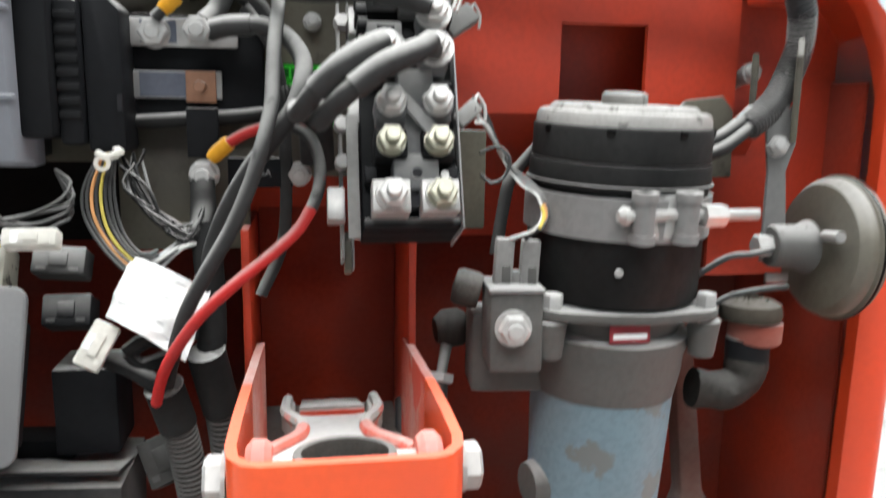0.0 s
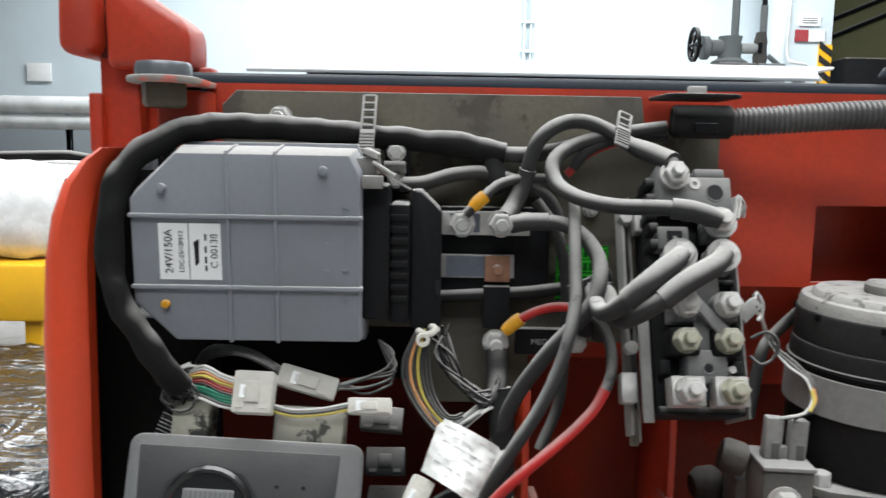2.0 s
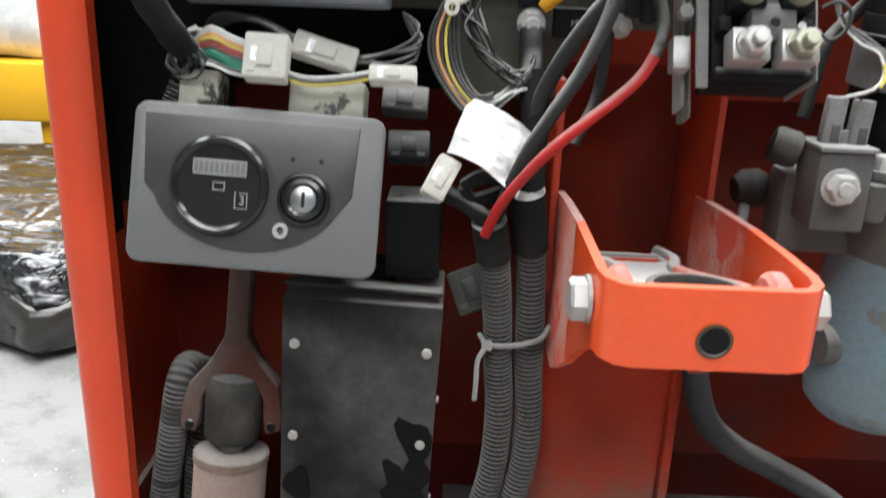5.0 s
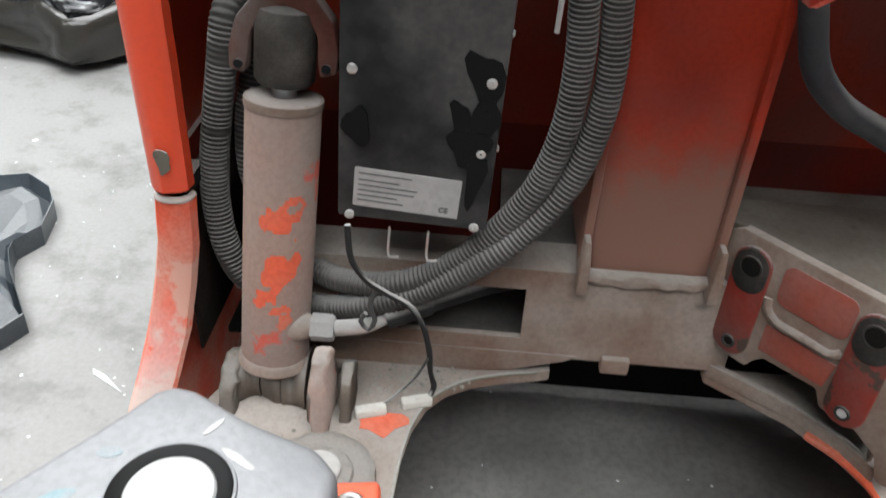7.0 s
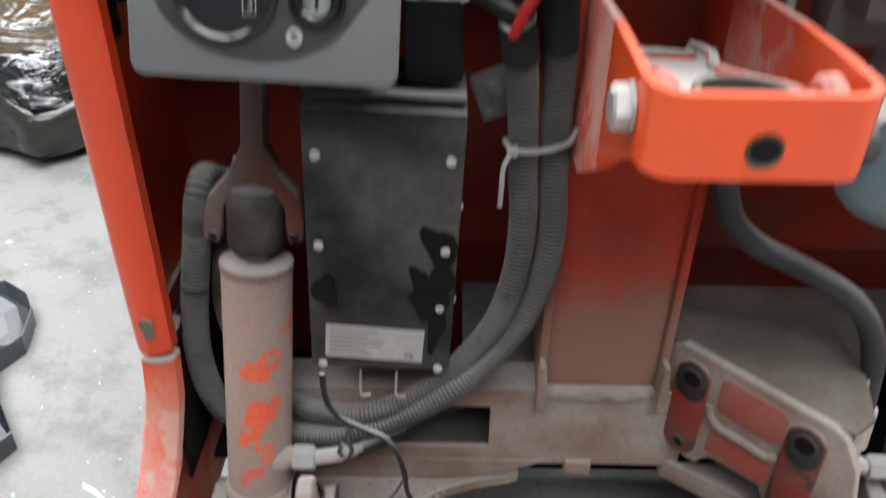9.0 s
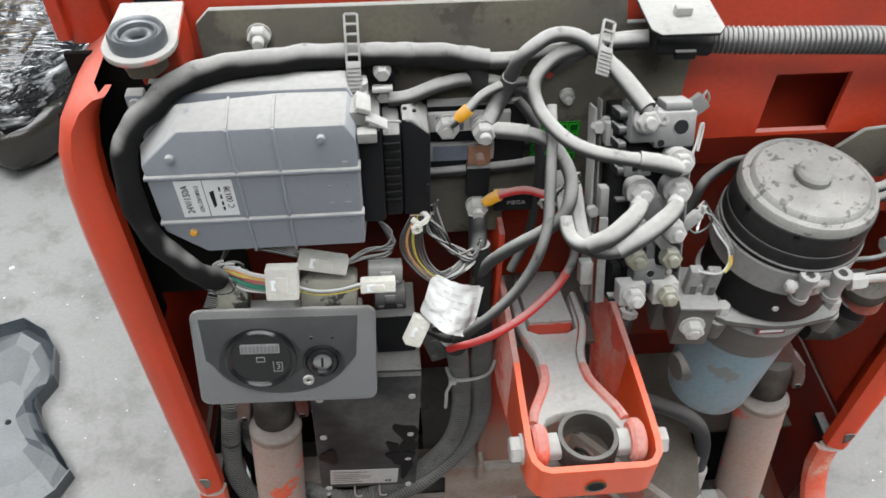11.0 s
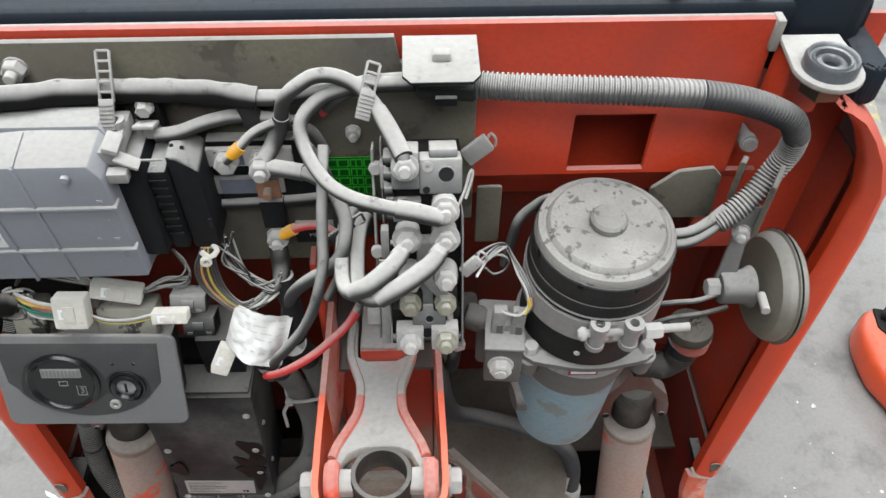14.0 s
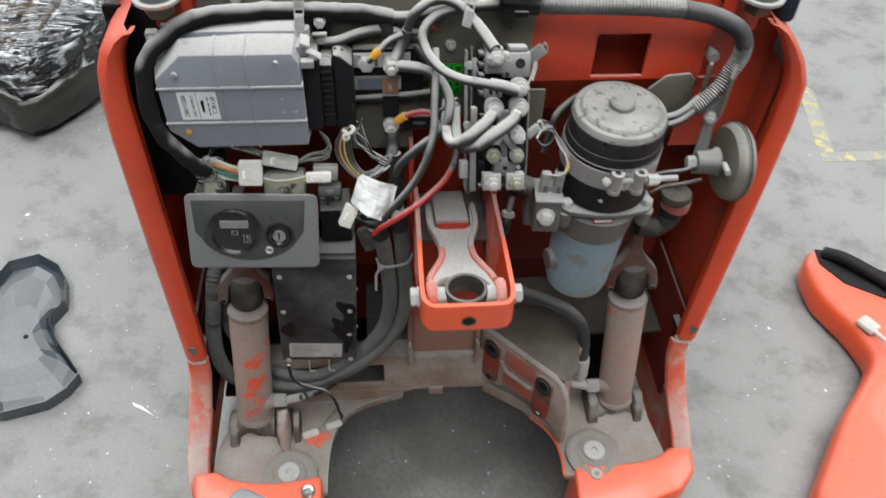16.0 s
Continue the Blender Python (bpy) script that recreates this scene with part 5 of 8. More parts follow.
    part("rod_head", lathe([(0, 0), (0.018, 0), (0.021, 0.004), (0.0215, 0.040), (0.0185, 0.050), (0.010, 0.053), (0, 0.053)], top + ax * 0.010, ax, 28), M["greasy"], cy, "dark rod head caked with grease and dust")
    fork = [(-0.037, 0.020), (-0.026, 0.017), (-0.0235, 0.030), (-0.0225, 0.045), (-0.014, 0.059), (0.0, 0.064), (0.014, 0.059), (0.0225, 0.045), (0.0235, 0.030), (0.026, 0.017), (0.037, 0.020),
            (0.0375, 0.035), (0.033, 0.055), (0.018, 0.073), (0.0085, 0.092), (0.0075, 0.20), (-0.0075, 0.20), (-0.0085, 0.092), (-0.018, 0.073), (-0.033, 0.055), (-0.0375, 0.035)]
    turn = Matrix((V(1, 0, 0), ax, V(1, 0, 0).cross(ax))).transposed()
    part("fork", prism(fork, 0.018, top - turn @ V(0, 0, 0.009), turn, 0.0025), M["forkpaint"], cy, "grimy red fork bolted round the rod head")
    for s in (-1, 1):
        part("fork_pin", rod(top + turn @ V(s * 0.030, 0.024, 0.009), top + turn @ V(s * 0.030, 0.024, 0.0105), 0.0032, n=12), M["dark"], cy)
    for k, w in ((-1, 0.010), (0, 0.0085), (1, 0.010)):
        c = bottom + V(k * 0.0195, 0, -0.020)
        part("foot_eye", tube([c - V(w, 0, 0), c - V(w * 0.4, 0, 0), c + V(w * 0.4, 0, 0), c + V(w, 0, 0)], 0.0250 if k else 0.0232, 28, 0.002, lumps=0.38), M["caked"], cy, "foot eye caked with cracked dust")
    part("foot_pin", rod(bottom + V(-0.042, 0, -0.018), bottom + V(0.042, 0, -0.018), 0.011, bev=0.002), M["brown"], cy)
    return cy


cyl_l = lift_cylinder("brown dusty lift cylinder with flaked orange paint, beside the control box", (-0.2652, 0.047, 0.420), (-0.281, 0.014, 0.200))
cyl_r = lift_cylinder("brown dusty lift cylinder below the pump", (0.2745, 0.046, 0.416), (0.2875, 0.014, 0.200))
for side, cyl, x in ((-1, cyl_l, -0.281), (1, cyl_r, 0.287)):
    p = V(x, 0.010, 0.243)
    d = V(-side, 0, 0)
    part("port", lathe([(0, 0), (0.0125, 0), (0.0125, 0.024), (0.0115, 0.028), (0.0085, 0.034), (0, 0.034)], p, d, 20), M["brown"], cyl)
    part("union_nut", hexagon(p + d * 0.034, d, 0.0195, 0.018), M["silver"], cyl, "grey hydraulic union nut")
    part("pipe", tube([p + d * 0.052, p + d * 0.075 + V(0, 0.004, 0.002), p + d * 0.092 + V(0, 0.012, 0.008)], 0.0065, 12), M["steel"], cyl, "short bright pipe")

# ---- lever and its orange bracket ----
clv = thing("pivot_bracket", "bright orange U-shaped pivot bracket welded to the column", "bracket", (X0, -0.06, 0.59))
z_t, z_b = 0.637, 0.597


XB = X0 + 0.0025


def u_strip(first, last):
    """Rows first to last of the bent strip: back, round the front corners, and back; deeper towards the column."""
    path = [(-0.0495, 0.060, 0.512, 0.628), (-0.0497, 0.020, 0.514, 0.632), (-0.0505, -0.040, 0.548, 0.636), (-0.0515, -0.085, 0.578, z_t), (-0.0517, -0.118, z_b, z_t), (-0.0497, -0.130, z_b, z_t),
            (-0.0435, -0.138, z_b, z_t), (-0.036, -0.1405, z_b, z_t)]
    full = path + [(-x, y, a, b) for x, y, a, b in reversed(path)]
    bm = bmesh.new()
    rows = []
    for i, (x, y, lo, hi) in enumerate(full):
        p = V(full[max(i - 1, 0)][0], full[max(i - 1, 0)][1], 0)
        q = V(full[min(i + 1, len(full) - 1)][0], full[min(i + 1, len(full) - 1)][1], 0)
        t = (q - p).normalized()
        nrm = V(-t.y, t.x, 0) * 0.0050
        rows.append([bm.verts.new(v) for v in (V(XB + x, y, lo), V(XB + x, y, hi), V(XB + x, y, hi) + nrm, V(XB + x, y, lo) + nrm)])
    for a, b in zip(rows[first:last], rows[first + 1:last + 1]):
        for k in range(4):
            j = (k + 1) % 4
            bm.faces.new((a[k], a[j], b[j], b[k]))
    bm.faces.new(rows[first])
    bm.faces.new(rows[last][::-1])
    bmesh.ops.delete(bm, geom=[v for v in bm.verts if not v.link_faces], context="VERTS")
    bmesh.ops.recalc_face_normals(bm, faces=bm.faces)
    return bm


part("strap", u_strip(2, 13), M["orange"], clv, "bright orange bent steel strap with scratches")
part("cheek", u_strip(0, 2), M["scuff"], clv, "scuffed cheek, pink with rubbed dust")
part("cheek", u_strip(13, 15), M["scuff"], clv, "scuffed cheek, pink with rubbed dust")
part("front_hole", lathe([(0, 0.0), (0.0075, 0.0), (0.0085, 0.0008), (0.0070, 0.0012), (0.0066, 0.0004), (0, 0.0004)], (XB, -0.1406, 0.612), (0, -1, 0), 24), M["bronze"], clv, "bolt hole with a worn rim")
part("front_hole_core", lathe([(0, 0), (0.0064, 0), (0.0064, 0.0008), (0, 0.0008)], (XB, -0.1406, 0.612), (0, -1, 0), 24), M["dark"], clv)
for s in (-1, 1):
    p = V(XB + s * 0.0520, -0.108, 0.617)
    part("bolt_head", hexagon(p, (s, 0, 0), 0.019, 0.010), M["steel"], clv, "steel bolt head")
    part("washer", rod(p, p + V(s * 0.002, 0, 0), 0.012), M["steel"], clv)
lev = thing("steering_lever", "dusty cast lever with rubbed red edges and an end ring", "lever", (X0, -0.05, 0.62))
half = [(0.013, 0.017), (0.0225, 0.023), (0.0235, 0.070), (0.0315, 0.070), (0.0315, 0.030), (0.0265, 0.008), (0.0215, -0.008), (0.0205, -0.024), (0.0220, -0.040), (0.028, -0.055), (0.037, -0.074), (0.0405, -0.086), (0.0405, -0.116), (0.0325, -0.117), (0.0315, -0.098), (0.025, -0.084), (0.014, -0.079)]
outline = half + [(-x, y) for x, y in reversed(half)]
SLOPE = Matrix.Rotation(radians(-11), 3, "X")
part("arm", prism([(x, y) for x, y in outline], 0.012, (X0, 0, 0.5850), SLOPE, 0.0022), M["arm"], lev, "grey dusty arm")
for s in (-1, 1):
    part("arm_edge", tube([(X0 + s * (x - 0.003), y, 0.5980 - y * 0.194) for x, y in half[3:10]], 0.0038, 8), M["arm"], lev, "raised edge grey with dust")
    part("arm_edge", tube([(X0 + s * (x - 0.003), y, 0.5983 - y * 0.194) for x, y in half[7:12]], 0.0041, 8), M["scuff"], lev, "raised edge with red paint rubbed bare")
    part("boss", rod((XB + s * 0.0325, -0.106, 0.616), (XB + s * 0.0440, -0.106, 0.616), 0.0170, bev=0.003), M["scuff"], lev, "boss with rubbed red paint")
    part("spacer", rod((XB + s * 0.0215, -0.106, 0.614), (XB + s * 0.034, -0.106, 0.614), 0.0105, bev=0.001), M["steel"], lev)
part("ring", lathe([(0.0200, -0.012), (0.0235, -0.012), (0.0243, -0.009), (0.0243, 0.009), (0.0235, 0.012), (0.0200, 0.012), (0.0192, 0.009), (0.0192, -0.009)], (XB, -0.105, 0.613), (0, 0.10, 1), 44), M["greasy"], lev, "dark greasy steel ring")

# ---- contactors ----
ct_t = Matrix.Rotation(radians(-23.8), 3, "X")
ct_o = V(0.0525, -0.066, 0.7405)
ct_n = ct_t @ V(0, -1, 0)


def on_ct(u, v, w=0.0):
    return ct_o + ct_t @ V(u, -w, v)


con = thing("contactor_block", "double contactor block with bolted cable studs under grey dust", "contactor", tuple(ct_o))


def ct_box(u0, u1, v0, v1, w0, w1, bev=0.0012):
    return box(on_ct((u0 + u1) / 2, (v0 + v1) / 2, (w0 + w1) / 2), (u1 - u0, w1 - w0, v1 - v0), bev, ct_t)


W0 = -0.0085
part("base", ct_box(-0.0255, 0.0245, -0.012, 0.131, -0.060, -0.030), M["bezel"], con, "black contactor body")
part("cover", ct_box(-0.0035, 0.0245, 0.107, 0.1315, -0.032, -0.0150, 0.0016), M["ctgrey"], con, "grey upper cover with two holes")
part("stud_tower", ct_box(-0.0215, -0.0035, 0.112, 0.1375, -0.036, -0.0115, 0.0016), M["ctgrey"], con, "grey tower below the upper stud")
part("top_ridge", ct_box(0.003, 0.0215, 0.1315, 0.1375, -0.036, -0.0165, 0.0012), M["ctgrey"], con)
for v in (0.108, 0.1185, 0.129):
    part("side_tooth", ct_box(-0.0270, -0.0210, v - 0.0028, v + 0.0028, -0.040, -0.0190, 0.0008), M["dark"], con, "black toothed edge")
part("cover_hole", lathe([(0, 0), (0.0050, 0), (0.0050, 0.0012), (0, 0.0010)], on_ct(0.0140, 0.1210, -0.0158), ct_n, 24), M["ink"], con, "round hole in the cover")
part("hole_lip", lathe([(0.0050, 0), (0.0058, 0), (0.0056, 0.0008), (0.0050, 0.0008)], on_ct(0.0140, 0.1210, -0.0153), ct_n, 24), M["ctgrey"], con)
part("cover_hole", lathe([(0, 0), (0.0024, 0), (0.0024, 0.0012), (0, 0.0010)], on_ct(0.0010, 0.1105, -0.0158), ct_n, 16), M["ink"], con)
part("cover_hole", lathe([(0.0015, 0), (0.0036, 0), (0.0036, 0.0010), (0.0015, 0.0010)], on_ct(0.0020, 0.1265, -0.0152), ct_n, 16), M["bolt"], con)
part("cover_notch", ct_box(0.0145, 0.0250, 0.1020, 0.1075, -0.034, -0.0185, 0.0005), M["bezel"], con, "dark notch")
part("frame_block", ct_box(-0.0215, -0.0025, 0.0860, 0.1005, -0.032, -0.0190, 0.0014), M["ctgrey"], con, "grey frame with a black window")
part("window", ct_box(-0.0160, -0.0065, 0.0900, 0.0975, -0.0300, -0.0185, 0.0004), M["ink"], con)
part("window_bar", ct_box(-0.0125, -0.0100, 0.0865, 0.0940, -0.0200, -0.0180, 0.0003), M["ctgrey"], con)
for v in (0.0895, 0.1000):
    part("side_tooth", ct_box(-0.0260, -0.0205, v - 0.0030, v + 0.0030, -0.040, -0.0200, 0.0008), M["dark"], con)
part("gap_wall", ct_box(-0.0245, 0.0240, 0.0655, 0.0685, -0.032, -0.0240, 0.0005), M["dark"], con)
part("mid_plate", ct_box(-0.0065, 0.0125, 0.0490, 0.0720, -0.032, -0.0165, 0.0014), M["ctgrey"], con, "grey middle plate")
part("low_plate", ct_box(-0.0105, 0.0130, 0.0050, 0.0245, -0.032, -0.0150, 0.0014), M["ctgrey"], con, "grey lower plate with a round hole")
part("plate_neck", ct_box(-0.0045, 0.0075, 0.0220, 0.0500, -0.032, -0.0170, 0.0012), M["ctgrey"], con)
part("plate_hole", lathe([(0, 0), (0.0026, 0), (0.0026, 0.0012), (0, 0.0010)], on_ct(0.0015, 0.0135, -0.0158), ct_n, 18), M["ink"], con)
part("hole_lip", lathe([(0.0026, 0), (0.0034, 0), (0.0032, 0.0010), (0.0026, 0.0008)], on_ct(0.0015, 0.0135, -0.0153), ct_n, 18), M["ctgrey"], con)
part("foot_notch", lathe([(0, 0), (0.0042, 0), (0.0042, 0.0050), (0, 0.0050)], on_ct(0.0000, 0.0005, -0.0230), ct_n, 20), M["ink"], con)
for u in (-0.0215, 0.0205):
    part("pocket", ct_box(u - 0.0030, u + 0.0030, 0.0110, 0.0190, -0.032, -0.0205, 0.0006), M["bezel"], con)
part("foot_wall", ct_box(-0.0255, 0.0245, -0.0120, -0.0070, -0.045, -0.0240, 0.0010), M["dark"], con)
part("foot_peg", rod(on_ct(0.0160, 0.0135, -0.0240), on_ct(0.0160, 0.0135, -0.0165), 0.0022, n=12), M["bolt"], con)
part("frame_rail", ct_box(-0.0330, -0.0268, -0.016, 0.052, -0.034, -0.0310, 0.0005), M["strap"], con, "dull flat side rail")
part("frame_rail", ct_box(0.0245, 0.0256, -0.014, 0.090, -0.060, -0.0200, 0.0004), M["band"], con, "thin steel side rail")
studs = [(-0.0125, 0.129, "bolt", "lug"), (0.0128, 0.099, "bolt", "round"), (-0.0122, 0.0790, "bolt", "round"), (0.0126, 0.0790, "bolt", "round"), (-0.0110, 0.0490, "bolt", "round"), (0.0128, 0.0493, "bolt", "round"),
         (-0.0115, 0.0288, "brass", "hex"), (0.0126, 0.0288, "brass", "hex"), (-0.0122, 0.0, "bolt", "square"), (0.0124, 0.0, "brass", "square")]
for u, v, mname, pad in studs:
    if pad == "square":
        part("stud_pad", ct_box(u - 0.0098, u + 0.0092, v - 0.0082, v + 0.0085, -0.0230, W0, 0.0009), M["steel"], con, "square tinned pad")
        part("pad_cup", lathe([(0.0072, 0), (0.0086, 0), (0.0082, 0.0016), (0.0074, 0.0014)], on_ct(u, v, W0), ct_n, 24), M["steel"], con)
    elif pad == "round":
        part("stud_pad", lathe([(0, 0), (0.0086, 0), (0.0086, 0.0120), (0.0076, 0.0135), (0, 0.0135)], on_ct(u, v, W0 - 0.0135), ct_n, 24), M["ctgrey"], con)
        part("pad_tail", ct_box(u - 0.0075, u + 0.0075, v - 0.0085, v, -0.0270, W0 - 0.0040, 0.0012), M["ctgrey"], con)
    elif pad == "hex":
        part("stud_pad", ct_box(u - 0.0085, u + 0.0085, v - 0.0082, v + 0.0082, -0.0290, W0 - 0.0030, 0.0022), M["bezel"], con)
    for nm, b in bolt_set(on_ct(u, v, W0 if pad != "hex" else W0 - 0.0030), ct_n, 0.0128, 0.0048, washer=0.0076):
        part("stud_" + nm, b, M[mname] if nm != "washer" or mname == "brass" else M["bolt"], con)
part("link_bar", prism([(-0.0080, 0.0520), (-0.0030, 0.0555), (0.0165, 0.0335), (0.0110, 0.0280)], 0.0028, on_ct(0, 0, -0.0125), ct_t @ FRONT, 0.0006), M["band"], con, "flat link between two studs")
for v0, v1, u in ((0.1030, 0.1195, -0.0250), (0.0500, 0.0720, -0.0265), (-0.0040, 0.0140, -0.0385)):
    part("side_lug", ct_box(u - 0.0050, u + 0.0045, v0, v1, -0.0500, -0.0380, 0.0010), M["steel"], con, "pale tinned side lug")
part("side_rail", ct_box(-0.0362, -0.0344, -0.022, 0.128, -0.0660, -0.0480, 0.0005), M["strap"], con, "dull tinned rail")
part("side_rail", ct_box(-0.0302, -0.0290, -0.026, 0.132, -0.0660, -0.0540, 0.0005), M["strap"], con, "dull tinned rail")
part("rail_foot", ct_box(-0.0344, -0.0304, -0.028, -0.006, -0.0640, -0.0560, 0.0006), M["plate"], con)
part("side_screw", hexagon(on_ct(-0.0335, 0.1145, -0.0520), ct_n, 0.0080, 0.0080), M["bolt"], con)
part("side_screw", hexagon(on_ct(-0.0270, 0.1180, -0.0520), ct_n, 0.0070, 0.0060), M["bolt"], con)
for v in (0.052, 0.030):
    part("side_screw", rod(on_ct(-0.0350, v, -0.0500), on_ct(-0.0345, v, -0.0430), 0.0042, bev=0.0006, n=14), M["bolt"], con)
for c, a, size in ((V(0.0895, 0.036, 0.8300), 36, (0.021, 0.008, 0.0125)), (V(0.0835, -0.024, 0.7765), 42, (0.016, 0.006, 0.0085))):
    ang = ct_t @ Matrix.Rotation(radians(-a), 3, "Y")
    part("spade_plug", box(c, size, 0.0014, ang), M["strap"], con, "dusty clear spade connector")
    part("spade_wire", tube([c + ang @ V(size[0] / 2, 0, 0.002), c + ang @ V(size[0] / 2 + 0.004, 0, 0.004), c + ang @ V(size[0] / 2 + 0.004, 0.004, -0.003), c + ang @ V(size[0] / 2, 0.008, -0.008)], 0.0010, 6), M["wire_w"], con)
part("clip_wire", tube([on_ct(0.020, 0.098, -0.010), on_ct(0.026, 0.109, -0.016), on_ct(0.0295, 0.120, -0.020), on_ct(0.0315, 0.121, -0.021), on_ct(0.0310, 0.116, -0.020), on_ct(0.0265, 0.104, -0.014)], 0.0010, 6), M["steel"], con, "bent spring wire")

# ---- bus bars and fuses left of the contactors ----
bus = thing("bus_bars", "dusty bus bars and bolted fuses on the mounting plate", "bus bar", (-0.06, 0.045, 0.73))
part("bar", span(-0.104, -0.040, 0.044, 0.048, 0.8115, 0.8275, 0.0008), M["bolt"], bus, "flat bar, dusty")
part("bar", span(-0.104, -0.050, 0.046, 0.050, 0.782, 0.798, 0.0008), M["silver"], bus, "flat bar, dusty")
part("bar_tape", span(-0.094, -0.074, 0.0432, 0.0436, 0.8135, 0.826), M["blue"], bus, "blue tape on the bar")
part("bar_tape", span(-0.096, -0.070, 0.0452, 0.0456, 0.783, 0.797), M["blue"], bus, "blue tape on the bar")
for x, z in ((-0.086, 0.819), (-0.0605, 0.820), (-0.0615, 0.738)):
    for nm, b in bolt_set((x, 0.044, z), (0, -1, 0), 0.0145, 0.005 if x > -0.08 else 0.001):
        part("clamp_" + nm, b, M["bolt"], bus)
for nm, b in bolt_set((-0.0605, 0.0350, 0.820), (0, -1, 0), 0.0140, 0.0045):
    part("cable_" + nm, b, M["bolt"], bus)
part("copper_end", span(-0.070, -0.053, 0.0425, 0.0455, 0.780, 0.798, 0.0006), M["copper"], bus, "tarnished copper fuse end")
part("copper_stud", rod((-0.0615, 0.0425, 0.789), (-0.0615, 0.034, 0.789), 0.0035, bev=0.0006, n=14), M["copper"], bus)
part("fuse_body", span(-0.0705, -0.0525, 0.0415, 0.050, 0.748, 0.777, 0.001), M["dark"], bus, "black bolt-down fuse")
part("fuse_body", span(-0.048, -0.010, 0.042, 0.050, 0.730, 0.748, 0.001), M["dark"], bus, "black bolt-down fuse")
letters("MEGA", 0.0055, (-0.030, 0.0418, 0.739), FRONT, M["lcd"], bus)
for nm, b in bolt_set((-0.006, 0.048, 0.738), (0, -1, 0), 0.012, 0.004):
    part("clamp_" + nm, b, M["bolt"], bus)
part("support_block", span(-0.10, -0.026, 0.050, 0.060, 0.772, 0.83, 0.001), M["dark"], bus)
part("fuse_strap", span(-0.066, -0.057, 0.042, 0.046, 0.690, 0.735, 0.0008), M["dark"], bus)

# ---- pump with its motor ----
pm_ax = V(0.020, -0.030, 0.999).normalized()
pm_o = V(0.1838, 0.0075, 0.782)
pump = thing("pump_motor", "black electric pump motor with a dusty cap, blue-grey oil tank below", "hydraulic pump", tuple(pm_o - pm_ax * 0.27))


def slim(profile):
    return [(r * 0.935, h) for r, h in profile]


def pm(h):
    return pm_o + pm_ax * h


part("cap", lathe(slim([(0, 0.0008), (0.0440, 0.0008), (0.0462, -0.0010), (0.0472, -0.0036), (0.0486, -0.0036), (0.0498, -0.0024), (0.0530, -0.0034), (0.0545, -0.007), (0.0545, -0.012), (0.0, -0.012)]), pm(0), pm_ax, 56), M["cap"], pump, "dust-covered cap")
part("cap_knob", lathe([(0, 0), (0.0125, 0), (0.0135, 0.002), (0.0135, 0.006), (0.0115, 0.008), (0, 0.0085)], pm(0.0), pm_ax, 28), M["cap"], pump, "round knob in the middle of the cap")
part("cap_rim", lathe(slim([(0.05, -0.030), (0.0560, -0.030), (0.0560, -0.012), (0.0550, -0.0105), (0.05, -0.0105)]), pm(0), pm_ax, 56), M["motor_side"], pump)
for a in range(8):
    d = basis(pm_ax) @ V(math.cos(a * math.pi / 4 + 0.3), math.sin(a * math.pi / 4 + 0.3), 0)
    part("cap_notch", box(pm(-0.013) + d * 0.0517, (0.005, 0.003, 0.004), 0.0008, basis(pm_ax) @ Matrix.Rotation(a * math.pi / 4 + 0.3 + math.pi / 2, 3, "Z")), M["smear"], pump)
part("ring", lathe(slim([(0.05, -0.0445), (0.0578, -0.0445), (0.0590, -0.0440), (0.0590, -0.0425), (0.0574, -0.0420), (0.0572, -0.0335), (0.0562, -0.0310), (0.05, -0.0305)]), pm(0), pm_ax, 56), M["motor_side"], pump, "wider ring with a dusty ledge")
part("motor_body", lathe(slim([(0, -0.112), (0.0535, -0.112), (0.0560, -0.109), (0.0560, -0.045), (0, -0.045)]), pm(0), pm_ax, 56), M["motor_side"], pump, "black motor body")
part("clamp_band", lathe(slim([(0.0562, -0.072), (0.0590, -0.072), (0.0590, -0.0485), (0.0562, -0.0485)]), pm(0), pm_ax, 56), M["band"], pump, "dull steel clamp band")
yb = V(-0.05, -1, 0.10).normalized()
for dx in (-0.0125, 0.0125):
    p = pm(-0.061) + V(0.006 + dx, -0.0570, 0.002)
    part("clamp_lug", lathe([(0.0035, -0.014), (0.0072, -0.014), (0.0072, -0.009), (0.0062, -0.009), (0.0062, 0.009), (0.0072, 0.009), (0.0072, 0.014), (0.0035, 0.014)], p, pm_ax, 24), M["band"], pump, "rolled end of the clamp band")
    part("band_end", box(p + V(-dx * 0.9, 0.004, 0), (0.020, 0.002, 0.024), 0.0006, Matrix.Rotation(radians(-12 if dx < 0 else 12), 3, "Z")), M["steel"], pump)
p = pm(-0.061) + V(0.006, -0.0570, 0.002)
part("clamp_bolt", rod(p + V(-0.026, 0, 0.001), p + V(0.056, 0.004, 0.001), 0.0032, n=14), M["steel"], pump, "long clamp bolt")
part("clamp_nut", hexagon(p + V(0.022, 0.001, 0.001), (1, 0.05, 0), 0.0115, 0.013), M["bolt"], pump)
part("clamp_bolt_head", lathe([(0, 0), (0.005, 0), (0.0055, 0.003), (0.003, 0.006), (0, 0.006)], p + V(-0.021, 0, 0.001), (-1, 0, 0), 16), M["bolt"], pump)
rows = []
B3 = basis(pm_ax)
flange = []
ear_out = [B3.transposed() @ V(x, y, 0) for x, y in ((-0.80, -0.60), (0.80, -0.60))]
EARS = [math.atan2(d.y, d.x) for d in ear_out]
for i in range(48):
    a = 2 * math.pi * i / 48
    ear = max(0.0, math.cos(a - EARS[0])) ** 24 + max(0.0, math.cos(a - EARS[1])) ** 24
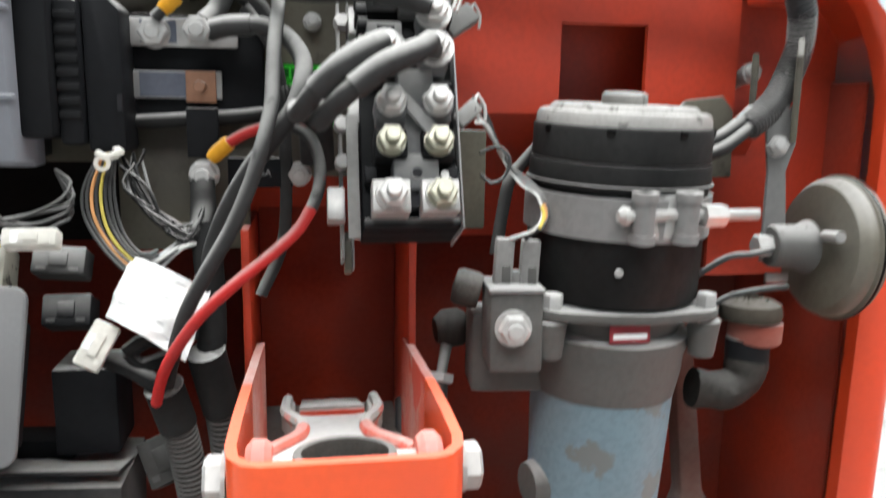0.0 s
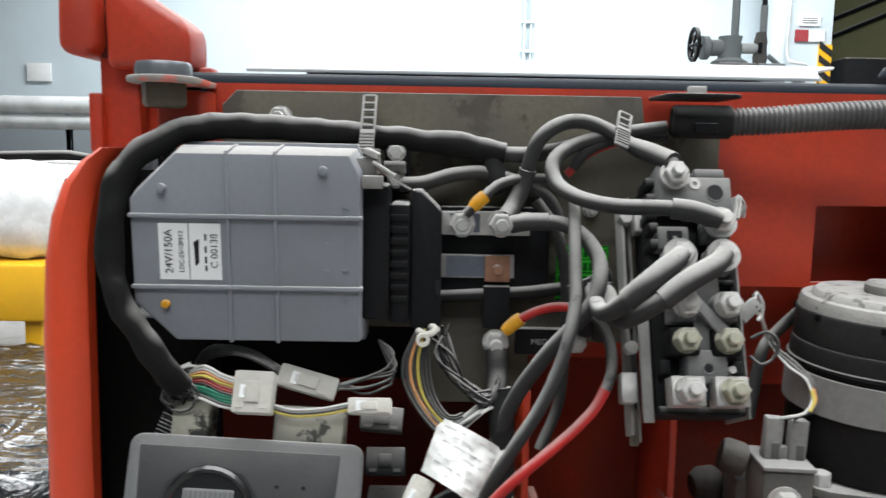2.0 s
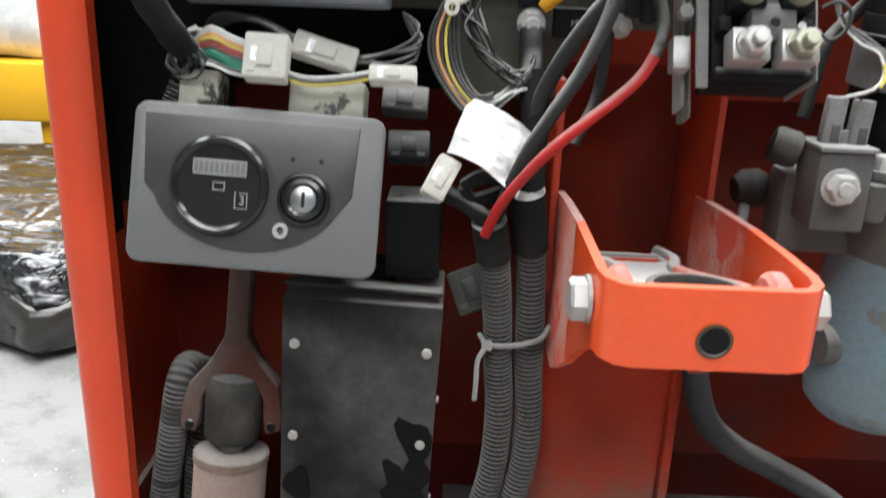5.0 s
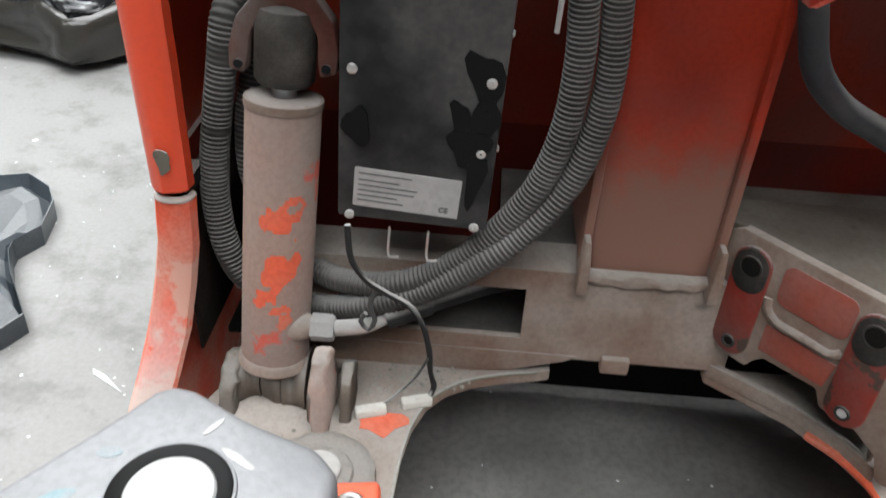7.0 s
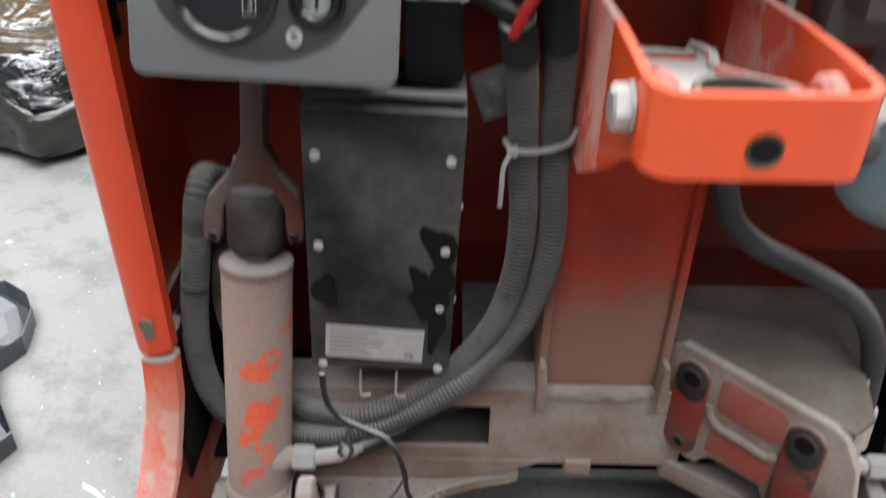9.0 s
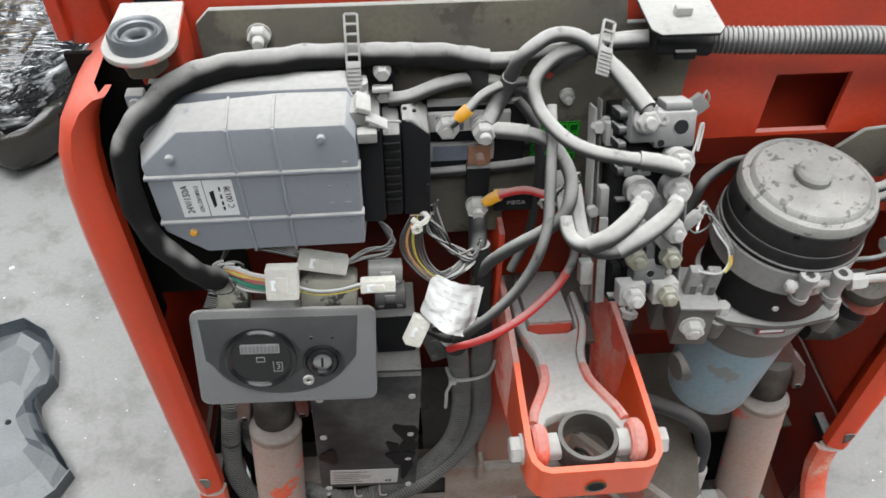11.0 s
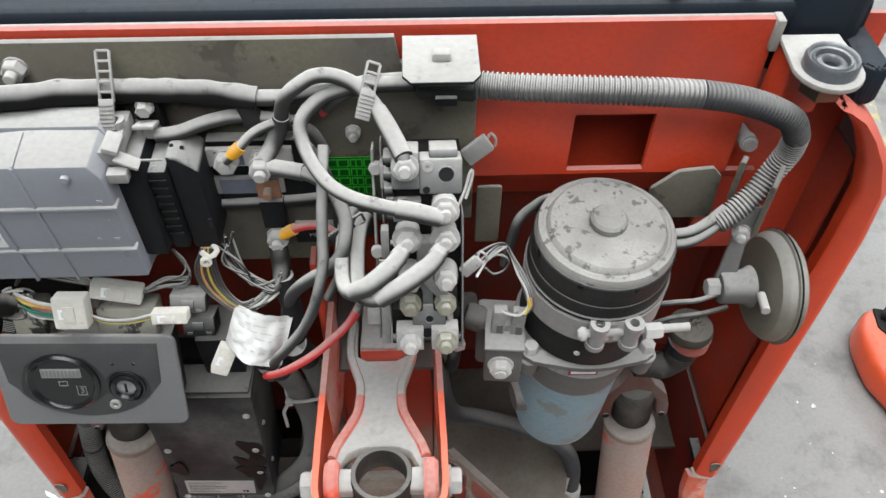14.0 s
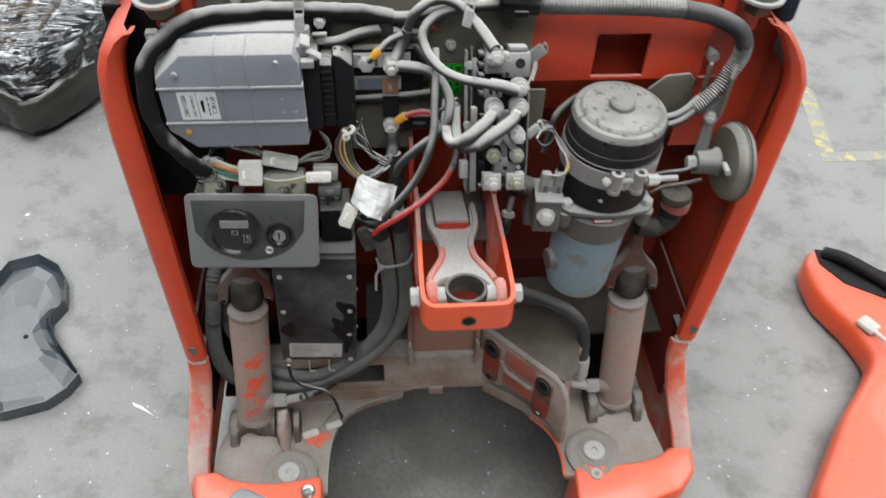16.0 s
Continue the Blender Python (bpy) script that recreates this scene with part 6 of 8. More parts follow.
    r = 0.0545 + 0.0115 * ear + 0.0012 * math.sin(5 * a)
    flange.append((r * math.cos(a), r * math.sin(a)))
part("flange", prism(flange, 0.006, pm(-0.119), B3, 0.0012), M["dim_cast"], pump, "cast flange with two bolt ears")
for a in EARS:
    c = pm(-0.113) + B3 @ V(0.0585 * math.cos(a), 0.0585 * math.sin(a), 0)
    part("flange_bolt", hexagon(c, pm_ax, 0.011, 0.008), M["bolt"], pump)
    part("flange_boss", rod(c - pm_ax * 0.007, c - pm_ax * 0.030, 0.0095, 0.0075, 0.001), M["dim_cast"], pump)
part("pump_housing", lathe(slim([(0, -0.172), (0.0480, -0.172), (0.0495, -0.164), (0.0510, -0.156), (0.0515, -0.146), (0.0535, -0.140), (0.0535, -0.134), (0.0470, -0.131), (0.0480, -0.119), (0, -0.119)]), pm(0), pm_ax, 44), M["dim_cast"], pump, "cast pump housing")
part("warning_label", box(pm(-0.131) + V(-0.004, -0.0478, 0.004), (0.024, 0.0008, 0.010), 0.0002, Matrix.Rotation(radians(-5), 3, "X")), M["redlabel"], pump, "red and white warning label")
part("warning_stripe", box(pm(-0.131) + V(-0.004, -0.0486, 0.003), (0.020, 0.0004, 0.003), 0, Matrix.Rotation(radians(-5), 3, "X")), M["label"], pump)
part("oil_tank", lathe([(0, -0.292), (0.020, -0.2915), (0.032, -0.288), (0.0385, -0.281), (0.0405, -0.272), (0.0425, -0.226), (0.0445, -0.172), (0, -0.168)], pm(0), pm_ax, 48), M["tank"], pump, "blue-grey painted oil tank, dusty")
part("tank_boss", lathe([(0, 0), (0.013, 0), (0.016, 0.012), (0, 0.012)], pm(-0.235) + V(-0.047, -0.010, 0), (1, 0.2, 0), 20), M["dim_cast"], pump)
part("motor_dimple", lathe([(0, 0), (0.0025, 0), (0.002, 0.001), (0, 0.001)], pm(-0.095) + V(-0.016, -0.0535, 0.005), (-0.3, -1, 0.1), 12), M["bolt"], pump)

# breather beside the pump
brt = thing("breather", "breather with an orange ring and a dusty brush top", "breather", (0.275, 0.0, 0.60))
part("elbow", tube([(0.236, 0.0, 0.608), (0.258, -0.002, 0.606), (0.269, -0.002, 0.612), (0.272, 0.0, 0.624)], 0.0125, 14, lumps=0.25), M["grime_shade"], brt, "black elbow caked with dirt")
part("neck", rod((0.272, 0.0, 0.618), (0.272, 0.001, 0.640), 0.0135, bev=0.001), M["dark"], brt)
part("orange_ring", rod((0.276, 0.001, 0.636), (0.2765, 0.001, 0.652), 0.0165, bev=0.002), M["haze"], brt, "orange plastic ring")
part("brush_top", lathe([(0, 0.014), (0.012, 0.013), (0.018, 0.010), (0.0195, 0.004), (0.0180, 0.0), (0, 0.0)], (0.2725, 0.001, 0.651), (0, 0.05, 1), 28), M["brush"], brt, "fibrous dusty top")
random.seed(5)
bristles = bmesh.new()
for k in range(260):
    a, e = random.uniform(0, 6.283), random.uniform(0.15, 1.5)
    d = V(math.cos(a) * math.cos(e), math.sin(a) * math.cos(e), math.sin(e))
    p = V(0.2725, 0.001, 0.652) + V(d.x * 0.017, d.y * 0.017, d.z * 0.012)
    q, w = p + d * random.uniform(0.002, 0.005), d.orthogonal().normalized() * 0.0006
    w2 = d.cross(w)
    vs = [bristles.verts.new(x) for x in (p + w, p - w * 0.5 + w2 * 0.87, p - w * 0.5 - w2 * 0.87, q)]
    for f in ((0, 1, 3), (1, 2, 3), (2, 0, 3)):
        bristles.faces.new([vs[n] for n in f])
part("bristle_tuft", bristles, M["brush"], brt, "short dusty bristles")

# ---- solenoid valve ----
vlv = thing("solenoid_valve", "grey solenoid valve with a plugged coil, bolted beside the pump", "valve", (0.115, 0.0, 0.60))
vt = Matrix.Rotation(radians(-5), 3, "Z") @ Matrix.Rotation(radians(-2), 3, "X")
vc = V(0.1145, -0.0115, 0.6555)
part("coil", box(vc, (0.030, 0.038, 0.046), 0.002, vt), M["dim_cast"], vlv, "dusty grey coil block")
part("coil_plate", box(vc + vt @ V(0, 0, 0.0240), (0.0315, 0.0415, 0.0025), 0.0006, vt), M["band"], vlv, "flat steel yoke plate")
for nm, b in bolt_set(vc + vt @ V(-0.002, -0.019, 0.003), vt @ V(0, -1, 0), 0.0150, 0.002, washer=0.0105):
    part("front_" + nm, b, M["bolt"], vlv)
for dx, dz in ((-0.0055, 0.0), (0.0095, -0.001)):
    post = part("spade_plug", box(vc + vt @ V(dx, -0.001, 0.0380 + dz), (0.0105, 0.0090, 0.0265), 0.0012, vt @ Matrix.Rotation(radians(3), 3, "Y")), M["strap"], vlv, "dusty clear spade connector")
    part("slot", box(vc + vt @ V(dx + 0.001, -0.0055, 0.031 + dz), (0.005, 0.0008, 0.010), 0.0003, vt), M["dim_cast"], post)
part("spade_stub", box(vc + vt @ V(0.002, 0.0, 0.0285), (0.006, 0.006, 0.008), 0.001, vt), M["strap"], vlv)
part("valve_body", box(vc + V(0.006, 0.030, -0.022), (0.050, 0.034, 0.050), 0.004, vt), M["dim_cast"], vlv, "cast valve body")
part("end_cap", lathe([(0, 0), (0.0100, 0), (0.0112, 0.003), (0.0112, 0.013), (0.0095, 0.016), (0, 0.017)], (0.099, 0.004, 0.6720), (-1, 0.25, 0.25), 28), M["greasy"], vlv, "round dusty end cap")
part("hose_union", lathe([(0, 0), (0.010, 0), (0.0125, 0.004), (0.0125, 0.014), (0.008, 0.020), (0, 0.021)], (0.098, 0.044, 0.640), (-1, -0.1, -0.1), 24), M["grime_shade"], vlv, "greasy union")
part("drain_rod", rod((0.086, 0.040, 0.632), (0.079, 0.022, 0.614), 0.0040, 0.0032), M["dim_cast"], vlv)
part("drain_nut", hexagon((0.079, 0.022, 0.616), (-0.2, -0.4, -1), 0.0150, 0.006), M["bolt"], vlv)
part("drain_hose", tube([(0.0775, 0.019, 0.611), (0.0760, 0.015, 0.598), (0.074, 0.020, 0.580), (0.070, 0.045, 0.565)], 0.0058, 12), M["rubber"], vlv)
part("back_plate", span(0.094, 0.114, 0.064, 0.068, 0.700, 0.765, 0.002), M["plate"], vlv)

# ---- horn ----
hn_ax = V(1, 0.02, -0.04).normalized()
hn_c = V(0.3210, 0.0150, 0.6940)
horn = thing("horn", "dusty round disc horn on a flat bracket", "horn", tuple(hn_c))
part("shell", lathe([(0, -0.006), (0.030, -0.006), (0.0405, -0.004), (0.0440, 0.000), (0.0448, 0.002), (0.0448, 0.006), (0.0470, 0.007), (0.0470, 0.010), (0.0445, 0.011), (0.0445, 0.014), (0.0415, 0.0165), (0.030, 0.0175), (0, 0.018)], hn_c + hn_ax * 0.006, hn_ax, 52), M["horn"], horn, "pressed steel disc")
part("gasket", lathe([(0.0445, 0.0078), (0.0474, 0.0078), (0.0474, 0.0094), (0.0445, 0.0094)], hn_c + hn_ax * 0.006, hn_ax, 52), M["smear"], horn, "black gasket ring")
part("coil_can", lathe([(0, -0.034), (0.0125, -0.034), (0.0138, -0.032), (0.0140, -0.014), (0.0175, -0.008), (0, -0.008)], hn_c + hn_ax * 0.002, hn_ax, 32), M["dim_cast"], horn, "round coil can")
part("mount_nut", hexagon(hn_c - hn_ax * 0.032, -hn_ax, 0.013, 0.010), M["bolt"], horn)
part("adjuster", rod(hn_c + V(-0.004, -0.016, 0.010), hn_c + V(-0.006, -0.034, 0.012), 0.0035, n=12), M["steel"], horn)
part("spade", box(hn_c + V(-0.018, 0.010, -0.022), (0.016, 0.003, 0.006), 0.0005), M["steel"], horn)
part("bracket", facing([(0.287, 0.684), (0.305, 0.684), (0.300, 0.735), (0.299, 0.742), (0.3045, 0.760), (0.304, 0.783), (0.282, 0.783), (0.284, 0.765), (0.287, 0.742)], 0.0190, 0.003, 0.0006), M["band"], horn, "flat steel bracket strip")
part("wire_one", tube([(0.238, 0.012, 0.676), (0.255, 0.004, 0.690), (0.272, 0.004, 0.692), (0.296, 0.012, 0.694)], 0.0022, 8), M["wire_k"], horn)
part("wire_two", tube([(0.236, 0.014, 0.640), (0.256, 0.008, 0.662), (0.282, 0.008, 0.668), (0.304, 0.014, 0.668)], 0.0022, 8), M["wire_k"], horn)

# stud, earth plate and clamp near the hose end
clampp = thing("hose_clamp_plate", "dusty lobed steel plate with a clamp bolt behind the pump", "bracket", (0.27, 0.06, 0.74))
part("lobed_plate", facing([(0.228, 0.735), (0.228, 0.768), (0.246, 0.786), (0.272, 0.789), (0.280, 0.780), (0.282, 0.735)], 0.055, 0.004, 0.001), M["plate"], clampp)
part("clamp_arm", prism([(-0.010, -0.022), (0.010, -0.022), (0.012, 0.030), (0.0, 0.042), (-0.012, 0.030)], 0.004, (0.300, 0.020, 0.783), Matrix((V(0.5, 0.8, 0).normalized(), V(0, 0, 1), V(0.8, -0.5, 0).normalized())).transposed(), 0.001), M["plate"], clampp)
part("clamp_arm", prism([(-0.008, -0.012), (0.008, -0.012), (0.008, 0.020), (-0.008, 0.026)], 0.004, (0.282, 0.040, 0.790), Matrix((V(0.5, 0.8, 0).normalized(), V(0, 0, 1), V(0.8, -0.5, 0).normalized())).transposed(), 0.001), M["plate"], clampp)
for nm, b in bolt_set((0.291, 0.0190, 0.7580), (-0.3, -0.95, 0.1), 0.011, 0.004):
    part("clamp_" + nm, b, M["bolt"], clampp)
stud = solid("panel_stud", merge(rod((0.296, 0.088, 0.800), (0.296, 0.060, 0.806), 0.0055, bev=0.001), rod((0.296, 0.070, 0.804), (0.296, 0.064, 0.805), 0.0068)), M["bolt"], "short dusty steel stud on the red panel", "stud")

# ---- cables ----


def lug(parent, at, axis, towards, mat="bolt"):
    """A crimped ring: flat eye round the stud and a barrel towards the cable."""
    at, a, t = V(*at), Vector(axis).normalized(), Vector(towards).normalized()
    t = (t - a * t.dot(a)).normalized()
    part("lug_eye", lathe([(0.0035, 0), (0.0085, 0), (0.0085, 0.0022), (0.0035, 0.0022)], at, a, 22), M[mat], parent)
    return at + a * 0.003 + t * 0.012


def cable(label, pts, r, mat="cable", sleeve=None, group="cables", lumps=0.0, category="cable"):
    c = thing("cable", label, category, pts[0], group)
    part("core", tube(pts, r, 14, 0.003, lumps=lumps), M[mat], c)
    return c


bolt_ax = V(0, -1, 0)
c = cable("dusty grey battery cable in a high arch", [(-0.058, 0.036, 0.824), (-0.0515, 0.044, 0.832), (-0.0450, 0.047, 0.846), (-0.0415, 0.044, 0.861), (-0.0375, 0.041, 0.8735), (-0.030, 0.041, 0.882), (-0.0175, 0.045, 0.8878), (-0.0033, 0.045, 0.8877), (0.0113, 0.041, 0.8814), (0.0235, 0.029, 0.8725), (0.0325, 0.010, 0.8676), (0.0385, -0.004, 0.8640)], 0.0050)
part("crimp", rod((0.0370, 0.000, 0.8650), on_ct(-0.0125, 0.131, -0.0050), 0.0062, 0.0046, 0.0012), M["cable"], c, "taped crimp")
lug(c, (-0.0605, 0.0435, 0.820), (0, -1, 0), (0, 0, 1))
part("sleeve", tube([(-0.058, 0.036, 0.824), (-0.0515, 0.044, 0.832), (-0.0450, 0.047, 0.846), (-0.0425, 0.0455, 0.856)], 0.0060, 14), M["cable"], c, "black shrink sleeve")
part("sleeve", tube([(0.0235, 0.029, 0.8725), (0.0325, 0.010, 0.8676), (0.0395, -0.006, 0.8632)], 0.0062, 16, ends=(0.9, 1.0)), M["cable"], c)
part("lug_eye", lathe([(0.0045, 0), (0.0090, 0), (0.0090, 0.003), (0.0045, 0.003)], on_ct(-0.0125, 0.129, W0), ct_n, 22), M["bolt"], c)
c = cable("dusty grey cable looping beside the contactors", [(0.0560, -0.0280, 0.8325), (0.042, -0.0275, 0.8362), (0.0239, -0.0225, 0.8368), (0.0061, -0.015, 0.8366), (-0.0085, -0.005, 0.8384), (-0.0193, 0.009, 0.8421), (-0.0263, 0.022, 0.848), (-0.0287, 0.030, 0.8568), (-0.0250, 0.036, 0.8650), (-0.0137, 0.043, 0.872), (0.001, 0.045, 0.8768), (0.0194, 0.0445, 0.881), (0.0475, 0.040, 0.8851)], 0.0048)
part("sleeve", tube([(0.034, -0.0255, 0.8368), (0.046, -0.0275, 0.8355), (0.057, -0.0285, 0.8322), (0.0625, -0.030, 0.8300)], 0.0062, 16, ends=(1.0, 0.75)), M["cable"], c)
part("lug_eye", lathe([(0.0045, 0), (0.0095, 0), (0.0095, 0.003), (0.0045, 0.003)], on_ct(0.0128, 0.099, W0), ct_n, 22), M["bolt"], c)
cable("thin dusty cable above the loop", [(-0.012, 0.050, 0.858), (-0.004, 0.046, 0.869), (0.015, 0.046, 0.877), (0.049, 0.044, 0.880)], 0.0042)
cable("thin red-brown cable inside the loop", [(-0.016, 0.050, 0.853), (-0.004, 0.049, 0.866), (0.012, 0.047, 0.874), (0.03, 0.046, 0.878)], 0.0030, "redcable")
c = cable("thick dusty cable from the bus bar down to the conduit", [(-0.054, 0.032, 0.8205), (-0.0491, 0.030, 0.8216), (-0.0335, 0.025, 0.8231), (-0.0199, 0.019, 0.8215), (-0.0092, 0.010, 0.8144), (-0.0025, -0.001, 0.8032), (-0.0030, -0.011, 0.7913), (-0.0077, -0.015, 0.7776), (-0.0188, -0.013, 0.762), (-0.032, -0.0065, 0.7444), (-0.046, 0.004, 0.720), (-0.0560, 0.014, 0.695), (-0.0620, 0.018, 0.672), (-0.066, 0.016, 0.645)], 0.0050)
part("sleeve", tube([(-0.054, 0.033, 0.8200), (-0.044, 0.0285, 0.8224), (-0.030, 0.0240, 0.8230)], 0.0060, 14), M["cable"], c)
lug(c, (-0.0605, 0.0405, 0.820), (0, -1, 0), (1, 0, 0))
cable("dusty cable running down to the wire bundle", [(-0.0150, 0.030, 0.842), (-0.0160, 0.012, 0.828), (-0.0174, -0.002, 0.8103), (-0.0182, -0.012, 0.793), (-0.0190, -0.020, 0.7782), (-0.0232, -0.028, 0.7603), (-0.0295, -0.0315, 0.7402), (-0.040, -0.0325, 0.7164), (-0.054, -0.0310, 0.6923), (-0.0650, -0.026, 0.6712), (-0.074, -0.016, 0.645), (-0.080, -0.006, 0.625)], 0.0040)
c = cable("red cable fading to dusty grey near the contactors", [(-0.0499, 0.0325, 0.7546), (-0.0375, 0.030, 0.7621), (-0.0238, 0.025, 0.767), (-0.0081, 0.0125, 0.7677), (0.0012, -0.001, 0.7617), (0.0058, -0.011, 0.7481), (0.0046, -0.019, 0.7349), (-0.003, -0.0245, 0.7195)], 0.0031, "redcable")
part("bright_run", tube([(0.0012, -0.0225, 0.7265), (-0.006, -0.0265, 0.7155), (-0.018, -0.0325, 0.7049), (-0.0353, -0.039, 0.6919), (-0.0543, -0.039, 0.6747), (-0.069, -0.031, 0.6547), (-0.079, -0.020, 0.636), (-0.0855, -0.008, 0.616)], 0.0032, 14), M["redcable"], c, "bright red run")
part("dusty_run", tube([(-0.0081, 0.0125, 0.7677), (0.0012, -0.001, 0.7617), (0.0058, -0.011, 0.7481), (0.0046, -0.019, 0.7349), (0.0008, -0.0228, 0.7258)], 0.0034, 14), M["cable"], c, "dusty grey run")
part("sleeve", tube([(-0.0565, 0.034, 0.7475), (-0.0515, 0.0335, 0.7525), (-0.0455, 0.032, 0.7575)], 0.0046, 14, ends=(0.75, 1.0)), M["yellow"], c, "yellow crimp sleeve")
c = cable("dusty wire with a yellow crimp sleeve", [(-0.084, 0.034, 0.826), (-0.074, 0.034, 0.836), (-0.062, 0.040, 0.846), (-0.045, 0.046, 0.850), (-0.025, 0.049, 0.850)], 0.0034)
part("sleeve", tube([(-0.080, 0.034, 0.830), (-0.076, 0.034, 0.8345), (-0.0715, 0.035, 0.8385)], 0.0046, 14, ends=(0.75, 1.0)), M["yellow"], c, "yellow crimp sleeve")
for k, (u, base) in enumerate(((-0.0125, [(0.0365, -0.041, 0.8120), (0.0300, -0.049, 0.8085), (0.0155, -0.056, 0.7985), (0.0040, -0.053, 0.7870), (-0.0020, -0.044, 0.7790), (-0.0055, -0.030, 0.7755), (-0.0060, -0.014, 0.7790), (-0.0050, 0.004, 0.7840), (-0.003, 0.020, 0.782), (-0.001, 0.036, 0.768), (0.000, 0.044, 0.745)]),
                              (0.0128, [(0.0610, -0.042, 0.8130), (0.0550, -0.048, 0.8080), (0.0365, -0.058, 0.7995), (0.0215, -0.060, 0.7885), (0.0100, -0.050, 0.7775), (0.0055, -0.036, 0.7720), (0.0045, -0.018, 0.7745), (0.0050, 0.000, 0.7800), (0.007, 0.018, 0.778), (0.009, 0.034, 0.764), (0.010, 0.044, 0.742)]))):
    c = cable("thick pale dusty cable bolted to a contactor stud", base, 0.0052)
    part("sleeve", tube(base[:4][::-1], 0.0064, 16, ends=(1.0, 0.82)), M["cable"], c, "taped sleeve")
    part("crimp", rod(Vector(base[0]) + (Vector(base[1]) - Vector(base[0])) * 0.5, on_ct(u, 0.0765, -0.0055), 0.0062, 0.0046, 0.0012), M["cable"], c, "taped crimp")
    part("lug_eye", lathe([(0.0045, 0), (0.0098, 0), (0.0098, 0.003), (0.0045, 0.003)], on_ct(u, 0.0790, W0), ct_n, 22), M["bolt"], c)
cable("dark cable along the mounting plate", [(-0.128, 0.040, 0.845), (-0.112, 0.042, 0.846), (-0.090, 0.046, 0.852), (-0.066, 0.050, 0.852), (-0.03, 0.053, 0.838), (-0.018, 0.052, 0.815)], 0.0050)
cable("dark cable under the bus bar", [(-0.10, 0.050, 0.768), (-0.07, 0.049, 0.770), (-0.04, 0.049, 0.772), (-0.012, 0.048, 0.776)], 0.0045, "rubber")
cable("grey cable down beside the fuses", [(-0.036, 0.050, 0.835), (-0.022, 0.046, 0.815), (-0.016, 0.044, 0.79), (-0.014, 0.044, 0.76), (-0.016, 0.044, 0.70), (-0.03, 0.036, 0.665)], 0.0038)
valve_wires = thing("valve_wires", "thin dusty wires from the contactors round to the valve", "wires", (0.10, -0.02, 0.77))
for k, mname in enumerate(("wire_w", "wire_k", "wire_k")):
    o = (k - 1) * 0.0016
    end = (0.1105 + k * 0.001, -0.0115, 0.7060) if k < 2 else (0.1250, -0.0110, 0.7040)
    part("wire", tube([(0.0870, -0.026 + 3 * o, 0.7790 + 4 * o), (0.0980, -0.008 + o, 0.7730 + 2 * o), (0.1080, 0.010, 0.7590 + o), (0.1135, 0.0150, 0.7510 + o), (0.1180, 0.011, 0.7435 + o), (0.1235 + o, 0.0, 0.7370 + o), (0.1290 + o, -0.012, 0.7310), (0.1308 + o, -0.0175, 0.7205), (0.1250 + o, -0.0215, 0.7130), (0.1165 + 2 * o, -0.0160, 0.7080), end], 0.0010, 6), M[mname], valve_wires)
part("bare_wire", tube([(0.1135, 0.0150, 0.7512), (0.104, 0.000, 0.7620), (0.0935, -0.017, 0.7720), (0.0860, -0.024, 0.7780)], 0.0012, 6), M["wire_w"], valve_wires)
part("bright_end", tube([(0.1300, -0.0150, 0.7265), (0.1312, -0.0175, 0.7205), (0.1290, -0.0195, 0.7160)], 0.0015, 6), M["wire_o"], valve_wires, "orange insulation")
part("bright_end", tube([(0.1290, -0.0160, 0.7255), (0.1298, -0.0186, 0.7200), (0.1262, -0.0215, 0.7138)], 0.0013, 6), M["wire_y"], valve_wires, "yellow insulation")
part("loop", tube([(0.0960, 0.0, 0.7540), (0.1050, 0.001, 0.7580), (0.1120, 0.001, 0.7545), (0.1138, 0.0, 0.7480), (0.1100, 0.0, 0.7400), (0.1030, 0.0, 0.7370), (0.0970, 0.002, 0.7420)], 0.0011, 6), M["wire_k"], valve_wires)
cable("thick dusty lead from the motor down behind the contactors", [(0.1560, 0.046, 0.7700), (0.1477, 0.058, 0.7560), (0.1396, 0.0605, 0.7460), (0.1324, 0.0600, 0.7380), (0.1277, 0.058, 0.7305), (0.1237, 0.056, 0.7110), (0.119, 0.052, 0.685)], 0.0042)

harness = thing("wire_harness", "thick tape-wrapped wire harness under grey dust, strapped to the plate", "wire harness", (-0.2, 0.05, 0.87), "cables")
part("wrap", tube([(-0.262, -0.004, 0.718), (-0.2690, -0.012, 0.7320), (-0.2800, -0.015, 0.7500), (-0.2935, -0.013, 0.7718), (-0.3000, -0.010, 0.795), (-0.3000, -0.008, 0.8277), (-0.2940, -0.001, 0.8530), (-0.2785, 0.008, 0.8690), (-0.2576, 0.0225, 0.8790), (-0.2254, 0.035, 0.8809), (-0.1728, 0.045, 0.8785), (-0.1288, 0.050, 0.8750), (-0.100, 0.0515, 0.8725), (-0.080, 0.0515, 0.8700), (-0.058, 0.051, 0.866)], 0.0082, 18, 0.004, lumps=0.22), M["tape"], harness, "black tape wrap, grey with dust on top")
part("wrap_end", tube([(-0.062, 0.052, 0.866), (-0.040, 0.052, 0.866), (-0.010, 0.051, 0.872), (0.020, 0.048, 0.880), (0.049, 0.045, 0.884)], 0.0055, 12, lumps=0.1), M["cable"], harness)
part("drop_lead", tube([(-0.066, 0.052, 0.866), (-0.064, 0.050, 0.852), (-0.060, 0.050, 0.840)], 0.0075, 12, lumps=0.1), M["rubber"], harness)


def ladder_strap(name, at, turn, length, label, mat="strap"):
    s = thing(name, label, "cable strap", at, "ladder straps")
    n = int(length / 0.006)
    for x in (-0.0042, 0.0042):
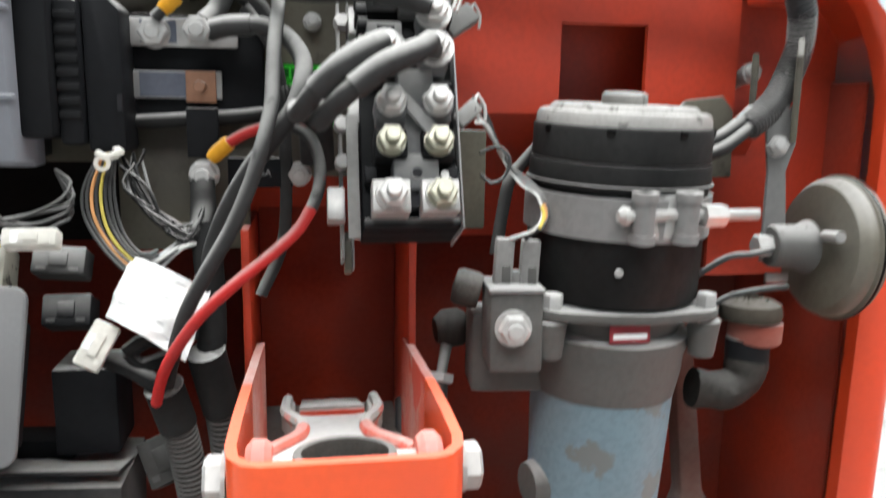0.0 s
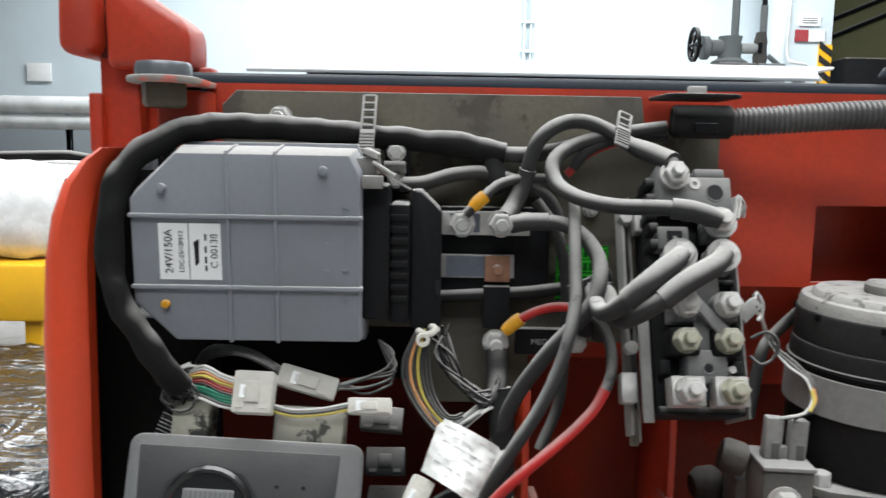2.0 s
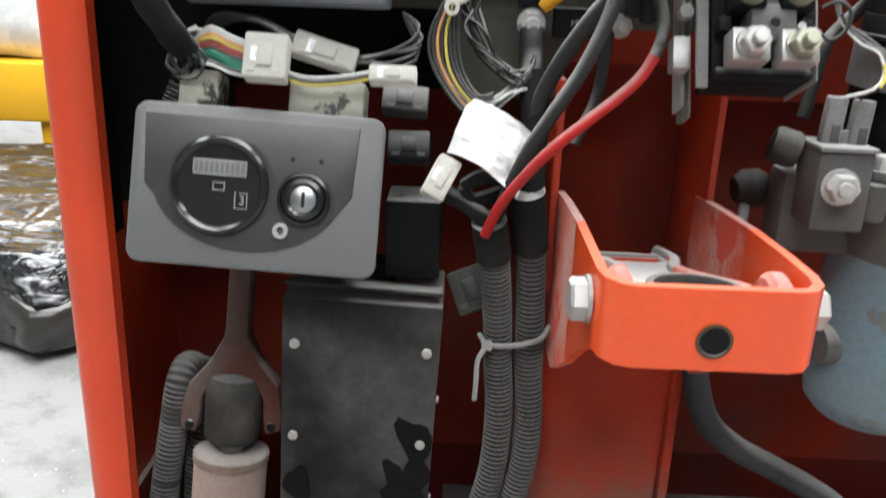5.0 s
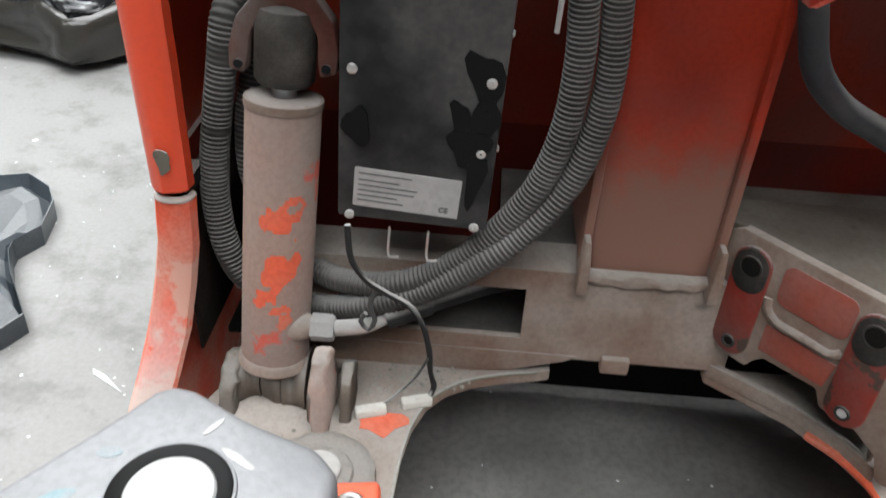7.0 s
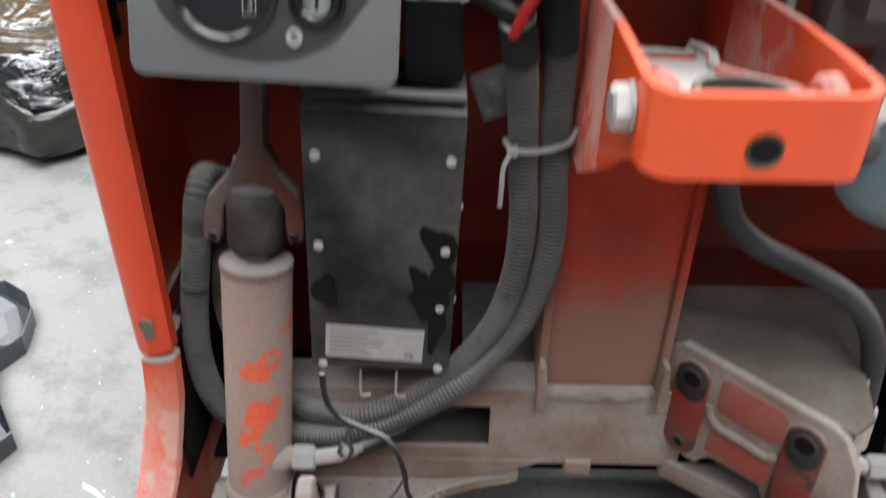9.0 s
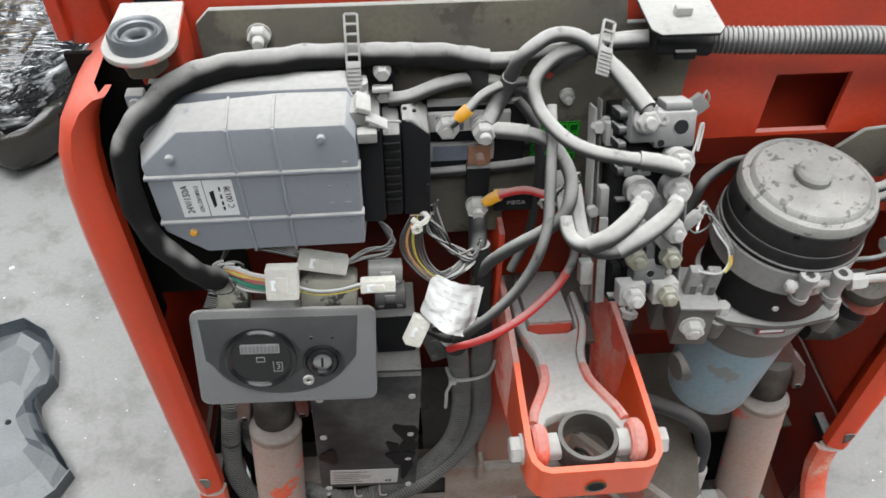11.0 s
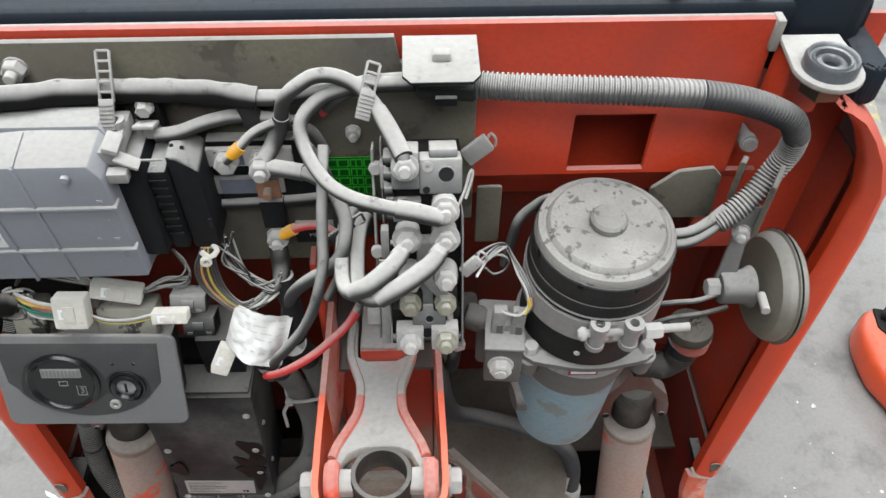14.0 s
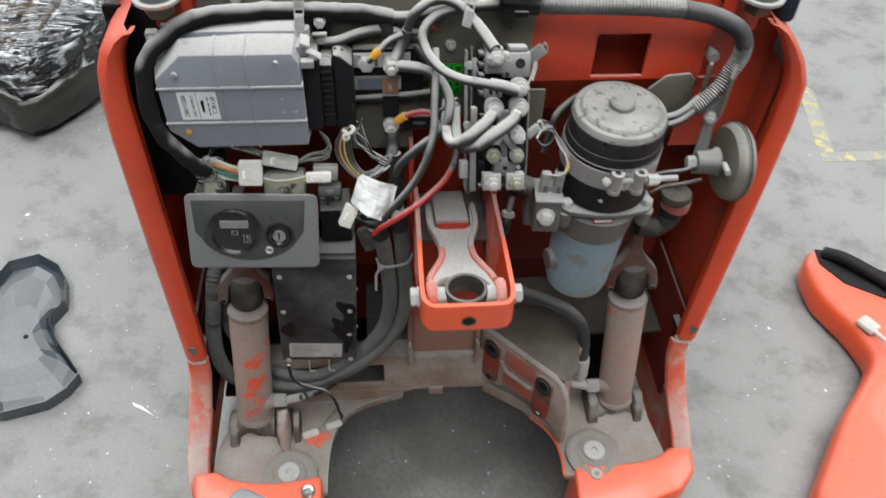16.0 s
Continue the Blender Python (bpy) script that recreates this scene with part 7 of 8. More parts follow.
        part("rail", box(Vector(at) + turn @ V(x, 0, 0), (0.0016, 0.0022, length), 0.0003, turn), M[mat], s)
    for i in range(n + 1):
        part("rung", box(Vector(at) + turn @ V(0, 0, -length / 2 + i * length / n), (0.008, 0.002, 0.0018), 0.0003, turn), M[mat], s)
    part("tongue", box(Vector(at) + turn @ V(0, -0.0015, -length / 2 - 0.008), (0.0096, 0.0018, 0.020), 0.0006, turn), M[mat], s, "ribbed solid tongue")
    for i in range(6):
        part("tongue_rib", box(Vector(at) + turn @ V(0, -0.0028, -length / 2 - 0.015 + i * 0.0026), (0.009, 0.001, 0.0010), 0, turn), M[mat], s)
    return s


ladder_strap("ladder_strap", (-0.1490, 0.0450, 0.8905), tilt_x(-38), 0.032, "dusty ladder strap holding the wire harness")
ladder_strap("ladder_strap", (0.0195, 0.0420, 0.8880), Matrix.Rotation(radians(22), 3, "Y") @ tilt_x(-50), 0.020, "dusty ladder strap round the arched cable")
ladder_strap("ladder_strap", (0.001, 0.008, 0.788), Matrix.Rotation(radians(75), 3, "Y") @ tilt_x(-30), 0.018, "dark ladder strap tying the two contactor cables", "cable")
ladder_strap("ladder_strap", (-0.266, 0.000, 0.706), Matrix.Rotation(radians(25), 3, "Y"), 0.020, "dark dusty ladder strap hanging from the harness", "rubber")

# corrugated hose to the motor with its clip
clip = thing("hose_clip", "bent steel clip with a black hose clamp on the panel edge", "clip", (0.064, 0.05, 0.89))
part("clip_plate", prism([(0.040, 0.062), (0.040, 0.020), (0.045, 0.013), (0.083, 0.013), (0.088, 0.020), (0.088, 0.062)], 0.0025, (0, 0, 0.9035), tilt_x(0), 0.0008), M["rubber"], clip, "dark bent plate with a layer of pale dust")
part("clip_nub", box((0.0645, 0.036, 0.909), (0.011, 0.007, 0.006), 0.001), M["steel"], clip)
part("clamp_shell", rod((0.049, 0.036, 0.889), (0.087, 0.032, 0.889), 0.0108, bev=0.002, n=28), M["rubber"], clip, "black plastic clamp")
part("clamp_latch", span(0.060, 0.074, 0.0195, 0.0235, 0.882, 0.888, 0.0008), M["dark"], clip)
hose = thing("corrugated_hose", "grey dusty corrugated hose curving from the clip down to the motor", "corrugated hose", (0.2, 0.02, 0.88), "hoses")
hose_line = [(0.084, 0.032, 0.889), (0.105, 0.028, 0.890), (0.135, 0.022, 0.8925), (0.165, 0.017, 0.8945), (0.195, 0.014, 0.8950), (0.225, 0.014, 0.8925), (0.252, 0.016, 0.886), (0.277, 0.019, 0.875), (0.297, 0.025, 0.860), (0.309, 0.032, 0.841), (0.312, 0.037, 0.822), (0.306, 0.036, 0.804), (0.294, 0.028, 0.788), (0.280, 0.021, 0.777), (0.268, 0.016, 0.770)]
for name, i0, i1, mname in (("corrugation", 0, 6, "hose"), ("rubbed_stretch", 5, 10, "rubbed_hose"), ("corrugation", 9, 15, "hose")):
    part(name, tube(hose_line[i0:i1], 0.0092, 18, ridges=0.0014, pitch=0.0031), M[mname], hose, "darker rubbed stretch" if i0 == 5 else "")
for dz, dy in ((0.0, 0.0), (0.007, 0.004)):
    part("lead", tube([(0.274, 0.018 + dy, 0.773 + dz), (0.262, 0.012 + dy, 0.765 + dz), (0.250, 0.010 + dy, 0.757 + dz), (0.238, 0.012 + dy, 0.752 + dz)], 0.0042, 12), M["cable"], hose, "dusty motor lead")

# conduits on the lower left
for k, pts in enumerate(([(-0.083, 0.002, 0.622), (-0.078, 0.012, 0.595), (-0.073, 0.024, 0.550), (-0.070, 0.030, 0.507), (-0.0675, 0.031, 0.470), (-0.070, 0.031, 0.423), (-0.081, 0.031, 0.379), (-0.100, 0.031, 0.345), (-0.122, 0.030, 0.318), (-0.150, 0.027, 0.294), (-0.188, 0.026, 0.279), (-0.226, 0.036, 0.271), (-0.255, 0.052, 0.270), (-0.280, 0.066, 0.272)],
                        [(-0.060, 0.008, 0.640), (-0.054, 0.020, 0.600), (-0.0505, 0.030, 0.550), (-0.0485, 0.035, 0.506), (-0.0455, 0.036, 0.463), (-0.048, 0.036, 0.422), (-0.060, 0.035, 0.378), (-0.085, 0.030, 0.340), (-0.116, 0.023, 0.311), (-0.157, 0.022, 0.281), (-0.200, 0.023, 0.260), (-0.235, 0.034, 0.244), (-0.262, 0.046, 0.236)])):
    h = thing("corrugated_conduit", "dusty dark corrugated conduit running down from the wire bundle", "conduit", pts[0], "conduits")
    part("corrugation", tube(pts, 0.0102, 18, ridges=0.0009, pitch=0.0036), M["conduit"], h)
    part("collar", tube(pts[:2], 0.0112, 18), M["rubber"], h)
for pts in ([(-0.296, 0.085, 0.466), (-0.3015, 0.070, 0.478), (-0.3045, 0.058, 0.468), (-0.309, 0.054, 0.440), (-0.317, 0.050, 0.395), (-0.3215, 0.048, 0.365), (-0.324, 0.046, 0.330), (-0.319, 0.042, 0.292), (-0.306, 0.042, 0.262), (-0.280, 0.050, 0.248)],
            [(-0.280, 0.112, 0.470), (-0.294, 0.090, 0.430), (-0.302, 0.076, 0.380), (-0.300, 0.070, 0.340), (-0.285, 0.068, 0.310)]):
    h = thing("corrugated_conduit", "dusty dark corrugated conduit behind the lift cylinder", "conduit", pts[0], "conduits")
    part("corrugation", tube(pts, 0.0110, 18, ridges=0.0008, pitch=0.0036), M["conduit"], h)
    part("cut_end", lathe([(0.0086, -0.001), (0.0118, -0.001), (0.0120, 0.002), (0.0086, 0.002)], pts[0], Vector(pts[1]) - Vector(pts[0]), 20), M["rubber"], h)
tie = thing("cable_tie", "pale dusty cable tie round two conduits", "cable tie", (-0.07, 0.0, 0.53))
part("loop", tube([(-0.084, 0.030, 0.532), (-0.079, 0.017, 0.531), (-0.062, 0.016, 0.531), (-0.044, 0.019, 0.535), (-0.037, 0.030, 0.540)], 0.0018, 8), M["silver"], tie)
part("tail", tube([(-0.079, 0.015, 0.531), (-0.085, 0.010, 0.523), (-0.0855, 0.010, 0.508), (-0.086, 0.011, 0.492)], 0.0017, 8), M["silver"], tie)
part("head", box((-0.0795, 0.015, 0.531), (0.007, 0.006, 0.006), 0.001), M["silver"], tie)
hz = thing("hydraulic_hose", "black dusty hydraulic hose hanging below the pivot bracket", "hose", (0.06, 0.0, 0.5), "hoses")
part("hose_run", tube([(0.066, 0.085, 0.575), (0.064, 0.055, 0.545), (0.068, 0.036, 0.510), (0.079, 0.031, 0.474), (0.1056, 0.040, 0.446), (0.137, 0.041, 0.429), (0.165, 0.038, 0.415), (0.190, 0.036, 0.398), (0.208, 0.033, 0.375), (0.218, 0.029, 0.345), (0.221, 0.026, 0.315), (0.222, 0.024, 0.292)], 0.0090, 16), M["rubbed_hose"], hz)
part("crimp", rod((0.2218, 0.024, 0.300), (0.224, 0.022, 0.258), 0.0115, bev=0.002), M["bolt"], hz)
part("elbow", tube([(0.224, 0.022, 0.262), (0.225, 0.020, 0.246), (0.232, 0.016, 0.239), (0.246, 0.012, 0.239)], 0.0080, 12), M["bolt"], hz)
hz2 = thing("hydraulic_hose", "dusty hydraulic hose from the cylinder port into the slot", "hose", (-0.15, 0.02, 0.24), "hoses")
part("hose_run", tube([(-0.190, 0.020, 0.251), (-0.170, 0.027, 0.256), (-0.148, 0.044, 0.254), (-0.115, 0.075, 0.246), (-0.075, 0.115, 0.23)], 0.0085, 14), M["rubber"], hz2)
part("crimp", tube([(-0.190, 0.020, 0.251), (-0.172, 0.026, 0.256), (-0.158, 0.035, 0.256)], 0.0105, 14), M["rubber"], hz2)

# thin leads below the control box with two white plugs
ld = thing("plug_lead", "thin dusty leads ending in two white plugs on the base plate", "wire", (-0.19, 0.0, 0.25))
part("lead", tube([(-0.214, -0.002, 0.350), (-0.212, -0.006, 0.326), (-0.203, -0.004, 0.306), (-0.188, -0.002, 0.293), (-0.168, 0.000, 0.278), (-0.158, 0.000, 0.258), (-0.1535, 0.003, 0.232), (-0.152, 0.008, 0.206), (-0.149, 0.012, 0.186), (-0.152, 0.008, 0.179)], 0.0023, 8, lumps=0.25), M["rubber"], ld)
part("lead", tube([(-0.154, 0.003, 0.226), (-0.163, 0.006, 0.203), (-0.176, 0.004, 0.186), (-0.189, -0.006, 0.1795)], 0.0012, 6), M["wire_k"], ld)
part("lead", tube([(-0.193, 0.000, 0.296), (-0.200, 0.002, 0.276), (-0.196, 0.002, 0.262), (-0.201, 0.002, 0.252), (-0.207, 0.002, 0.260), (-0.203, 0.002, 0.268)], 0.0020, 6), M["wire_k"], ld)
for x, y in ((-0.198, -0.011), (-0.162, 0.003)):
    turn_z = Matrix.Rotation(radians(18), 3, "Z")
    part("white_plug", box((x, y, 0.1765), (0.025, 0.0085, 0.0085), 0.0014, turn_z), M["white"], ld, "white plug")
    part("plug_latch", box(V(x, y, 0.1810) + turn_z @ V(0.003, 0, 0), (0.009, 0.004, 0.002), 0.0005, turn_z), M["white"], ld)

# ---- plugs and wires above the panel ----


def plug(label, at, size, deg, mat="white", tilt=-25):
    t = Matrix.Rotation(radians(deg), 3, "Y") @ tilt_x(tilt)
    p = thing("wire_plug", label, "connector", at, "wire plugs")
    part("shell", box(at, size, 0.0015, t), M[mat], p)
    part("latch", box(Vector(at) + t @ V(0, -size[1] / 2, 0), (size[0] * 0.35, 0.003, size[2] * 0.5), 0.0006, t), M[mat], p)
    for dx in (-0.3, 0.3):
        part("cavity", box(Vector(at) + t @ V(dx * size[0], -size[1] / 2 - 0.0002, -size[2] * 0.32), (size[0] * 0.18, 0.001, size[2] * 0.12), 0, t), M[mat], p)
    w = min(size[0], 0.012)
    if mat != "white":
        return p
    st = part("sticker", box(Vector(at) + t @ V(-size[0] * 0.2, -size[1] / 2 - 0.0004, 0), (w * 0.5, 0.0006, min(size[2] * 0.6, 0.008)), 0, t), M["label"], p, "small white sticker")
    part("print_bar", box(Vector(at) + t @ V(-size[0] * 0.2, -size[1] / 2 - 0.0009, 0), (w * 0.10, 0.0004, min(size[2] * 0.32, 0.0045)), 0, t), M["faint"], st)
    return p


plug("square white plug with coloured wires above the panel", (-0.2145, -0.008, 0.716), (0.0245, 0.014, 0.026), 2)
plug("yellowed flat plug with dark wires above the panel", (-0.184, 0.008, 0.7185), (0.038, 0.012, 0.0145), 16)
plug("small white plug lying on the relay can", (-0.1425, -0.010, 0.7090), (0.027, 0.012, 0.010), 0)
plug("dusty grey square plug beside the panel", (-0.137, 0.020, 0.690), (0.028, 0.02, 0.016), 4, "cable")
plug("dark plug beside the panel", (-0.134, 0.018, 0.662), (0.026, 0.02, 0.018), 0, "dark")
plug("white two-pole plug hanging at the paper tag", (-0.1135, -0.012, 0.651), (0.014, 0.012, 0.026), 28)
plug("black multi-pole plug hanging by the conduits", (-0.0905, 0.040, 0.561), (0.026, 0.014, 0.030), -24, "conduit")
wires = thing("loose_wires", "bundle of thin coloured wires between harness and plugs", "wires", (-0.24, 0.0, 0.73))
random.seed(4)
for i, mname in enumerate(("wire_w", "wire_w", "wire_o", "wire_y", "redcable", "redcable", "wire_k", "wire_g", "wire_g", "wire_g", "wire_k", "wire_w")):
    o = (i - 5.5) * 0.0019
    part("wire", tube([(-0.272 + random.uniform(-0.002, 0.002), 0.012, 0.714), (-0.260, 0.004, 0.718 - o * 0.6), (-0.246, -0.006 - random.uniform(0, 0.003), 0.722 - o), (-0.236, -0.009, 0.718 - o), (-0.225, -0.009, 0.715 - o * 0.9)], 0.0010, 6), M[mname], wires)
for i, mname in enumerate(("wire_w", "wire_k", "wire_y")):
    o = (i - 1) * 0.0020
    part("wire", tube([(-0.203, -0.008, 0.7065 - o), (-0.190, -0.011, 0.7045 - o), (-0.172, -0.012, 0.706 - o), (-0.155, -0.010, 0.709 - o)], 0.0010, 6), M[mname], wires)
for i in range(6):
    z, r = 0.712 + random.uniform(-0.006, 0.008), random.uniform(0.008, 0.018)
    part("wire", tube([(-0.166, 0.008, 0.713 + i * 0.0012), (-0.150, 0.010 + random.uniform(0, 0.01), z), (-0.136 + random.uniform(0, 0.008), 0.014, z + r * 0.5), (-0.130, 0.020, z + r), (-0.140, 0.028, 0.742)], 0.0010, 6), M["wire_k"], wires)
for i in range(9):
    a0, r = random.uniform(0, 6), random.uniform(0.006, 0.011)
    c = V(-0.262 + random.uniform(-0.006, 0.010), 0.002 + random.uniform(-0.006, 0.008), 0.716 + random.uniform(-0.006, 0.008))
    part("wire", tube([c + V(r * math.cos(a0 + k), random.uniform(-0.003, 0.003), 0.8 * r * math.sin(a0 + k)) for k in range(6)], 0.0010, 6), M["wire_k"] if i % 3 else M["wire_w"], wires, "curled grey wire")
for i in range(6):
    o = (i - 2.5) * 0.003
    part("wire", tube([(-0.262, 0.014, 0.720), (-0.25, 0.018, 0.734 + o * 0.5), (-0.225, 0.014 + o, 0.736), (-0.200, 0.010, 0.724 + o * 0.3)], 0.0011, 6), M["wire_k"], wires)
drop = thing("wire_bundle", "thin wires dropping from the controller plug to the paper tag", "wires", (-0.10, 0.02, 0.72))
for i, mname in enumerate(("wire_k", "wire_k", "wire_o", "wire_k", "wire_y", "wire_k", "wire_k", "wire_k")):
    o = (i - 3.5) * 0.0024
    part("wire", tube([(-0.110 + o * 0.5, 0.020, 0.752), (-0.115 + o, 0.016, 0.730), (-0.111 + o, 0.012, 0.708 + random.uniform(-0.003, 0.003)), (-0.097 + o * 0.5, 0.009, 0.692 + o * 0.6), (-0.084, 0.012, 0.690 + o)], 0.0010, 6), M[mname], drop)
for i in range(14):
    o = (i - 6.5) * 0.0019
    part("wire", tube([(-0.062 + o * 0.2, 0.022, 0.712), (-0.068 + o * 0.5, 0.018, 0.702), (-0.078 + o * 0.7, 0.012 + random.uniform(-0.004, 0.004), 0.697 + o * 0.3), (-0.090 + o * 0.6, 0.010, 0.688)], 0.0011, 6), M["wire_k"] if i % 6 else M["wire_w"], drop)
for i in range(11):
    u = lambda k: random.uniform(-k, k)
    part("wire", tube([(-0.100 + u(0.008), 0.032 + u(0.005), 0.748 + u(0.005)), (-0.094 + u(0.008), 0.024 + u(0.005), 0.726 + u(0.007)), (-0.078 + u(0.006), 0.016 + u(0.004), 0.709 + u(0.006)), (-0.066 + u(0.003), 0.017 + u(0.004), 0.706 + u(0.006)), (-0.060, 0.022 + u(0.003), 0.716 + u(0.006))], 0.0010, 6), M["rubber"] if i % 5 else M["wire_k"], drop)
part("tie_knot", tube([(-0.114, 0.016, 0.752), (-0.108, 0.012, 0.750), (-0.102, 0.016, 0.753), (-0.108, 0.024, 0.754)], 0.0022, 8), M["white"], drop, "white cable tie")
part("tie_knot", lathe([(0.0022, 0), (0.0044, 0), (0.0044, 0.003), (0.0022, 0.003)], (-0.111, 0.012, 0.747), (0.2, -1, 0), 16), M["white"], drop)
part("tape_sleeve", tube([(-0.062, 0.036, 0.735), (-0.061, 0.030, 0.720), (-0.062, 0.022, 0.708)], 0.0075, 12, lumps=0.2), M["rubber"], drop)
part("tape_wrap", tube([(-0.060, 0.024, 0.712), (-0.058, 0.020, 0.690), (-0.057, 0.018, 0.660), (-0.058, 0.014, 0.635)], 0.0085, 12, lumps=0.12), M["rubber"], drop)
coil = thing("coiled_lead", "dusty coiled lead below the paper tag", "wire", (-0.09, 0.0, 0.645))
for k in range(3):
    part("turn", tube([(-0.100 + k * 0.002, -0.006, 0.646), (-0.088, -0.010 + k * 0.003, 0.654 - k * 0.002), (-0.074, -0.006, 0.648), (-0.078, -0.002, 0.638 + k * 0.002), (-0.094, -0.002, 0.637), (-0.100, -0.005, 0.645)], 0.0036, 8), M["rubber"], coil)
part("run", tube([(-0.116, 0.004, 0.640), (-0.100, 0.0, 0.634), (-0.088, -0.002, 0.626), (-0.082, 0.004, 0.618)], 0.0055, 10), M["rubber"], coil)


TAG = (V(-0.0985, 0.010, 0.6965), V(-0.0565, 0.010, 0.6745), V(-0.0680, -0.014, 0.6410), V(-0.1105, -0.010, 0.6680))


def tag_point(u, v, lift=0.0):
    """A point of the curled, crumpled tag, u across and v down."""
    p = TAG[0].lerp(TAG[1], u).lerp(TAG[3].lerp(TAG[2], u), v)
    bulge = 0.017 * math.sin(math.pi * min(1.0, u * 1.08)) ** 0.8 * (0.35 + 0.65 * v) - 0.006 * max(0.0, 0.25 - u) * 4 * v
    crumple = 0.0042 * noise.noise(p * 62) + 0.0022 * noise.noise(p * 170) + 0.0010 * noise.noise(p * 420)
    return p + V(0, -1, 0.5).normalized() * (bulge + crumple + lift)


def paper_tag():
    bm = bmesh.new()
    n = 22
    rows2 = [[bm.verts.new(tag_point(i / n, j / n)) for j in range(n + 1)] for i in range(n + 1)]
    for i in range(n):
        for j in range(n):
            bm.faces.new((rows2[i][j], rows2[i + 1][j], rows2[i + 1][j + 1], rows2[i][j + 1]))
    bmesh.ops.recalc_face_normals(bm, faces=bm.faces)
    bmesh.ops.solidify(bm, geom=list(bm.faces), thickness=0.0005)
    return bm


tag = thing("paper_tag", "crumpled white paper tag with faint print, wrapped round wires", "tag", (-0.08, 0.0, 0.665))
sheet_part = part("sheet", paper_tag(), M["paper"], tag, sharp=60)
random.seed(8)
for row in range(7):
    v0, u0 = 0.10 + row * 0.125, 0.08 + random.uniform(0, 0.06)
    while u0 < 0.86:
        u1 = min(0.92, u0 + random.uniform(0.05, 0.20))
        bm = bmesh.new()
        lo, hi = [], []
        for k in range(7):
            u = u0 + (u1 - u0) * k / 6
            for lst, v in ((lo, v0), (hi, v0 + 0.018)):
                lst.append(bm.verts.new(tag_point(u, v, 0.0008)))
        for k in range(6):
            bm.faces.new((lo[k], lo[k + 1], hi[k + 1], hi[k]))
        if random.random() < 0.6:
            part("print_bar", bm, M["faint"], sheet_part)
        u0 = u1 + random.uniform(0.03, 0.08)

# ---- things on the floor and in the hall ----
blk = thing("gearbox_block", "scuffed zinc-grey cast block with a large bolt, standing on a post", "gearbox", (-0.245, -0.265, 0.0))
top_pts = [(-0.3120, -0.2800), (-0.2900, -0.2510), (-0.2740, -0.2290), (-0.2640, -0.2130), (-0.2560, -0.2070), (-0.2440, -0.2100), (-0.2170, -0.2250), (-0.1850, -0.2365), (-0.1735, -0.2480), (-0.1740, -0.2640), (-0.1950, -0.3060), (-0.2300, -0.3450), (-0.2750, -0.3500), (-0.3050, -0.3250)]
part("head", prism(top_pts, 0.045, (0, 0, 0.352), None, 0.006, 3), M["zinc"], blk, "cast head with rounded corners")
bc = (-0.2365, -0.2680, 0.3968)
part("recess", lathe([(0.0180, 0.0002), (0.0250, 0.0002), (0.0243, 0.0020), (0.0222, 0.0012), (0.0184, 0.0010)], bc, (0, 0, 1), 48), M["smear"], blk, "dark flush ring that marks the recess round the pin")
part("recess_lip", lathe([(0.0243, 0.0), (0.0262, 0.0), (0.0257, 0.0014), (0.0246, 0.0018)], bc, (0, 0, 1), 48), M["zinc"], blk)
part("pin_face", lathe([(0, 0), (0.0182, 0), (0.0180, 0.0016), (0.0172, 0.0024), (0, 0.0026)], bc, (0, 0, 1), 48), M["worn_bolt"], blk, "pale round pin face")
for k, (x, y, a, b2, deg) in enumerate(((-0.282, -0.276, 0.010, 0.004, 35), (-0.268, -0.250, 0.005, 0.003, 10), (-0.215, -0.248, 0.009, 0.002, -30), (-0.230, -0.232, 0.006, 0.0014, 60))):
    part("paint_smear", prism(blot(x, y, a, b2, deg, k + 0.7), 0.0002 + 0.0001 * k, (0, 0, 0.3970)), M["cyan"] if k < 2 else M["worn_bolt"], blk, "faint rubbed blue paint" if k < 2 else "bright scratch")
part("neck", rod((-0.245, -0.285, 0.0), (-0.245, -0.285, 0.353), 0.036, bev=0.004), M["dark"], blk, "dark round post")

hole = lathe([(0.0045, 0), (0.0105, 0), (0.0105, 0.003), (0.0085, 0.0045), (0.0055, 0.004), (0.0045, 0.002)], (-0.196, -0.119, 0.1965), (0, 0, 1), 24)
part("skirt_bush", hole, M["chrome"], body, "bright threaded bush in the skirt")
part("skirt_bush_core", lathe([(0, 0), (0.0048, 0), (0.0048, 0.0022), (0, 0.0022)], (-0.196, -0.119, 0.1965), (0, 0, 1), 20), M["dark"], body)
part("skirt_bush", lathe([(0.004, 0), (0.0085, 0), (0.0085, 0.003), (0.006, 0.0035), (0.004, 0.002)], (0.232, -0.116, 0.1965), (0, 0, 1), 20), M["cast"], body)


def tray_mesh(outline, cx, cy):
    """A shallow moulded tray: wall up, rim over, inner slope, floor in raised flats."""
    bm = bmesh.new()
    rings = []
    for k, z in ((0.985, 0.0), (1.0, 0.031), (0.988, 0.0318), (0.955, 0.006), (0.85, 0.014), (0.70, 0.021), (0.40, 0.014)):
        step = 0.012 if 0.6 < k < 0.9 else 0.0
        rings.append([bm.verts.new((cx + (x - cx) * k, cy + (y - cy) * k, z + step * ((i // 2) % 2))) for i, (x, y) in enumerate(outline)])
    n = len(outline)
    for a, b in zip(rings, rings[1:]):
        for i in range(n):
            bm.faces.new((a[i], a[(i + 1) % n], b[(i + 1) % n], b[i]))
    bm.faces.new(rings[-1])
    bm.faces.new(rings[0][::-1])
    bmesh.ops.recalc_face_normals(bm, faces=bm.faces)
    return bm


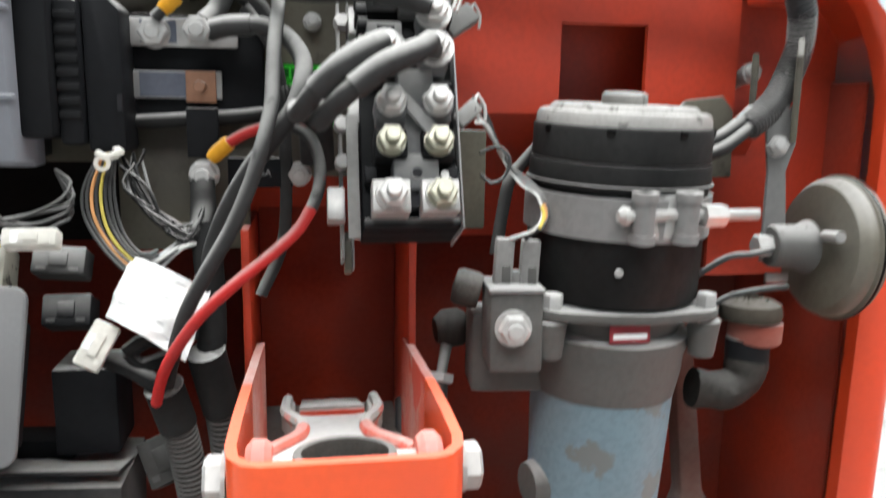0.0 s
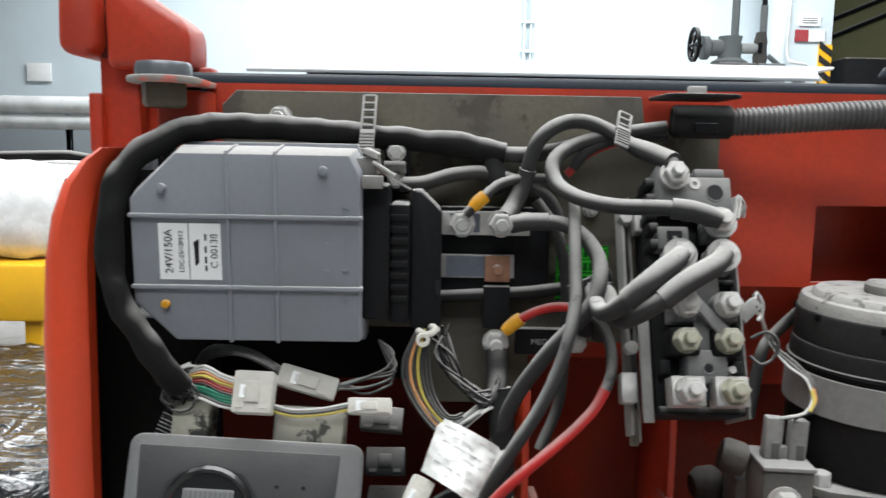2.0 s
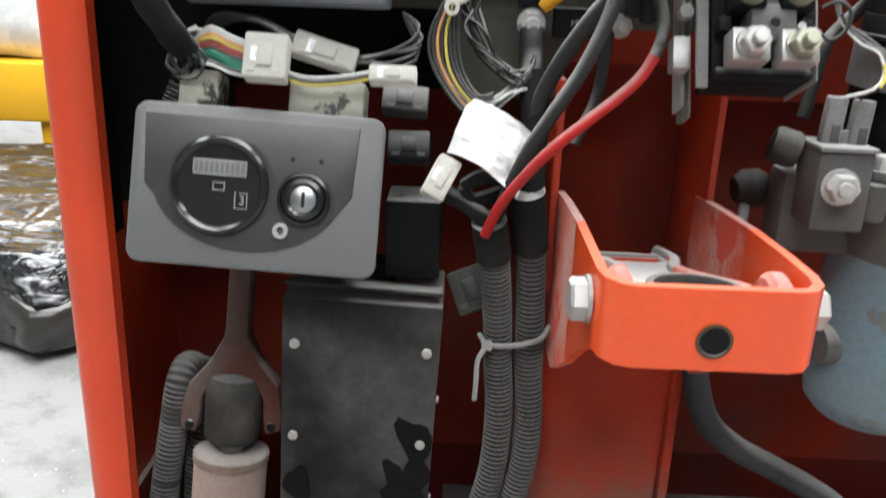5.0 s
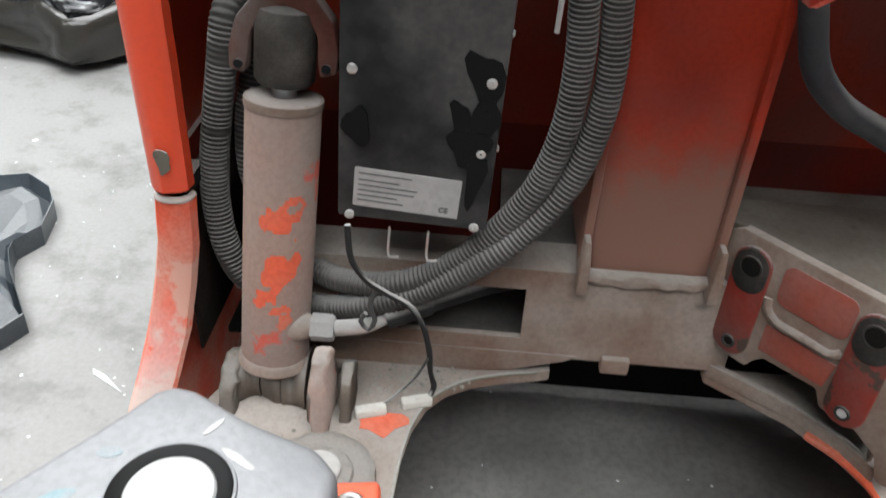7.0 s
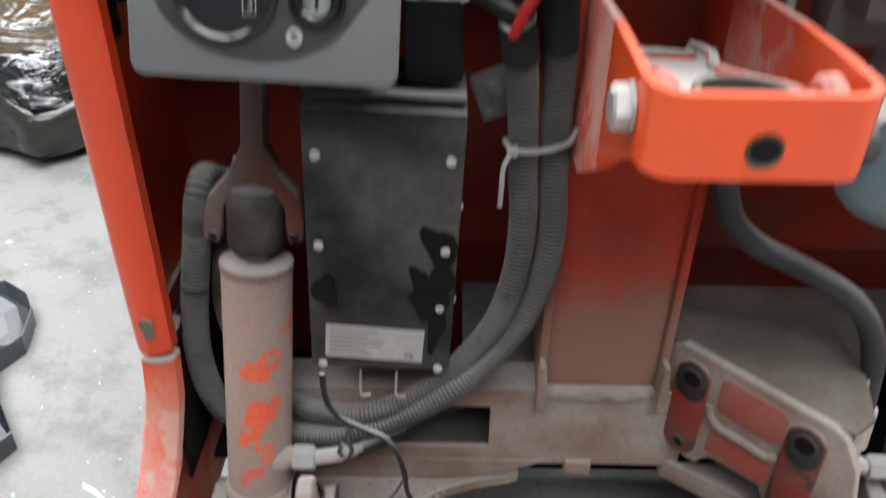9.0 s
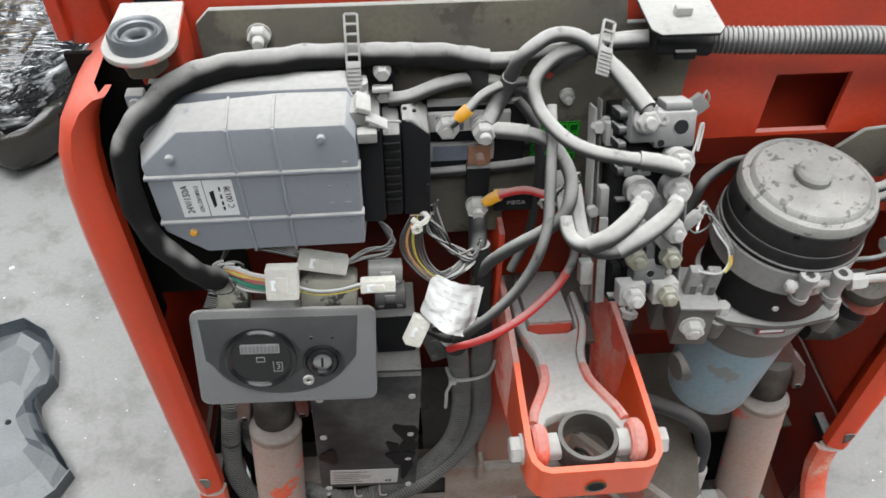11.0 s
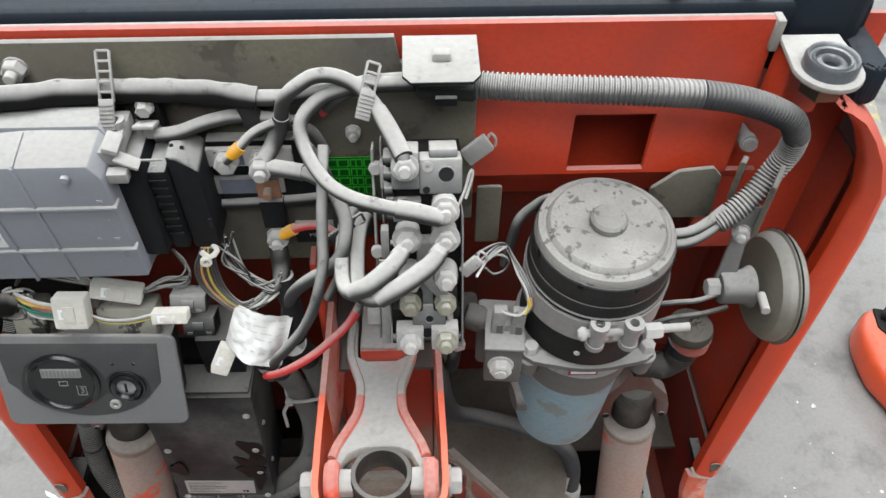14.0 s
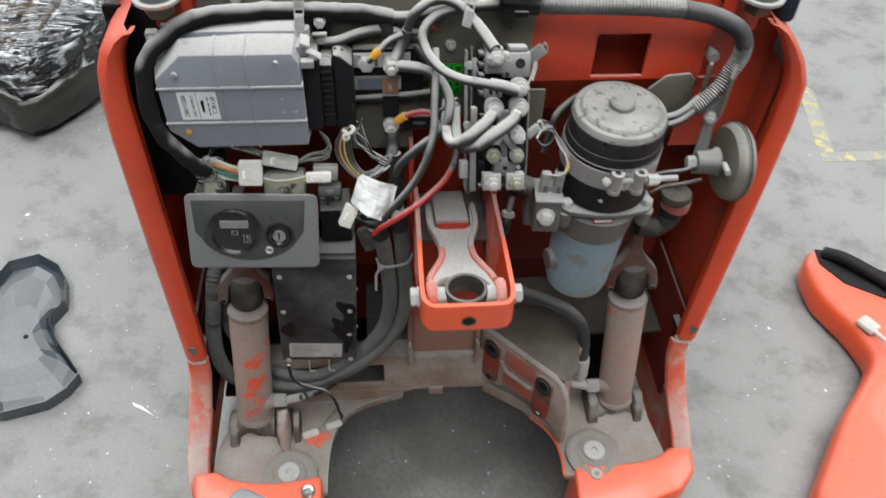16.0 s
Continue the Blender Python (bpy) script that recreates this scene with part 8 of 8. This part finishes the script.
tray_pts = [(-0.872, 0.475), (-0.857, 0.521), (-0.800, 0.540), (-0.753, 0.508), (-0.730, 0.472), (-0.722, 0.436), (-0.716, 0.407), (-0.735, 0.368), (-0.731, 0.349), (-0.706, 0.306), (-0.670, 0.258), (-0.648, 0.228), (-0.663, 0.196), (-0.694, 0.168), (-0.768, 0.148), (-0.860, 0.165), (-0.915, 0.220), (-0.905, 0.300), (-0.925, 0.380), (-0.905, 0.440)]
tray = thing("plastic_tray", "dusty dark moulded plastic tray lying on the floor", "tray", (-0.80, 0.35, 0.0))
part("moulding", tray_mesh(tray_pts, -0.790, 0.330), M["tray"], tray, sharp=12)
part("screw_hole", lathe([(0, 0), (0.005, 0), (0.004, 0.002), (0, 0.002)], (-0.776, 0.331, 0.0150), (0, 0, 1), 12), M["ink"], tray)

cov_out = [(0.806, 0.385), (0.822, 0.428), (0.852, 0.446), (0.905, 0.415), (1.03, 0.345), (1.35, 0.19), (1.35, -0.55), (0.53, -0.55), (0.56, -0.30), (0.630, -0.10), (0.738, 0.036), (0.828, 0.128), (0.852, 0.158), (0.842, 0.225), (0.806, 0.315)]
cov = thing("truck_cover", "glossy orange front cover with a black handle, lying on the floor", "cover", (1.0, 0.0, 0.0))
part("shell", prism(cov_out, 0.075, (0, 0, 0.0), None, 0.022, 4), M["orange"], cov, "glossy orange moulded shell")
part("handle_well", prism([(0.842, 0.432), (0.860, 0.428), (1.00, 0.340), (1.08, 0.295), (1.06, 0.24), (0.945, 0.285), (0.868, 0.335), (0.836, 0.392)], 0.006, (0, 0, 0.0725), None, 0.002), M["bezel"], cov, "black handle recess")
part("grip", tube([(0.853, 0.416, 0.083), (0.878, 0.390, 0.094), (0.910, 0.354, 0.096), (0.940, 0.322, 0.093), (0.952, 0.308, 0.086)], 0.0135, 16), M["bezel"], cov, "black grip bar")
part("white_plug", box((0.862, 0.222, 0.084), (0.028, 0.036, 0.012), 0.003, Matrix.Rotation(radians(30), 3, "Z")), M["white"], cov, "white plug on a lead")
part("lead", tube([(0.864, 0.21, 0.086), (0.874, 0.18, 0.090), (0.895, 0.15, 0.086), (0.92, 0.13, 0.080)], 0.004, 8), M["wire_w"], cov)
part("white_clip", box((0.885, 0.09, 0.083), (0.03, 0.03, 0.012), 0.003, Matrix.Rotation(radians(35), 3, "Z")), M["white"], cov)

# stretch-wrapped load on a pallet


def lumpy(x0, x1, y0, y1, z0, z1, bev, amp, cuts=18, scale=7.0):
    bm = span(x0, x1, y0, y1, z0, z1)
    bmesh.ops.bevel(bm, geom=list(bm.edges), offset=bev, segments=3, affect="EDGES", profile=0.5)
    bmesh.ops.subdivide_edges(bm, edges=[e for e in bm.edges if e.calc_length() > 0.1], cuts=cuts, use_grid_fill=True)
    bmesh.ops.triangulate(bm, faces=[f for f in bm.faces if len(f.verts) > 4])
    bm.normal_update()
    for v in bm.verts:
        d = noise.noise(v.co * scale) + 0.5 * noise.noise(v.co * scale * 3.1)
        v.co += v.normal * amp * d if v.co.z > 0.02 else V(0, 0, 0)
    return bm


def lumpy_prism(outline, z0, z1, bev, amp, scale, rows=5):
    """An outline pulled up in rows of points, its edge rounded, crumpled by noise."""
    n = len(outline)
    dense = []
    for k in range(n):
        a, b = V(*outline[k], 0), V(*outline[(k + 1) % n], 0)
        steps = max(1, int((b - a).length / 0.035))
        dense += [a.lerp(b, q / steps) for q in range(steps)]
    c = sum(dense, V(0, 0, 0)) / len(dense)
    bm = bmesh.new()
    rings = []
    for shrink, z in [(0.0, z0 + (z1 - bev - z0) * r / rows) for r in range(rows + 1)] + [(bev * 0.3, z1 - bev * 0.3), (bev, z1), (0.10, z1 + 0.004), (0.22, z1 + 0.006), (0.36, z1 + 0.006)]:
        rings.append([bm.verts.new(V(p.x, p.y, z) + (c - p).normalized() * shrink) for p in dense])
    for a, b in zip(rings, rings[1:]):
        for k in range(len(dense)):
            bm.faces.new((a[k], a[(k + 1) % len(dense)], b[(k + 1) % len(dense)], b[k]))
    bm.faces.new(rings[-1])
    bm.faces.new(rings[0][::-1])
    bmesh.ops.recalc_face_normals(bm, faces=bm.faces)
    bm.normal_update()
    for v in bm.verts:
        if v.co.z > z0 + 0.004:
            v.co += v.normal * amp * (noise.noise(v.co * scale) + 0.5 * noise.noise(v.co * scale * 3.1))
    return bm


def wrapped_load(label):
    edge = [(-2.00, 1.04), (-1.12, 1.03), (-1.02, 1.00), (-0.925, 0.955), (-0.880, 0.985), (-0.810, 1.080), (-0.770, 1.20), (-0.800, 1.70), (-0.810, 2.12), (-2.00, 2.12)]
    w = thing("wrapped_pallet", label, "wrapped pallet", (-1.4, 1.55, 0.0), "wrapped pallets")
    part("wrap", lumpy_prism([(x, y + 0.02 if y < 1.5 else y) for x, y in edge], 0.090, 0.205, 0.035, 0.012, 8.0), M["film"], w, "glossy black stretch film, wrinkled", 80)
    part("skirt_film", lumpy_prism(edge, 0.022, 0.118, 0.03, 0.030, 13.0), M["film_clear"], w, "torn grey film over the pallet", 80)
    for yy in (1.08, 1.50, 1.96):
        part("runner", span(-1.96, -0.90, yy, yy + 0.10, 0.0, 0.024, 0.002), M["wood"], w)
    return w


wrapped_load("load in glossy black stretch film on a wooden pallet")
yb1 = thing("yellow_bench", "yellow painted steel bench with a white bag on it", "bench", (-2.0, 2.4, 0.0))
part("top_box", span(-2.9, -1.445, 2.20, 2.85, 0.25, 0.448, 0.012), M["shop_y"], yb1)
for x in (-2.62, -1.50):
    for y in (2.26, 2.78):
        part("leg", span(x - 0.03, x + 0.03, y - 0.03, y + 0.03, 0.0, 0.252, 0.004), M["shop_y"], yb1)
bag = solid("white_bag", lumpy(-2.80, -1.42, 2.24, 2.80, 0.44, 0.79, 0.14, 0.03, 10, 4.0), M["bag"], "crumpled white sack lying on the yellow bench", "bag", sharp=80)

# rear of the truck: a white sheet lies across it
sheet = thing("white_sheet", "white perforated sheet lying aslant across the truck behind the cover", "sheet", (0, 0.34, 0.94))
slope = Matrix.Rotation(radians(8.2), 3, "X")
lean = V(0, 0.34, 0.9430)
part("panel", prism([(-0.30, 0.0), (-0.34, 0.29), (0.420, 0.288), (0.437, 0.288), (0.356, 0.162), (0.285, 0.0)], 0.004, lean, slope, 0.001), M["white_sheet"], sheet)
for x, y, w in ((-0.02, 0.245, 0.006), (0.06, 0.215, 0.008), (0.215, 0.225, 0.008), (0.285, 0.225, 0.006), (0.305, 0.235, 0.013), (0.352, 0.240, 0.007)):
    part("hole", prism([(x + w * math.cos(k * 0.524), y + 0.006 * math.sin(k * 0.524)) for k in range(12)], 0.0006, lean + slope @ V(0, 0, 0.004), slope), M["ink"], sheet)
rear = solid("truck_chassis", merge(span(-0.29, 0.32, 0.31, 1.10, 0.10, 0.930, 0.02), span(-0.27, 0.30, 0.52, 1.08, 0.92, 0.9735, 0.01)), M["navy"], "dark battery compartment of the pallet truck behind the cover", "truck chassis")

# far pipes, stored goods and fittings along the hall wall
for z, r in ((1.42, 0.143), (1.155, 0.118)):
    pp = thing("wrapped_pipe", "long wrapped pale pipe along the hall wall", "pipe", (-7, 12.4, z), "wrapped pipes")
    part("pipe_run", rod((-13.5, 12.4, z), (-3.6, 12.4, z), r), M["pipe"], pp)
    for x in (-12, -9, -6, -4):
        part("pipe_stand", span(x - 0.04, x + 0.04, 12.36, 12.44, 0.0, z - r + 0.02, 0.004), M["wall_low"], pp)
dp = thing("dark_pipe", "dark pipe lying on stacked pallets", "pipe", (-7, 11.0, 0.55))
part("run", tube([(-10, 11.0, 0.60), (-7.5, 11.0, 0.60), (-5.35, 11.0, 0.66), (-5.05, 11.0, 0.56)], 0.07, 14, 0.2), M["dark"], dp)
sp = thing("stored_pallet", "wooden pallet with pale boxes near the wall", "pallet", (-6, 10.6, 0.0))
part("deck", span(-8.2, -4.6, 10.2, 11.3, 0.30, 0.35, 0.005), M["wood"], sp)
for x in (-8.1, -7.0, -5.9, -4.8):
    part("pallet_block", span(x, x + 0.16, 10.2, 11.3, 0.0, 0.30, 0.005), M["wood"], sp)
for x, w in ((-7.9, 0.9), (-6.3, 0.5), (-5.5, 0.8)):
    part("parcel", span(x, x + w, 10.4, 10.9, 0.35, 0.51 + 0.1 * w, 0.02), M["bag"], sp)
wp = solid("socket_plate", span(-7.92, -7.46, 14.93, 14.98, 1.97, 2.31, 0.01), M["label"], "small pale sign plate on the wall", "sign")
ws = thing("wall_conduit", "thin pale conduit with clips on the wall", "conduit", (1.9, 14.95, 3.0))
part("tube_run", rod((1.46, 14.94, 1.9), (1.46, 14.94, 5.6), 0.03), M["wall"], ws)
part("tube_run", rod((1.58, 14.94, 1.9), (1.58, 14.94, 5.6), 0.02), M["wall"], ws)
for z in (2.1, 2.66, 3.20, 3.9):
    part("clip", span(1.40, 1.64, 14.90, 14.96, z, z + 0.05, 0.005), M["wall"], ws)

mc = thing("valve_stand", "grey machine stand with a dark handwheel and upright spindles", "machine", (2.40, 6.4, 0.0))
part("stand", span(2.18, 2.50, 6.2, 6.7, 0.0, 1.60, 0.02), M["dim_cast"], mc, "dark grey column")
part("side_cabinet", span(2.50, 2.74, 6.2, 6.7, 0.0, 1.60, 0.02), M["machine"], mc)
part("gear_head", lathe([(0, 0), (0.15, 0), (0.15, 0.03), (0.095, 0.06), (0.09, 0.20), (0.10, 0.24), (0, 0.25)], (2.35, 6.45, 1.60), (0, 0, 1), 28), M["machine"], mc)
part("flange", lathe([(0, 0), (0.10, 0), (0.10, 0.05), (0.07, 0.07), (0.07, 0.17), (0, 0.17)], (2.11, 6.45, 1.745), (1, 0, 0), 28), M["machine"], mc)
part("spindle", rod((2.385, 6.45, 1.84), (2.385, 6.45, 3.2), 0.033), M["machine"], mc)
wheel = part("handwheel", lathe([(0.115, -0.014), (0.145, -0.014), (0.145, 0.014), (0.115, 0.014)], (2.045, 6.45, 1.77), (1, 0, 0), 28), M["dark"], mc)
for a in (0, 60, 120):
    d = V(0, math.cos(radians(a)), math.sin(radians(a))) * 0.125
    part("wheel_spoke", rod(V(2.045, 6.45, 1.77) - d, V(2.045, 6.45, 1.77) + d, 0.012, n=10), M["dark"], wheel)
part("wheel_axle", rod((2.045, 6.45, 1.77), (2.12, 6.45, 1.76), 0.02), M["dark"], mc)
part("side_valve", lathe([(0, 0), (0.055, 0), (0.06, 0.05), (0.05, 0.15), (0.058, 0.17), (0.04, 0.26), (0, 0.26)], (2.61, 6.45, 1.62), (0, 0, 1), 24), M["dim_cast"], mc)
part("valve_window", span(2.57, 2.60, 6.38, 6.40, 1.70, 1.79, 0.004), M["dark"], mc)
part("side_rod", rod((2.625, 6.45, 1.86), (2.625, 6.45, 2.10), 0.030), M["machine"], mc)
part("side_rod", rod((2.625, 6.45, 2.08), (2.625, 6.45, 2.9), 0.022), M["dark"], mc)
part("side_tank", rod((2.44, 6.45, 1.745), (2.58, 6.45, 1.745), 0.045), M["pipe"], mc)
part("side_pipe", tube([(2.66, 6.4, 1.68), (2.76, 6.4, 1.60), (2.86, 6.4, 1.50), (2.98, 6.4, 1.46)], 0.022, 10, 0.03), M["machine"], mc)

pillar = thing("hazard_pillar", "grey steel pillar with black and yellow hazard stripes", "pillar", (7.4, 14.0, 0.0), "pillars")
part("post", span(5.70, 6.77, 13.9, 14.4, 0.0, 5.99), M["wall"], pillar)
part("stripe_plate", span(6.54, 6.772, 13.86, 13.90, 1.90, 2.77), M["shop_y"], pillar)
for i in range(4):
    part("stripe", prism([(6.545, 2.02 + i * 0.23), (6.768, 1.86 + i * 0.23), (6.768, 1.98 + i * 0.23), (6.545, 2.14 + i * 0.23)], 0.01, (0, 13.86, 0), FRONT), M["hazard_k"], pillar)
part("fire_sign", span(6.11, 6.34, 13.86, 13.9, 2.82, 3.02), M["redlabel"], pillar, "red fire sign")
part("fire_sign_text", span(6.345, 6.62, 13.86, 13.9, 2.82, 3.02), M["label"], pillar)
part("notice", span(6.165, 6.53, 13.86, 13.9, 3.09, 3.26), M["label"], pillar)
for z in (3.13, 3.17, 3.21):
    part("print_bar", span(6.21, 6.48, 13.855, 13.86, z, z + 0.015), M["print"], pillar)
part("cable_drop", tube([(5.99, 13.85, 4.8), (5.98, 13.84, 3.4), (5.95, 13.8, 2.75), (5.97, 13.7, 2.45), (6.20, 13.6, 2.40), (6.50, 13.6, 2.12)], 0.028, 8, 0.1), M["pipe"], pillar)
p2 = thing("hazard_pillar", "pale pillar with black and yellow hazard stripes beside the passage", "pillar", (3.66, 4.0, 0.0), "pillars")
part("post", span(3.410, 3.60, 3.95, 4.15, 0.0, 5.99), M["wall"], p2)
part("stripe_plate", span(3.413, 3.50, 3.94, 3.95, 1.02, 1.46), M["shop_y"], p2)
for i in range(4):
    part("stripe", prism([(3.415, 1.04 + i * 0.11), (3.498, 1.09 + i * 0.11), (3.498, 1.14 + i * 0.11), (3.415, 1.09 + i * 0.11)], 0.004, (0, 3.94, 0), FRONT), M["hazard_k"], p2)
p3 = thing("hazard_pillar", "dark corner guard with yellow hazard stripes at the passage end", "pillar", (9.05, 14.1, 0.0), "pillars")
part("post", span(8.97, 9.22, 14.05, 14.19, 0.0, 2.48), M["hazard_k"], p3)
for i in range(4):
    part("stripe", prism([(8.975, 1.70 + i * 0.22), (9.215, 1.52 + i * 0.22), (9.215, 1.62 + i * 0.22), (8.975, 1.80 + i * 0.22)], 0.01, (0, 14.05, 0), FRONT), M["shop_y"], p3)
solid("wall_box", span(9.36, 9.68, 14.10, 14.20, 2.86, 3.00, 0.01), M["dark"], "small dark box on the grey wall", "box")
gate = solid("wall_beyond", span(9.14, 15.9, 14.2, 14.4, 2.48, 5.99), M["grey_wall"], "large pale grey sheet wall beyond the passage", "wall", kind="structure")
gate2 = solid("wall_beyond_base", span(9.14, 15.9, 14.2, 14.4, 0.0, 2.48), M["wall_low"], "grey lower wall beyond the passage", "wall", kind="structure")
crate = solid("dark_crate", span(7.10, 8.93, 14.0, 14.6, 0.0, 2.57, 0.02), M["dark"], "dark stacked crate in the passage", "crate")
for xa, za, xb, zb in ((7.9, 3.23, 11.0, 4.56), (7.9, 3.59, 10.5, 4.70)):
    solid("sloping_pipe", rod((xa, 16.66, za), (xb, 16.66, zb), 0.05), M["dark"], "dark sloping pipe on the olive passage wall", "pipe", group="sloping pipes")
bin_ = thing("wheeled_bin", "pale grey steel bin with a white rail and blue base", "bin", (2.8, 3.1, 0.0))
part("tub", span(2.40, 3.35, 2.9, 3.6, 0.20, 1.035, 0.02), M["pipe"], bin_)
part("rail", rod((2.38, 2.88, 1.045), (3.4, 2.88, 1.045), 0.018), M["white_sheet"], bin_)
part("base", span(2.62, 3.35, 2.88, 3.5, 0.0, 0.20, 0.01), M["blue_bin"], bin_)
part("label", span(2.72, 3.3, 2.872, 2.88, 0.05, 0.15), M["label"], bin_)
part("bracket", rod((2.70, 2.95, 0.40), (2.70, 2.95, 0.20), 0.06), M["copper"], bin_)
part("hook", tube([(2.474, 2.9, 1.229), (2.443, 2.9, 1.183), (2.466, 2.9, 1.137), (2.54, 2.9, 1.128), (2.80, 2.9, 1.132)], 0.012, 10, 0.02), M["white_sheet"], bin_)
part("hook_post", rod((2.80, 2.9, 1.03), (2.80, 2.9, 1.135), 0.012), M["white_sheet"], bin_)

# floor marks and litter
mark = solid("floor_mark", merge(prism([(1.040, 0.800), (1.080, 0.800), (1.140, 1.10), (1.110, 1.16)], 0.0006, (0, 0, 0.0002)), prism([(1.080, 0.800), (1.45, 0.80), (1.45, 0.835), (1.086, 0.836)], 0.0006, (0, 0, 0.0002))), M["worn_yellow"], "worn yellow painted corner mark on the floor", "floor mark")
stick = solid("plastic_shard", prism([(-0.549, 0.178), (-0.530, 0.169), (-0.503, 0.146), (-0.520, 0.156), (-0.545, 0.170)], 0.002, (0, 0, 0.0)), M["label"], "white plastic shard on the floor", "litter")
random.seed(11)
# Thin dark sheet that paints the truck's shade onto the floor.
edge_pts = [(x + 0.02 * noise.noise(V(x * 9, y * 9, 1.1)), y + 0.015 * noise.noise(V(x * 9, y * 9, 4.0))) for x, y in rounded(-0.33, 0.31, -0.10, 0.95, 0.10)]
solid("oil_stain", prism(edge_pts, 0.0016, (0, 0, -0.001)), M["stain"], "dark sheet for the truck's shade on the floor", "stain", kind="stuff")
specks = bmesh.new()
for i in range(300):
    x, y = random.uniform(-1.5, 1.5), random.uniform(-0.6, 1.6)
    if i % 2:
        x, y = random.uniform(-0.9, -0.4), random.uniform(-0.1, 0.7)
    if i >= 190:
        x, y = random.uniform(-0.15, 0.17), random.uniform(-0.16, 0.10)
    if i >= 220:
        x, y = random.uniform(0.42, 0.80), random.uniform(-0.10, 0.75)
    r = random.uniform(0.0007, 0.0022) * (2.4 if random.random() < 0.10 else 1)
    a0 = random.uniform(0, 6)
    ring = [specks.verts.new((x + r * random.uniform(0.5, 1.3) * math.cos(a0 + k * 1.257), y + r * random.uniform(0.4, 1.2) * math.sin(a0 + k * 1.257), 0.0008)) for k in range(5)]
    top = specks.verts.new((x, y, 0.0008 + r * 0.4))
    for k in range(5):
        specks.faces.new((ring[k], ring[(k + 1) % 5], top))
solid("floor_litter", specks, M["label"], "scattered white specks and chips on the floor", "litter", kind="stuff")
